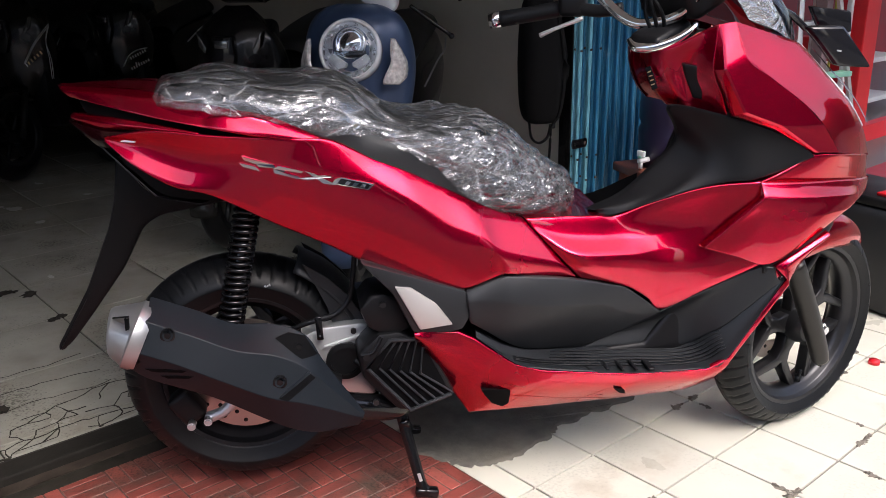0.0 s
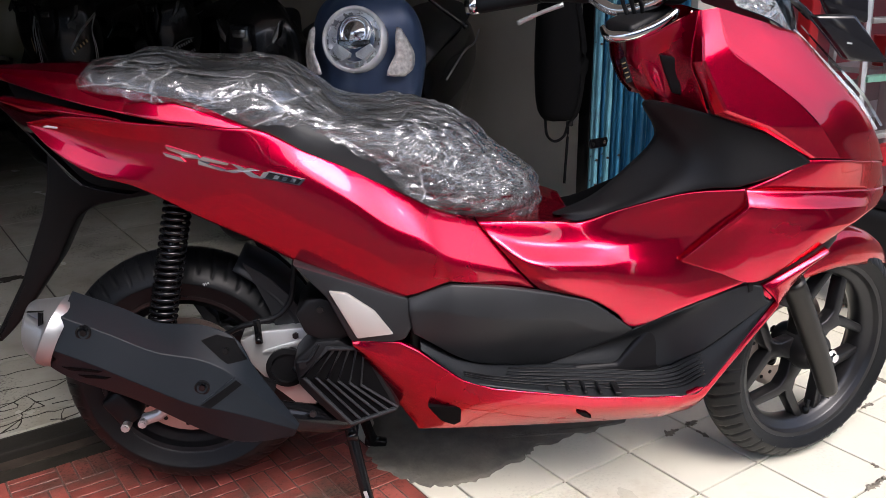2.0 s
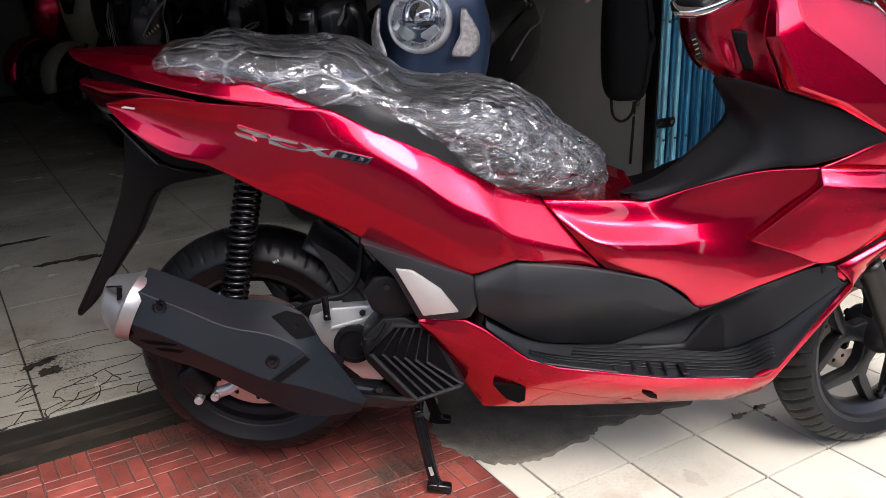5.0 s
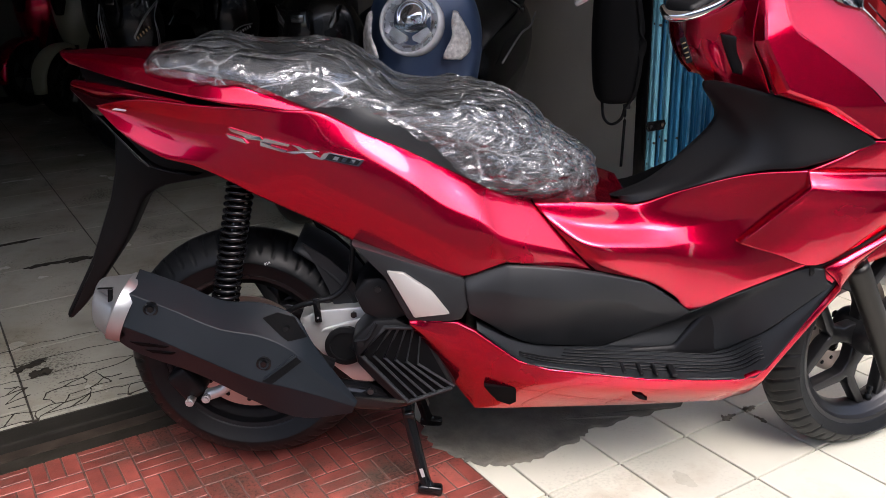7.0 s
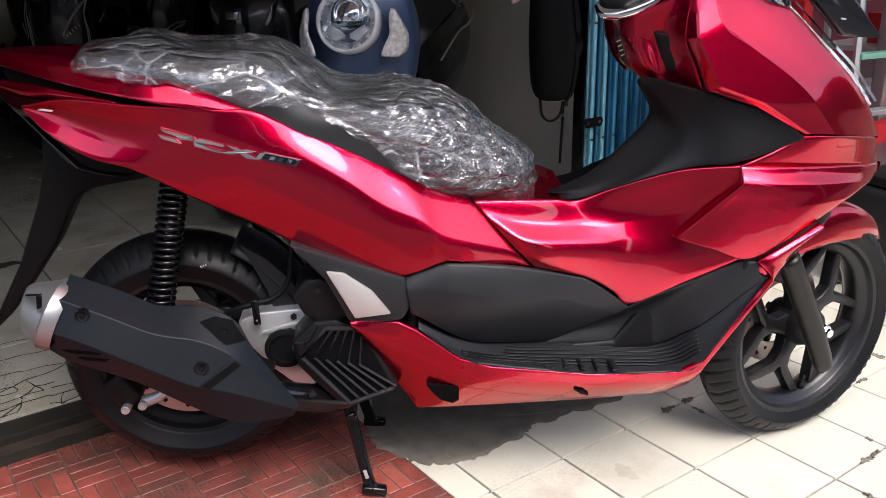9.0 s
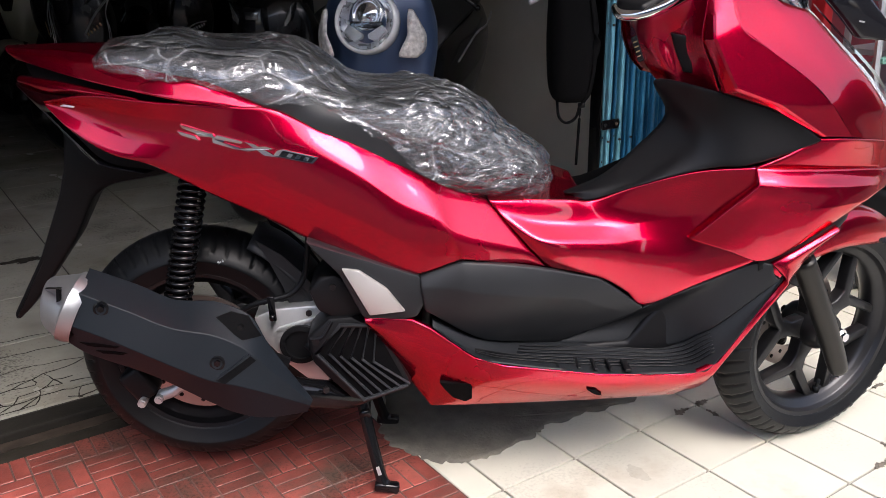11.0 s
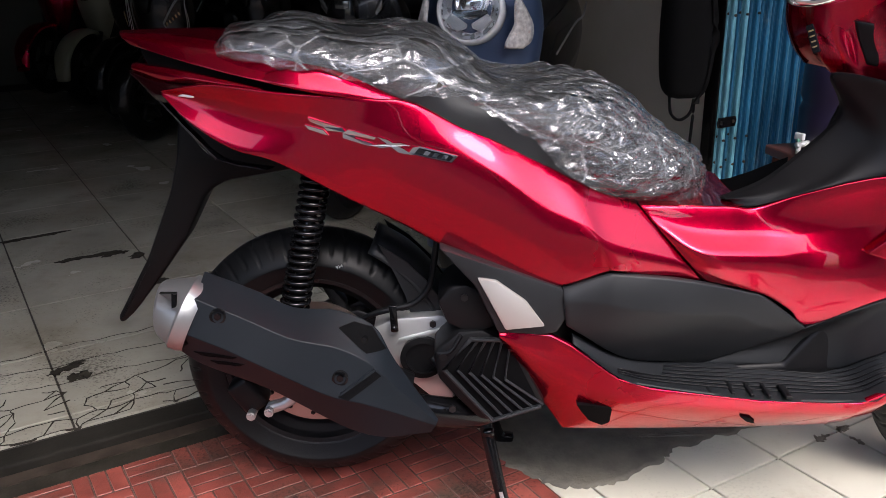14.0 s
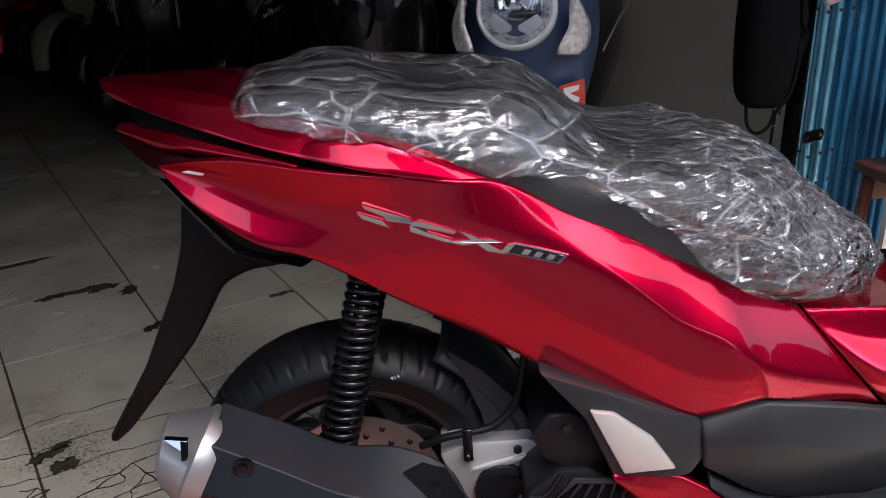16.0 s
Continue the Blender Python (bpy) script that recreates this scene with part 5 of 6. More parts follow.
put_tube(bm, [(0.860, -0.040, 0.934), (0.867, -0.060, 0.922), (0.896, -0.078, 0.922), (0.937, -0.088, 0.936), (0.966, -0.092, 0.954), (0.978, -0.088, 0.966)], [0.006, 0.0085, 0.009, 0.009, 0.0085, 0.005], n=14, flat=1.1)
part("bar_cover_trim", bm, CHROME, bike, "chrome trim under the bars")
bm = bmesh.new()
put_box(bm, (0.928, -0.035, 0.945), (0.11, 0.07, 0.03), (8, -18, 28), bevel=0.01)
put_box(bm, (0.995, 0.0, 1.03), (0.14, 0.16, 0.08), (0, -25, 20), bevel=0.02)
part("bar_cover", bm, SATIN, bike, "black handlebar cover")
for k in range(3):
    bm = bmesh.new()
    put_tube(bm, [(0.90 - 0.01 * k, -0.02 - 0.015 * k, 1.04), (0.895 + 0.012 * k, -0.03 - 0.012 * k, 0.985), (0.91 + 0.012 * k, -0.035, 0.945)], 0.004, n=6)
    part("cable", bm, RUBBER, bike)

# caution label on the inner cowl, with unreadable bars
bm = bmesh.new()
put_box(bm, (0.8990, -0.0700, 0.862), (0.013, 0.0015, 0.046), (0, -24, -50), bevel=0.0004)
label = part("caution_label", bm, GLOSS, bike, "small black caution label with pale bars", smooth=False)
for k in range(4):
    bm = bmesh.new()
    f = (k - 1.5) * 0.0085
    put_box(bm, (0.8980 - f * 0.30, -0.0713 + f * 0.2, 0.862 + f * 0.95), (0.008, 0.001, 0.0022), (0, -24, -50))
    part("label_bar", bm, GOLD_PAINT, label, smooth=False)

# screen, its film, headlamp
scr = [[(1.085, -0.095, 0.968), (1.150, -0.080, 0.945), (1.215, -0.045, 0.918), (1.235, 0.0, 0.912)], [(1.05, -0.100, 1.01), (1.13, -0.085, 1.00), (1.19, -0.045, 0.985), (1.205, 0.0, 0.98)],
       [(0.99, -0.10, 1.09), (1.05, -0.085, 1.10), (1.09, -0.045, 1.105), (1.10, 0.0, 1.105)]]
SMOKE = glass_mat("smoked_screen", (0.12, 0.12, 0.13))
panel("screen", scr, SMOKE, bike, su=6, sv=5, rim=0.003, label="smoked plastic screen")
rows = [[(p[0] - 0.012 + 0.006 * math.sin(9 * i + j), p[1] - 0.012 - 0.004 * math.cos(7 * i + 2 * j), p[2] + 0.004) for i, p in enumerate(r[:3])] for j, r in enumerate(scr)]
MILKY = film_mat("milky_plastic_film", (0.85, 0.88, 0.92), 0.12, 0.25)
for ob in panel("screen_film", rows, MILKY, bike, su=8, sv=8, rim=0, label="bluish protective film on the screen", sides=(1,)):
    ob.visible_shadow = False
hl = [[(1.186, -0.104, 0.928), (1.246, -0.106, 0.868), (1.310, -0.103, 0.808), (1.365, -0.085, 0.748)], [(1.196, -0.082, 0.929), (1.262, -0.082, 0.868), (1.330, -0.076, 0.806), (1.382, -0.064, 0.745)],
      [(1.200, -0.060, 0.922), (1.268, -0.055, 0.862), (1.338, -0.050, 0.798), (1.390, -0.045, 0.738)]]
panel("headlamp_bowl", hl, REFLECTOR, bike, su=5, sv=3, rim=0.006, label="chrome headlamp strip")
film = [[(p[0] + 0.004, p[1] - 0.008, p[2] + 0.008) for p in r] for r in hl[:2]]
for ob in panel("headlamp_film", film, LENS_FILM, bike, su=6, sv=3, rim=0, label="clear film over the headlamp", sides=(1,)):
    ob.visible_shadow = False
# mirror folded forward beyond the screen
bm = bmesh.new()
put_prism(bm, [(1.240, 0.950), (1.322, 0.951), (1.400, 0.862), (1.318, 0.868), (1.285, 0.905)], -0.045, -0.012, bevel=0.008)
mirror = part("mirror", bm, GLOSS, bike, "black rear-view mirror", auto=40)
bm = bmesh.new()
put_box(bm, (1.315, -0.0465, 0.900), (0.010, 0.001, 0.003), (0, 10, 0))
part("mirror_mark", bm, SILVER_PAINT, mirror, smooth=False)
bm = bmesh.new()
put_prism(bm, [(1.275, 0.988), (1.372, 0.975), (1.378, 0.930), (1.300, 0.945)], 0.01, 0.03, bevel=0.006)
put_tube(bm, [(1.25, -0.02, 0.945), (1.20, -0.02, 0.98), (1.10, -0.03, 1.0)], 0.007, n=8)
part("mirror_arm", bm, GLOSS, mirror, auto=40)

# number on the hugger
cu = bpy.data.curves.new("part_number", "FONT")
cu.body, cu.size, cu.extrude = "914", 0.0085, 0.0003
cu.materials.append(WHITE_PAINT)
num = new("part_number", cu)
num.parent = bike
num.matrix_world = pose(0.118, REAR.y - 0.0665, REAR.z + 0.192, 90, -22, 0)

# valve and hub bits on the front wheel
bm = bmesh.new()
put_rod(bm, (0.030, -0.012, -0.162), (0.025, -0.022, -0.132), 0.0045, n=8)
put_rod(bm, (0.031, -0.012, -0.166), (0.029, -0.014, -0.150), 0.008, n=8)
steered(part("valve", bm, RUBBER, bike))
bm = bmesh.new()
put_box(bm, (-0.10, 0.075, 0.06), (0.06, 0.05, 0.08), (0, -35, 0), bevel=0.01)
steered(part("front_caliper", bm, SATIN, bike, "black front brake caliper"))
bm = bmesh.new()
put_tube(bm, [(-0.19, 0.0, 0.34), (-0.22, 0.0, 0.44), (-0.25, 0.0, 0.55)], 0.03, n=14)
put_box(bm, (-0.20, 0, 0.335), (0.06, 0.22, 0.035), (0, -25, 0), bevel=0.01)
steered(part("fork_bridge", bm, SATIN, bike))

# moulded size marks on the front tyre's wall, too worn to read
for k in range(9):
    a = radians(-78 + 5.2 * k + (6 if k > 3 else 0))
    bm = bmesh.new()
    put_box(bm, (0.222 * math.cos(a), -0.0515, 0.222 * math.sin(a)), (0.011, 0.003, 0.010), (0, -math.degrees(a), 0), bevel=0.001)
    part("tyre_mark", bm, RIM, front_wheel, smooth=False)

# worn ribs across the footboards
for side in (-1, 1):
    for x, y, w in ((0.735, 0.165, 0.012), (0.752, 0.175, 0.007), (0.792, 0.172, 0.007), (0.822, 0.178, 0.007), (0.850, 0.180, 0.006), (0.882, 0.183, 0.012)):
        bm = bmesh.new()
        put_box(bm, (x, y * side, 0.2965 - (x - 0.735) * 0.03), (w, 0.045, 0.0055), bevel=0.0018)
        part("footboard_rib", bm, SATIN, bike, "worn glossy rib")


# ---- the shop: other scooters, gate, bag, dispenser ----
def scooter(label, m, paint, style, group):
    """A small scooter that faces its own -y; the front wheel stands near its origin."""
    ob = thing("parked_scooter", label, "scooter", group)
    # wheels
    for y, nm in ((-0.16, "front_wheel"), (1.02, "rear_wheel")):
        bm = bmesh.new()
        put_lathe(bm, [(0.13, -0.02), (0.155, -0.026), (0.155, 0.026), (0.13, 0.02)], n=40)
        rim = part(nm, bm, DARK_RIM, ob, auto=50)
        bm = bmesh.new()
        put_rod(bm, (0, -0.05, 0), (0, 0.05, 0), 0.035, n=16)
        part("hub", bm, DARK_RIM, rim, auto=50)
        for k in range(6):
            a = k * math.pi / 3
            bm = bmesh.new()
            put_tube(bm, [(0.02 * math.cos(a), 0, 0.02 * math.sin(a)), (0.14 * math.cos(a), 0, 0.14 * math.sin(a))], 0.012, n=6, sub=1)
            part("spoke", bm, DARK_RIM, rim)
        bm = bmesh.new()
        put_lathe(bm, tyre_profile(0.152, 0.225, 0.042, 0.03), n=72)
        part("tyre", bm, RUBBER, rim)
        rim.matrix_basis = pose(0, y, 0.225, 0, 0, 90)
    # fork, mudguard
    for s in (-1, 1):
        bm = bmesh.new()
        put_tube(bm, [(0.065 * s, -0.16, 0.22), (0.06 * s, -0.08, 0.45)], 0.015, n=10, sub=2)
        part("fork_leg", bm, FORK, ob)
    rows = []
    for ang, w in ((-10, 0.05), (25, 0.062), (60, 0.066), (95, 0.066), (130, 0.06)):
        a = radians(ang)
        rows.append([(w * math.sin(b), -0.16 - (0.25 - 0.03 * (1 - math.cos(b))) * math.cos(a), 0.225 + (0.25 - 0.03 * (1 - math.cos(b))) * math.sin(a)) for b in [math.pi * (k / 8 - 0.5) for k in range(9)]])
    g = loft_grid(np.array(rows).transpose(1, 0, 2), 4, 3)
    gd = _finish("front_mudguard", grid_mesh("front_mudguard", g), paint, ob, "", True, None)
    gd.modifiers.new("thickness", "SOLIDIFY").thickness = 0.003
    # apron: cross-sections from top to bottom
    if style == "round":
        sec = [(0.925, 0.060, 0.000, 0.03), (0.912, 0.100, -0.036, 0.06), (0.880, 0.142, -0.068, 0.10), (0.825, 0.168, -0.088, 0.13), (0.740, 0.180, -0.100, 0.15), (0.640, 0.172, -0.106, 0.14), (0.540, 0.145, -0.098, 0.12), (0.440, 0.085, -0.070, 0.08)]
    else:
        sec = [(0.900, 0.045, -0.010, 0.03), (0.860, 0.100, -0.060, 0.07), (0.800, 0.150, -0.090, 0.10), (0.730, 0.178, -0.105, 0.14), (0.640, 0.185, -0.108, 0.16), (0.550, 0.165, -0.098, 0.15), (0.460, 0.120, -0.080, 0.12), (0.380, 0.060, -0.050, 0.06)]
    curves = []
    for z, w, y, back in sec:
        curves.append([(w * math.sin(t), y + back * (1 - math.cos(t)) + 0.015 * (1 - abs(math.cos(2 * t))), z) for t in [math.pi / 2 * (k / 6 - 1) for k in range(13)]])
    g = loft_grid(curves, 3, 4)
    ap = _finish("apron", grid_mesh("apron", g), paint, ob, "", True, None)
    ap.modifiers.new("thickness", "SOLIDIFY").thickness = 0.004
    # inner leg shield, floor, body, seat
    bm = bmesh.new()
    put_prism(bm, [(0.02, 0.86), (0.07, 0.84), (0.10, 0.45), (0.16, 0.33), (0.48, 0.31), (0.48, 0.25), (0.05, 0.24), (-0.02, 0.40), (-0.03, 0.80)], -0.15, 0.15, bevel=0.02)
    body = part("leg_shield", bm, SATIN, ob, auto=40)
    body.matrix_basis = pose(0, 0, 0, 0, 0, 90) @ Matrix.Diagonal((1, 1, 1, 1))
    rows = []
    for y, z0, z1, w in ((0.42, 0.30, 0.62, 0.10), (0.52, 0.32, 0.70, 0.15), (0.70, 0.38, 0.74, 0.18), (0.90, 0.45, 0.77, 0.18), (1.10, 0.54, 0.80, 0.15), (1.28, 0.64, 0.80, 0.07)):
        rows.append([(w * math.copysign(abs(math.cos(t)) ** 0.6, math.cos(t)), y, (z0 + z1) / 2 + (z1 - z0) / 2 * math.sin(t)) for t in [2 * math.pi * k / 20 for k in range(21)]])
    g = loft_grid(rows, 1, 4)
    _finish("rear_body", grid_mesh("rear_body", g, flip=True), BLACK_PAINT, ob, "glossy black rear body", True, None)
    rows = []
    for y, z, w in ((0.46, 0.68, 0.08), (0.52, 0.735, 0.12), (0.70, 0.775, 0.135), (0.85, 0.80, 0.145), (1.05, 0.83, 0.14), (1.22, 0.835, 0.09), (1.27, 0.81, 0.04)):
        rows.append([(w * math.cos(t), y, z - 0.03 + 0.045 * math.sin(t)) for t in [2 * math.pi * k / 16 for k in range(17)]])
    g = loft_grid(rows, 1, 4)
    _finish("seat", grid_mesh("seat", g, flip=True), VINYL, ob, "", True, None)
    for s in (-1, 1):
        bm = bmesh.new()
        put_tube(bm, [(0.152 * s, 0.50, 0.60), (0.187 * s, 0.66, 0.685), (0.191 * s, 0.85, 0.70), (0.175 * s, 1.05, 0.735)], 0.004, n=6)
        part("body_stripe", bm, SILVER_PAINT, ob, "thin silver body stripe")
    # bars, grips, levers, mirrors
    top = 0.97 if style == "round" else 0.96
    bm = bmesh.new()
    if style == "round":
        put_prism(bm, [(0.000, 0.945), (0.035, 0.925), (0.095, 0.885), (0.128, 0.915), (0.140, 1.010), (0.010, 1.010)], 0.02, 0.09, bevel=0.012, segments=3)
    else:
        put_box(bm, (0, 0.05, top), (0.20, 0.14, 0.08), (-18, 0, 0), bevel=0.03, segments=3)
    cov = part("bar_cover", bm, WHITE_PAINT if style == "round" else BLACK_PAINT, ob, "pale handlebar cover" if style == "round" else "")
    for s in (-1, 1):
        bm = bmesh.new()
        put_tube(bm, [(0.09 * s, 0.07, top + 0.005), (0.20 * s, 0.11, top + 0.01), (0.33 * s, 0.17, top - 0.005)], [0.013, 0.017, 0.018], n=12)
        part("grip", bm, RUBBER, ob)
        bm = bmesh.new()
        put_tube(bm, [(0.14 * s, 0.06, top - 0.005), (0.22 * s, 0.07, top - 0.01), (0.32 * s, 0.10, top - 0.03)], 0.006, n=8)
        bmesh.ops.create_icosphere(bm, subdivisions=2, radius=0.010, matrix=Matrix.Translation((0.325 * s, 0.102, top - 0.031)))
        part("lever", bm, BLACK_STEEL, ob)
    if style == "round":
        bm = bmesh.new()
        put_tube(bm, [(0.159, 0.116, 0.917), (0.225, 0.120, 0.868), (0.288, 0.132, 0.822)], 0.006, n=8)
        bmesh.ops.create_icosphere(bm, subdivisions=2, radius=0.010, matrix=Matrix.Translation((0.293, 0.134, 0.817)))
        part("lever", bm, BLACK_STEEL, ob)
        put_round_lamp(ob)
    else:
        put_slit_lamp(ob, style)
    ob.matrix_world = m
    return ob


def put_round_lamp(ob):
    c = Vector((0, -0.105, 0.796))
    m = Matrix.Translation(c) @ pose(0, 0, 0, -14, 0, 0)
    bm = bmesh.new()
    put_lathe(bm, [(0.084, 0.004), (0.086, -0.012), (0.092, -0.015), (0.098, -0.006), (0.099, 0.03), (0.09, 0.05)], n=64, closed=False)
    ring = part("lamp_ring", bm, LAMP_RING, ob, "pale lamp surround ring")
    ring.matrix_basis = m
    bm = bmesh.new()
    put_lathe(bm, [(0.004, 0.035), (0.035, 0.030), (0.064, 0.016), (0.084, -0.002)], n=64, closed=False)
    bowl = part("lamp_bowl", bm, REFLECTOR, ring, "chrome lamp bowl")
    bm = bmesh.new()
    put_lathe(bm, [(0.001, -0.004), (0.020, -0.003), (0.030, 0.004), (0.040, 0.004), (0.046, -0.002), (0.05, 0.01)], centre=(0, 0, 0.022), n=48, closed=False)
    part("projector", bm, CHROME, ring, "chrome projector lens")
    for s in (-1, 1):
        bm = bmesh.new()
        put_prism(bm, [(0.008 * s, -0.040), (0.052 * s, -0.012), (0.066 * s, -0.030), (0.035 * s, -0.062), (0.01 * s, -0.052)], -0.006, 0.012, bevel=0.002)
        part("lamp_fin", bm, WHITE_PAINT, ring, "white daytime light bar", smooth=False)
    bm = bmesh.new()
    put_box(bm, (0, 0.004, -0.012), (0.10, 0.015, 0.020), bevel=0.004)
    part("lamp_bar", bm, GLOSS, ring)
    bm = bmesh.new()
    prof = [(0.080 * math.sin(t), -0.018 - 0.024 * (math.cos(t) - 0.35)) for t in [math.radians(68 * k / 8) for k in range(9)]]
    put_lathe(bm, [(max(r, 0.0005), y) for r, y in prof], n=48, closed=False)
    glass = part("lamp_glass", bm, LENS_FILM, ring, "clear domed lamp glass")
    glass.visible_shadow = False
    # indicators in the apron's shoulders
    for s in (-1, 1):
        rows = [[(0.128 * s, -0.072, 0.872), (0.134 * s, -0.068, 0.868)], [(0.126 * s, -0.080, 0.835), (0.152 * s, -0.052, 0.830)], [(0.124 * s, -0.085, 0.800), (0.165 * s, -0.040, 0.795)],
                [(0.108 * s, -0.095, 0.765), (0.163 * s, -0.045, 0.755)], [(0.100 * s, -0.100, 0.740), (0.145 * s, -0.070, 0.735)]]
        rows = [[(x * 1.02, y - 0.014, z - 0.045) for x, y, z in r] for r in rows]
        g = loft_grid(rows, 6, 5)
        g[1:-1, 1:-1, 1] -= 0.008
        lens = _finish("indicator", grid_mesh("indicator", g, flip=s < 0), INDICATOR, ob, "clear indicator lens with amber glints", True, None)
        lens.modifiers.new("thickness", "SOLIDIFY").thickness = 0.006
    # sticker low on the apron: a white shape on orange-red
    for outline, material, y in (([(0.095, 0.655), (0.150, 0.668), (0.155, 0.600), (0.105, 0.590)], RED_DECAL, -0.084), ([(0.105, 0.650), (0.140, 0.655), (0.138, 0.642), (0.118, 0.636), (0.142, 0.622), (0.136, 0.604), (0.108, 0.604), (0.122, 0.618), (0.106, 0.634)], WHITE_PAINT, -0.088)):
        bm = bmesh.new()
        vs = [bm.verts.new((x + 0.012, y + (x - 0.1) * 0.75 - 0.006, z - 0.045)) for x, z in outline]
        f = bm.faces.new(vs)
        got = bmesh.ops.extrude_face_region(bm, geom=[f])
        bmesh.ops.translate(bm, verts=[v for v in got["geom"] if isinstance(v, bmesh.types.BMVert)], vec=(0, 0.004, 0))
        bmesh.ops.recalc_face_normals(bm, faces=bm.faces)
        part("sticker", bm, material, ob, smooth=False)


def put_slit_lamp(ob, style):
    bm = bmesh.new()
    put_prism(bm, [(-0.040, 0.800), (0.040, 0.800), (0.050, 0.720), (0.024, 0.640), (-0.024, 0.640), (-0.050, 0.720)], -0.135, -0.09, bevel=0.008)
    lampx = part("headlamp", bm, GLOSS, ob, "glossy dark headlamp", auto=40)
    bm = bmesh.new()
    put_prism(bm, [(-0.030, 0.785), (0.030, 0.785), (0.026, 0.755), (-0.026, 0.755)], -0.139, -0.13, bevel=0.003)
    part("headlamp_bowl", bm, DARK_LENS, lampx)
    for s in (-1, 1):
        bm = bmesh.new()
        put_prism(bm, [(0.075 * s, 0.720), (0.135 * s, 0.815), (0.125 * s, 0.755), (0.10 * s, 0.725)], -0.075, -0.03, bevel=0.004)
        part("indicator", bm, DARK_LENS, ob, auto=40)
        if style == "lined":
            for off in (0.0, 0.010):
                bm = bmesh.new()
                put_tube(bm, [(0.190 * s, 0.005, 0.775 - off), (0.180 * s, -0.022, 0.69), (0.188 * s - off * s, -0.012, 0.60), (0.184 * s - off * s, -0.008, 0.50)], 0.0022, n=6)
                part("silver_line", bm, SILVER_PAINT, ob, "thin silver decal line")
                bm = bmesh.new()
                put_tube(bm, [(0.190 * s, 0.005, 0.775 - off), (0.150 * s, -0.070, 0.69 - off), (0.112 * s, -0.108, 0.605 - off), (0.108 * s, -0.110, 0.592), (0.118 * s, -0.106, 0.572)], 0.0022, n=6)
                part("silver_line", bm, SILVER_PAINT, ob)
            for k in range(5):
                bm = bmesh.new()
                put_box(bm, ((0.126 + 0.012 * k) * s, -0.105 + 0.010 * k, 0.590 + 0.012 * k), (0.008, 0.004, 0.016), (0, -25 * s, 40 * s), bevel=0.0008)
                part("decal_bar", bm, GOLD_PAINT, ob, "small gold word too blurred to read", smooth=False)


DARK_LENS = mat("smoked_lamp_lens", (0.16, 0.165, 0.17), 0.18, 0.8, coat=1.0, vary=0.5, scale=60)
INDICATOR = mat("clear_indicator", (0.80, 0.78, 0.75), 0.15, 0.2, coat=1.0, vary=0.35, scale=70, bump=0.6, bump_scale=180, stain=(0.6, 0.25, 0.08), stain_scale=25, stain_low=0.6, stain_high=0.75)
MAUVE = mat("mauve_grey_paint", (0.3, 0.24, 0.25), 0.6, vary=0.1)
LAMP_RING = mat("translucent_lamp_ring", (0.85, 0.87, 0.88), 0.2, 0.0, coat=1.0, vary=0.15, scale=20)
CREAM_PAINT = mat("pale_olive_paint", (0.3, 0.3, 0.22), 0.3, coat=1.0, vary=0.05)


def stand_at(x, y, turn):
    return pose(x, y, INSIDE, 0, 0, turn)


scooter("matte navy scooter with a round headlamp, parked in the shop", stand_at(0.408, 1.152, -16), NAVY, "round", "scooters in the shop")
scooter("glossy black scooter parked close beside the navy one", stand_at(0.00, 1.78, -24), BLACK_PAINT, "plain", "scooters in the shop")
worded = scooter("glossy black scooter with faded words in a pale arc", stand_at(-0.75, 3.50, -22), BLACK_PAINT, "plain", "scooters in the shop")
scooter("black scooter with silver lined panels in the shop row", stand_at(-1.18, 3.15, -22), BLACK_PAINT, "lined", "scooters in the shop")
scooter("black scooter standing in the shop row", stand_at(-1.50, 3.70, -22), BLACK_PAINT, "plain", "scooters in the shop")
scooter("pale olive scooter standing deep in the shop row", stand_at(-1.90, 4.20, -22), CREAM_PAINT, "plain", "scooters in the shop")
scooter("red scooter at the back of the shop row", stand_at(-2.36, 4.66, -22), RED, "plain", "scooters in the shop")
bm = bmesh.new()
put_tube(bm, [(0.090, -0.128, 0.52), (0.115, -0.105, 0.575), (0.150, -0.075, 0.605), (0.190, -0.03, 0.615)], 0.003, n=6)
part("silver_line", bm, SILVER_PAINT, worded, "thin pale arc on the apron")
for row, (z, n) in enumerate(((0.565, 7), (0.535, 2), (0.508, 8))):
    for k in range(n):
        x = 0.125 + 0.0105 * k + (0.02 if n == 2 else 0.0)
        bm = bmesh.new()
        put_box(bm, (x, -0.108 + 0.75 * (x - 0.115), z + 0.006 * k * (n > 2)), (0.007, 0.003, 0.015), (0, -20, 37), bevel=0.0006)
        part("decal_bar", bm, SILVER_PAINT, worded, smooth=False)

# folding gate pushed together at the side of the opening
gate = thing("folding_gate", "blue painted steel folding gate, pushed open and stacked", "gate", m=SHOP)
n_slats = 18
for k in range(n_slats):
    u = 0.836 + 0.027 * k
    v = TRACK + (0.035 if k % 2 else -0.012) + 0.002 * k
    bm = bmesh.new()
    put_box(bm, (u, v, 1.22), (0.020, 0.010, 2.40), (0, 0, 62 if k % 2 else -58), bevel=0.002)
    put_rod(bm, (u - 0.006, v - 0.008, 0.03), (u - 0.006, v - 0.008, 2.4), 0.006, n=8)
    slat = part("slat", bm, PALE_GATE if k < 3 else BLUE_GATE, gate, auto=40)
    if k < 5:
        for z in (0.36, 0.44, 0.80, 1.15):
            bm = bmesh.new()
            put_rod(bm, (u - 0.006, v - 0.018, z), (u - 0.006, v - 0.008, z), 0.004, n=8)
            part("rivet", bm, RUST, slat, smooth=False)
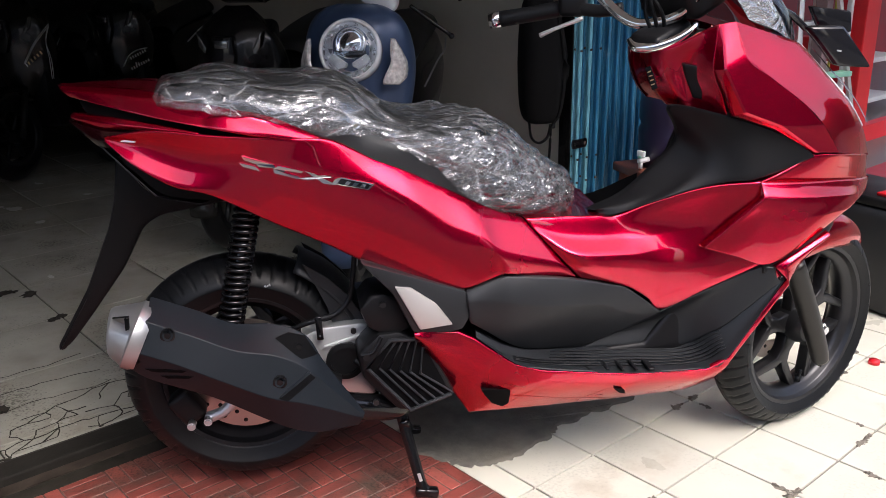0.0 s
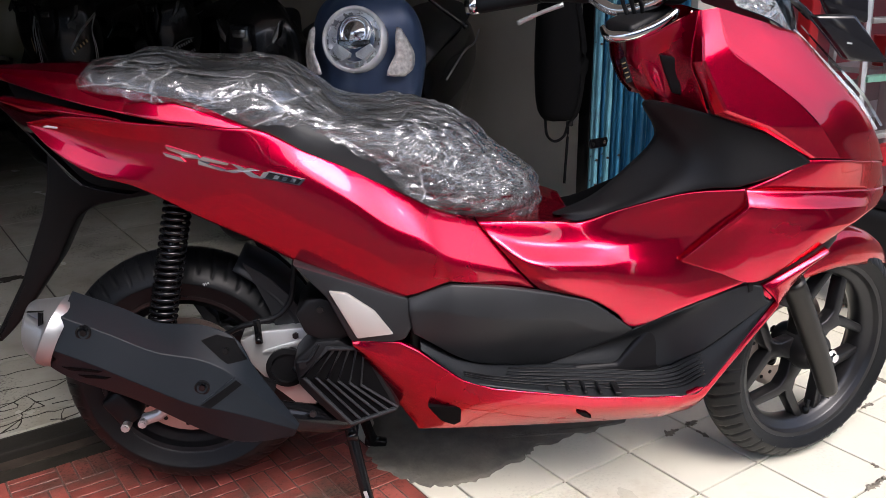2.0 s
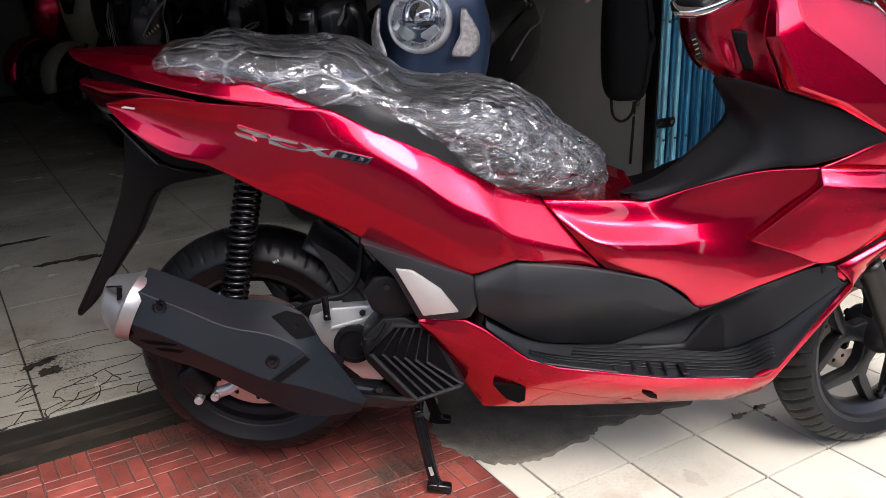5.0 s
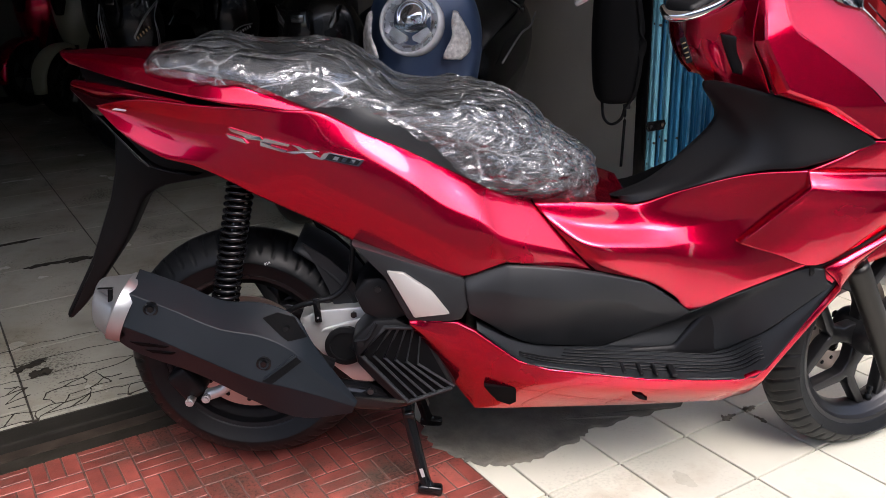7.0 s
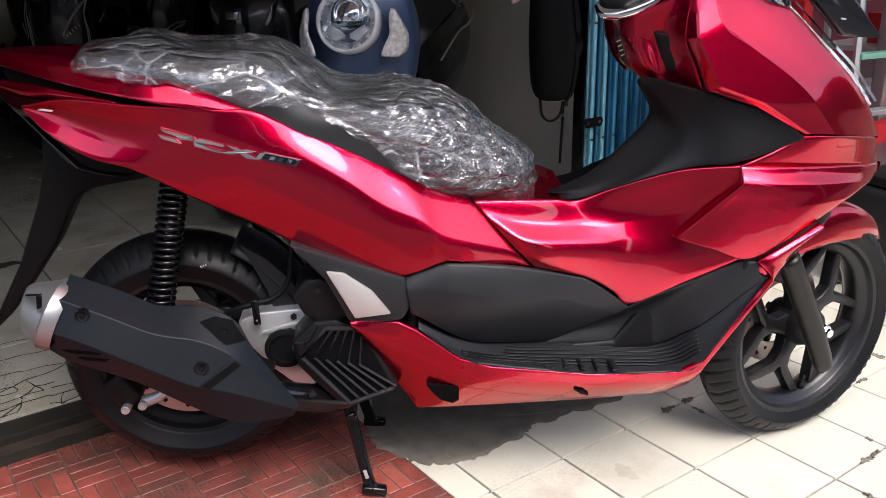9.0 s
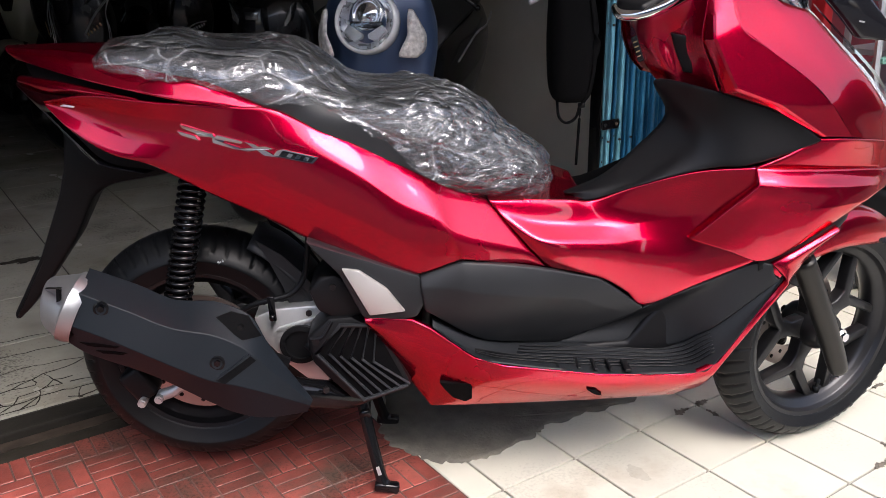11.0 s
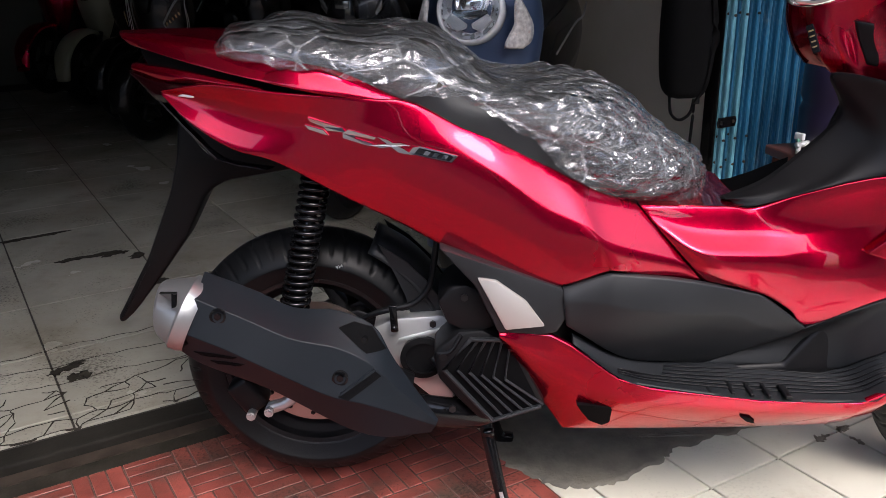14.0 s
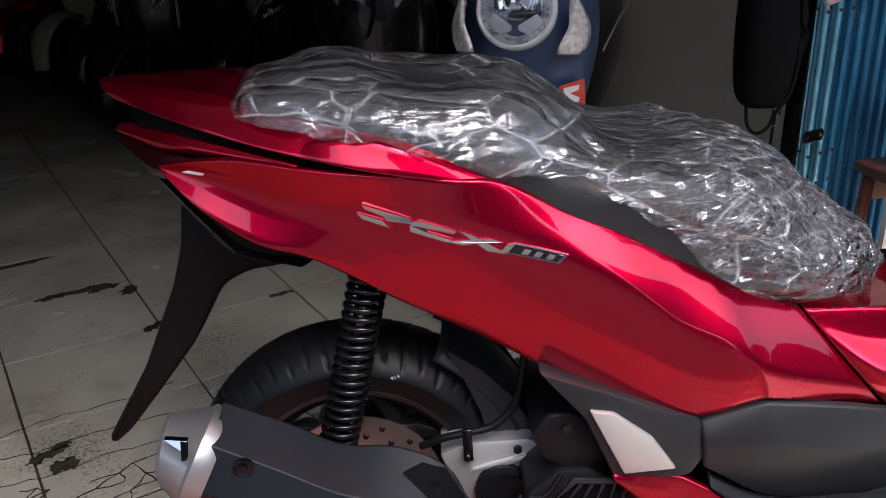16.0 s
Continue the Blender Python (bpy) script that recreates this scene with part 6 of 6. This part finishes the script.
for k in range(9):
    bm = bmesh.new()
    u = 0.86 + 0.052 * k
    put_box(bm, (u, TRACK + 0.05, 1.22), (0.050, 0.003, 2.38), (0, 0, 20 if k % 2 else -20), bevel=0.001)
    part("gate_leaf", bm, BLUE_GATE, gate, smooth=False)
bm = bmesh.new()
put_box(bm, (0.826, TRACK + 0.03, 1.22), (0.006, 0.05, 2.40), bevel=0.002)
part("gate_post", bm, BLACK_STEEL, gate, "dark edge post")
bm = bmesh.new()
put_prism(bm, [(0.795, 0.512), (0.862, 0.512), (0.868, 0.500), (0.862, 0.482), (0.795, 0.482), (0.790, 0.497)], TRACK - 0.036, TRACK - 0.030, bevel=0.001)
latch = part("latch_plate", bm, BLACK_STEEL, gate, "dark steel latch plate", smooth=False)
for u in (0.803, 0.852):
    bm = bmesh.new()
    put_rod(bm, (u, TRACK - 0.0375, 0.497), (u, TRACK - 0.035, 0.497), 0.006, n=12)
    part("latch_hole", bm, RUST if u > 0.82 else SATIN, latch, smooth=False)

# backpack hung beside the gate
pack = thing("backpack", "black nylon backpack hanging by its loop beside the gate", "backpack", m=pose(0.998, 1.11, 0.56))
rows = []
for z, w, d in ((0.0, 0.030, 0.02), (0.012, 0.056, 0.05), (0.06, 0.070, 0.065), (0.16, 0.074, 0.075), (0.26, 0.070, 0.07), (0.36, 0.058, 0.055), (0.42, 0.036, 0.035), (0.44, 0.01, 0.01)):
    rows.append([(w * math.copysign(abs(math.cos(t)) ** 0.7, math.cos(t)) - 0.02 * (z / 0.44) ** 2 + 0.015, d * math.copysign(abs(math.sin(t)) ** 0.7, math.sin(t)), z + 0.004 * noise.noise(Vector((w * 40, t, z * 20)))) for t in [2 * math.pi * k / 28 for k in range(29)]])
g = loft_grid(rows, 1, 4)
_finish("bag_body", grid_mesh("bag_body", g), CLOTH, pack, "", True, None)
bm = bmesh.new()
put_tube(bm, [(0.055, -0.03, 0.38), (0.078, -0.055, 0.22), (0.070, -0.05, 0.06), (0.045, -0.03, -0.01)], 0.014, n=8, flat=0.3)
part("shoulder_strap", bm, CLOTH, pack)
bm = bmesh.new()
put_tube(bm, [(-0.03, -0.02, 0.01), (-0.025, -0.03, -0.04), (0.0, -0.03, -0.062), (0.03, -0.03, -0.045), (0.042, -0.03, 0.0)], 0.0045, n=6)
part("strap_loop", bm, CLOTH, pack)
bm = bmesh.new()
put_tube(bm, [(0.043, -0.03, 0.0), (0.040, -0.032, -0.08), (0.036, -0.03, -0.20)], 0.0045, n=6, flat=0.5)
part("loose_strap", bm, CLOTH, pack)
bm = bmesh.new()
put_box(bm, (0.045, -0.035, -0.006), (0.022, 0.01, 0.016), bevel=0.003)
part("buckle", bm, SATIN, pack)
bm = bmesh.new()
put_tube(bm, [(-0.01, 0, 0.43), (0.0, 0.0, 0.50), (0.035, -0.01, 0.56), (0.06, -0.01, 0.60)], 0.006, n=6)
part("hang_loop", bm, CLOTH, pack)

# stool with a water jar and tap
stool = thing("wooden_stool", "small red-brown wooden stool by the gate", "stool", m=pose(1.43, 0.99, 0, 0, 0, 12))
bm = bmesh.new()
put_box(bm, (0, 0, 0.405), (0.28, 0.26, 0.03), bevel=0.006)
part("top", bm, WOOD, stool)
for sx in (-1, 1):
    for sy in (-1, 1):
        bm = bmesh.new()
        put_tube(bm, [(0.11 * sx, 0.10 * sy, 0.395), (0.125 * sx, 0.115 * sy, 0.0)], 0.016, n=8, sub=1)
        part("leg", bm, WOOD, stool)
for sy in (-1, 1):
    bm = bmesh.new()
    put_box(bm, (0, 0.105 * sy, 0.35), (0.22, 0.018, 0.07), bevel=0.003)
    part("apron", bm, WOOD, stool)
jar = thing("water_dispenser", "dark purple plastic water jar with a white tap", "water dispenser", m=pose(1.445, 1.00, 0.42))
bm = bmesh.new()
ring = [(0.002, 0.0), (0.105, 0.0), (0.115, 0.01), (0.118, 0.12), (0.110, 0.14), (0.118, 0.16), (0.116, 0.26), (0.09, 0.31), (0.04, 0.325), (0.002, 0.326)]
rows = [[(r * math.cos(t), r * math.sin(t), z) for t in [2 * math.pi * k / 36 for k in range(37)]] for r, z in ring]
_finish("jar_body", grid_mesh("jar_body", np.array(rows)), PURPLE, jar, "", True, None)
bm.free()
bm = bmesh.new()
put_rod(bm, (-0.105, -0.045, 0.032), (-0.145, -0.066, 0.032), 0.009, n=12)
put_rod(bm, (-0.138, -0.062, 0.035), (-0.138, -0.062, 0.006), 0.007, n=10)
put_box(bm, (-0.138, -0.062, 0.056), (0.012, 0.03, 0.02), (0, 0, 30), bevel=0.003)
tap = part("tap", bm, WHITE_PAINT, jar, "white plastic tap")
bm = bmesh.new()
put_box(bm, (-0.141, -0.063, 0.046), (0.010, 0.012, 0.008), bevel=0.002)
part("tap_lever", bm, MINT, tap)

# ---- next door ----
kerb = slab("kerb", 2.17, 2.27, -1.2, 0.70, -0.06, 0.012, CONCRETE, label="rough concrete strip at the edge of the tiles", category="kerb", bevel=0.004)
platform = slab("platform", 2.28, 9, 0.70, 3.0, -0.06, 0.02, SHOP_SCREED, label="smooth grey concrete floor next door", category="floor", bevel=0.006)
kick = slab("kick_board", 2.5, 9, 1.10, 1.16, 0.02, 0.12, SHOP_RED, label="red painted sill along the shop front", category="trim")
mat_red = slab("door_mat", 2.75, 3.6, 0.50, 0.78, 0.0, 0.026, DARK_RED, kind="", label="dark red rubber mat before the next shop", category="mat")
wall_next = slab("wall_next", RIGHT + 0.15, 9, 3.0, 3.2, -0.06, 2.6, DARK_RED, label="dark red painted wall of the neighbouring shop", category="wall")
roof_next = slab("roof_next", RIGHT + 0.15, 9, TRACK - 0.1, 3.2, 2.6, 2.7, CEILING, label="flat roof of the neighbouring shop", category="ceiling")
for u, v, w, material, lab in ((3.60, 1.13, 0.17, SHOP_RED, "red painted steel post of the neighbouring shop"), (3.475, 1.12, 0.030, WHITE_PAINT, "white painted steel strip beside the red post"),
                               (3.42, 1.24, 0.07, MAUVE, "mauve-grey column of the neighbouring shop"), (2.56, 1.2, 0.07, SHOP_RED, "red painted steel post of the neighbouring shop")):
    bm = bmesh.new()
    put_box(bm, (0, 0, 1.3), (w, w, 2.6), bevel=0.006)
    ob = part("post", bm, material, smooth=False)
    ob.matrix_world = SHOP @ pose(u, v, 0.0)
    tagged(ob, lab, "post", "posts next door")
for u, v, z, material, lab in ((4.12, 1.40, 0.74, GREEN, "yellow-green poster with pale shapes"),):
    bm = bmesh.new()
    put_box(bm, (0, 0, 0), (0.46, 0.012, 0.62), bevel=0.003)
    ob = part("poster", bm, material, smooth=False)
    ob.matrix_world = SHOP @ pose(u, v, z)
    tagged(ob, lab, "poster")
    for c, s, mm in (((0.06, -0.008, 0.16), (0.26, 0.006, 0.24), WHITE_PAINT), ((0.0, -0.009, -0.24), (0.44, 0.006, 0.07), SHOP_RED), ((-0.08, -0.010, 0.02), (0.18, 0.006, 0.10), GREEN)):
        bm = bmesh.new()
        put_box(bm, c, s, bevel=0.002)
        part("poster_shape", bm, mm, ob, smooth=False)
shelf = thing("shelf_rack", "white metal rack with boards in the neighbouring shop", "rack", m=SHOP @ pose(4.65, 1.75, 0.02))
for x in (-0.65, 0.65):
    for y in (-0.18, 0.18):
        bm = bmesh.new()
        put_box(bm, (x, y, 0.65), (0.035, 0.035, 1.3), bevel=0.003)
        part("upright", bm, WHITE_PAINT, shelf, smooth=False)
for z in (0.08, 0.36):
    bm = bmesh.new()
    put_box(bm, (0, 0, z), (1.34, 0.40, 0.035), bevel=0.003)
    part("board", bm, WHITE_PAINT, shelf, smooth=False)
for k, (x, material) in enumerate(((-0.45, SHOP_RED), (-0.28, DARK_RED), (-0.1, SHOP_RED), (0.12, SATIN), (0.32, SHOP_RED))):
    bm = bmesh.new()
    put_rod(bm, (0, 0, 0), (0, 0, 0.18), 0.055, 0.07, n=20)
    ob = part("pot", bm, material, auto=40)
    ob.matrix_world = SHOP @ pose(4.65 + x, 1.72, 0.02 + (0.0975 if k % 2 else 0.3775))
    tagged(ob, "plain round plastic pot on the white rack", "pot", "pots on the rack")
ladder = thing("step_ladder", "aluminium step ladder with a mint plastic tread", "ladder", m=SHOP @ pose(2.84, 0.94, 0.02, 0, 0, -12))
for s in (-1, 1):
    bm = bmesh.new()
    put_tube(bm, [(0.25 * s, -0.10, 0), (0.08 * s, 0.12, 1.3)], 0.017, n=6, sub=1)
    part("front_rail", bm, ALUMINIUM, ladder, smooth=False)
    bm = bmesh.new()
    put_box(bm, (0.25 * s, -0.10, 0.012), (0.05, 0.05, 0.024), bevel=0.006)
    part("foot", bm, WHITE_PAINT, ladder)
for k in range(1, 6):
    f = k / 5.2
    bm = bmesh.new()
    put_box(bm, (0, -0.10 + 0.22 * f, 1.3 * f), (2 * (0.25 - 0.17 * f), 0.06, 0.025), bevel=0.004)
    part("tread", bm, MINT if k == 2 else ALUMINIUM, ladder, smooth=False)

# black crate with a red lid on the cream tiles
crate = thing("black_bin", "black plastic bin with a red and white lid", "bin", m=pose(2.06, 0.72, 0, 0, 0, 20))
bm = bmesh.new()
put_box(bm, (0, 0, 0.17), (0.30, 0.40, 0.34), bevel=0.03, segments=3)
for v in bm.verts:
    v.co.x *= 0.9 + 0.3 * v.co.z
    v.co.y *= 0.9 + 0.3 * v.co.z
part("bin_body", bm, PLASTIC, crate)
bm = bmesh.new()
put_box(bm, (0, 0, 0.355), (0.27, 0.36, 0.03), bevel=0.008)
lid = part("lid", bm, SATIN, crate)
bm = bmesh.new()
put_box(bm, (-0.05, -0.08, 0.375), (0.10, 0.10, 0.012), bevel=0.003)
part("lid_label", bm, SHOP_RED, lid)

# a red bottle cap on the tiles
bm = bmesh.new()
put_rod(bm, (0, 0, 0.001), (0, 0, 0.012), 0.016, 0.014, n=20)
cap = part("bottle_cap", bm, SHOP_RED)
cap.matrix_world = SHOP @ pose(0.945, -0.227, 0.0)
tagged(cap, "small red plastic bottle cap lying on the tiles", "bottle cap")


# ---- ground details ----
def ragged(name, outline, z, material, parent, seed, rough=0.012, steps=6, dome=0.002):
    """A thin uneven patch with a frayed outline, given in the shop's own axes."""
    r = random.Random(seed)
    pts = []
    n = len(outline)
    for i in range(n):
        a, b = outline[i], outline[(i + 1) % n]
        for k in range(steps):
            f = k / steps
            j = rough * (noise.noise(Vector((i + f, seed, 0)) * 3.1) + 0.6 * r.uniform(-1, 1))
            dx, dy = b[0] - a[0], b[1] - a[1]
            d = math.hypot(dx, dy) + 1e-6
            pts.append((a[0] + dx * f - dy / d * j, a[1] + dy * f + dx / d * j))
    cx, cy = sum(p[0] for p in pts) / len(pts), sum(p[1] for p in pts) / len(pts)
    bm = bmesh.new()
    rings = []
    for s, h in ((1.0, -0.004), (0.995, 0.0), (0.9, dome * 0.6), (0.7, dome), (0.45, dome * 0.8), (0.2, dome)):
        rings.append([bm.verts.new((cx + (x - cx) * s, cy + (y - cy) * s, z + h + (0.0012 * noise.noise(Vector((x * s * 40, y * s * 40, seed))) if s < 0.95 else 0))) for x, y in pts])
    m = len(pts)
    for a, b in zip(rings, rings[1:]):
        for k in range(m):
            bm.faces.new((a[k], a[(k + 1) % m], b[(k + 1) % m], b[k]))
    bm.faces.new(rings[-1])
    bmesh.ops.recalc_face_normals(bm, faces=bm.faces)
    ob = part(name, bm, material)
    ob.matrix_world = SHOP
    return tagged(ob, kind="structure")


def uv(x, y):
    p = SHOP.inverted() @ Vector((x, y, 0))
    return (p.x, p.y)


patch = ragged("cement_patch", [uv(*p) for p in ((0.400, 0.10), (0.430, 0.042), (0.483, -0.004), (0.515, -0.034), (0.565, -0.036), (0.614, -0.034), (0.677, -0.008), (0.747, 0.053), (0.784, 0.090), (0.891, 0.142), (1.01, 0.190), (1.05, 0.30), (0.90, 0.45), (0.60, 0.42), (0.42, 0.30))],
               0.0035, CEMENT, None, 11)
tagged(patch, "rough grey cement patch over broken tiles", "cement patch")
rnd8 = random.Random(8)
CHIP = mat("bare_cement_chip", (0.24, 0.21, 0.165), 0.9, vary=0.3, scale=40, bump=0.4, bump_scale=200)
for k in range(44):
    i, j = rnd8.randint(0, 7), rnd8.randint(-4, 1)
    along = rnd8.random() < 0.5
    u, v = i * 0.195 + (rnd8.uniform(-0.09, 0.09) if along else rnd8.uniform(-0.004, 0.004)), j * 0.195 + (rnd8.uniform(-0.004, 0.004) if along else rnd8.uniform(-0.09, 0.09))
    a, b = rnd8.uniform(0.008, 0.030), rnd8.uniform(0.003, 0.009)
    if not along:
        a, b = b, a
    ol = [(u + a * x, v + b * y) for x, y in ((-1, 0), (-0.5, 0.9), (0.1, 0.5), (0.6, 1), (1, 0.1), (0.5, -0.8), (-0.2, -0.5), (-0.7, -0.9))]
    tagged(ragged("tile_chip", ol, 0.0018, CHIP, None, 60 + k, rough=0.009, steps=4, dome=0.0004), "dark chipped spot on a tile joint", "chip")
for i, (u, v, w, h, t) in enumerate(((-0.80, 1.975, 0.11, 0.022, 0), (-0.72, 1.955, 0.05, 0.014, 10), (-0.66, 1.90, 0.03, 0.03, 40), (-0.93, 2.30, 0.13, 0.018, 3), (-0.66, 1.62, 0.035, 0.02, 20), (-0.30, 1.62, 0.04, 0.012, 0), (-1.0, 1.16, 0.05, 0.02, 20), (-0.98, 1.10, 0.03, 0.03, 0))):
    c, s = math.cos(radians(t)), math.sin(radians(t))
    ol = [(u + w * (a * c) - h * b * s, v + w * a * s + h * b * c) for a, b in ((-1, 0), (-0.5, 0.8), (0, 0.5), (0.6, 0.9), (1, 0.1), (0.5, -0.7), (-0.2, -0.5), (-0.7, -0.8))]
    tagged(ragged("floor_stain", ol, INSIDE + 0.0012, MUD, None, 20 + i, rough=0.008, steps=4, dome=0.0006), "dark dirt stain on the shop floor", "stain")

# cracks in the tiles next to the threshold
bm = bmesh.new()
def strip(a, b, width):
    d = math.hypot(b[0] - a[0], b[1] - a[1]) + 1e-6
    nx, ny = -(b[1] - a[1]) / d, (b[0] - a[0]) / d
    w0, w1 = width * rnd8.uniform(0.5, 1.6), width * rnd8.uniform(0.5, 1.6)
    lo = [bm.verts.new((x, y, INSIDE - 0.003)) for x, y in ((a[0] - nx * w0, a[1] - ny * w0), (b[0] - nx * w1, b[1] - ny * w1), (b[0] + nx * w1, b[1] + ny * w1), (a[0] + nx * w0, a[1] + ny * w0))]
    hi = [bm.verts.new((v.co.x, v.co.y, INSIDE + 0.0009)) for v in lo]
    bm.faces.new(hi)
    for q in range(4):
        bm.faces.new((lo[q], lo[(q + 1) % 4], hi[(q + 1) % 4], hi[q]))


def crack(a, b, width):
    mid = ((a[0] + b[0]) / 2 + rnd8.uniform(-0.006, 0.006), (a[1] + b[1]) / 2 + rnd8.uniform(-0.006, 0.006))
    strip(a, mid, width), strip(mid, b, width)


NU, NV = 24, 6
net = [[(-1.45 + 0.046 * i + rnd8.uniform(-0.018, 0.018), 0.862 + 0.040 * j + rnd8.uniform(-0.014, 0.014)) for j in range(NV)] for i in range(NU)]
for i in range(NU - 1):
    for j in range(NV):
        keep = 0.85 - 0.10 * j
        if rnd8.random() < keep:
            crack(net[i][j], net[i + 1][j], 0.0014)
        if j + 1 < NV and rnd8.random() < keep - 0.15:
            crack(net[i][j], net[i + (1 if rnd8.random() < 0.3 else 0)][j + 1], 0.0013)
for k in range(3):
    p = (-1.5, 1.10 + 0.10 * k)
    for _ in range(16):
        q = (p[0] + 0.05, p[1] + rnd8.uniform(-0.014, 0.014))
        crack(p, q, 0.0008)
        p = q
ob = part("floor_cracks", bm, MUD, smooth=False)
ob.matrix_world = SHOP
tagged(ob, "dark cracks in the worn floor tiles", "cracks", kind="structure")
dirt = slab("dirt_strip", -5, EDGE, TRACK - 0.10, TRACK - 0.056, -0.06, 0.001, MUD, label="dirty strip in front of the gate track", category="dirt")


# ---- paving pieces ----
def tile_mesh(name, w, d, h, bevel, material):
    bm = bmesh.new()
    put_box(bm, (0, 0, -h / 2), (w, d, h), bevel=bevel, segments=1)
    me = bpy.data.meshes.new(name)
    bm.to_mesh(me)
    bm.free()
    me.materials.append(material)
    return me


def piece(name, me, parent, u, v, z, turn=0.0, tilt=(0, 0)):
    ob = new(name, me)
    ob.parent = parent
    ob.matrix_parent_inverse = parent.matrix_world.inverted()
    ob.matrix_basis = SHOP @ pose(u, v, z, tilt[0], tilt[1], turn)
    return ob


rnd = random.Random(5)
STEP = 0.195
cream = tile_mesh("tile", STEP - 0.005, STEP - 0.005, 0.008, 0.0012, CREAM_TILE)
for i in range(-1, 11):
    for j in range(-8, 4):
        u, v = (i + 0.5) * STEP, (j + 0.5) * STEP
        if u - STEP / 2 < EDGE - 0.02 or v + STEP / 2 > TRACK - 0.05:
            continue
        piece("tile", cream, pavement, u, v, 0.0, rnd.uniform(-0.2, 0.2), (rnd.uniform(-0.15, 0.15), rnd.uniform(-0.15, 0.15)))

narrow = tile_mesh("tile", -STEP - EDGE - 0.005, STEP - 0.005, 0.008, 0.0012, CREAM_TILE)
for j in range(-8, 4):
    if (j + 1) * STEP < TRACK - 0.05:
        piece("tile", narrow, pavement, (EDGE - STEP) / 2, (j + 0.5) * STEP, 0.0, 0.0, (rnd.uniform(-0.15, 0.15), rnd.uniform(-0.15, 0.15)))

DU, DV = 0.385, 0.352
cut_v = 1.27 - DV - (TRACK + 0.052)
beige_cut = tile_mesh("floor_tile", DU - 0.005, cut_v - 0.004, 0.008, 0.0012, SHOP_TILE)
for i in range(-9, 5):
    u = -0.645 + (i + 0.5) * DU
    if u + DU / 2 < RIGHT:
        piece("floor_tile", beige_cut, floor, u, TRACK + 0.052 + cut_v / 2, INSIDE)
beige = tile_mesh("floor_tile", DU - 0.005, DV - 0.005, 0.008, 0.0012, SHOP_TILE)
for i in range(-9, 5):
    for j in range(-1, 13):
        u, v = -0.645 + (i + 0.5) * DU, 1.27 + (j + 0.5) * DV
        if u + DU / 2 > RIGHT or v - DV / 2 < TRACK + 0.04:
            continue
        piece("floor_tile", beige, floor, u, v, INSIDE, rnd.uniform(-0.15, 0.15), (rnd.uniform(-0.1, 0.1), rnd.uniform(-0.1, 0.1)))

BLOCK = 0.1
brick_bed = slab("brick_bed", EDGE - 14.5 * BLOCK, EDGE + 0.001, TRACK - 0.086 - 12.5 * BLOCK, TRACK - 0.086, -0.06, -0.0012, PALE_GROUT, label="red brick paving laid in a basket weave", category="paving")
brick = tile_mesh("brick", BLOCK - 0.003, BLOCK / 3 - 0.003, 0.008, 0.0015, BRICK)
for i in range(14):
    for j in range(12):
        u0, v0 = EDGE - (i + 1) * BLOCK, TRACK - 0.085 - (j + 1) * BLOCK
        for k in range(3):
            o = (k + 0.5) * BLOCK / 3
            turn = (i + j) % 2
            piece("brick", brick, brick_bed, u0 + (o if turn else BLOCK / 2), v0 + (BLOCK / 2 if turn else o), 0.0, 90 * turn, (rnd.uniform(-0.3, 0.3), rnd.uniform(-0.3, 0.3)))
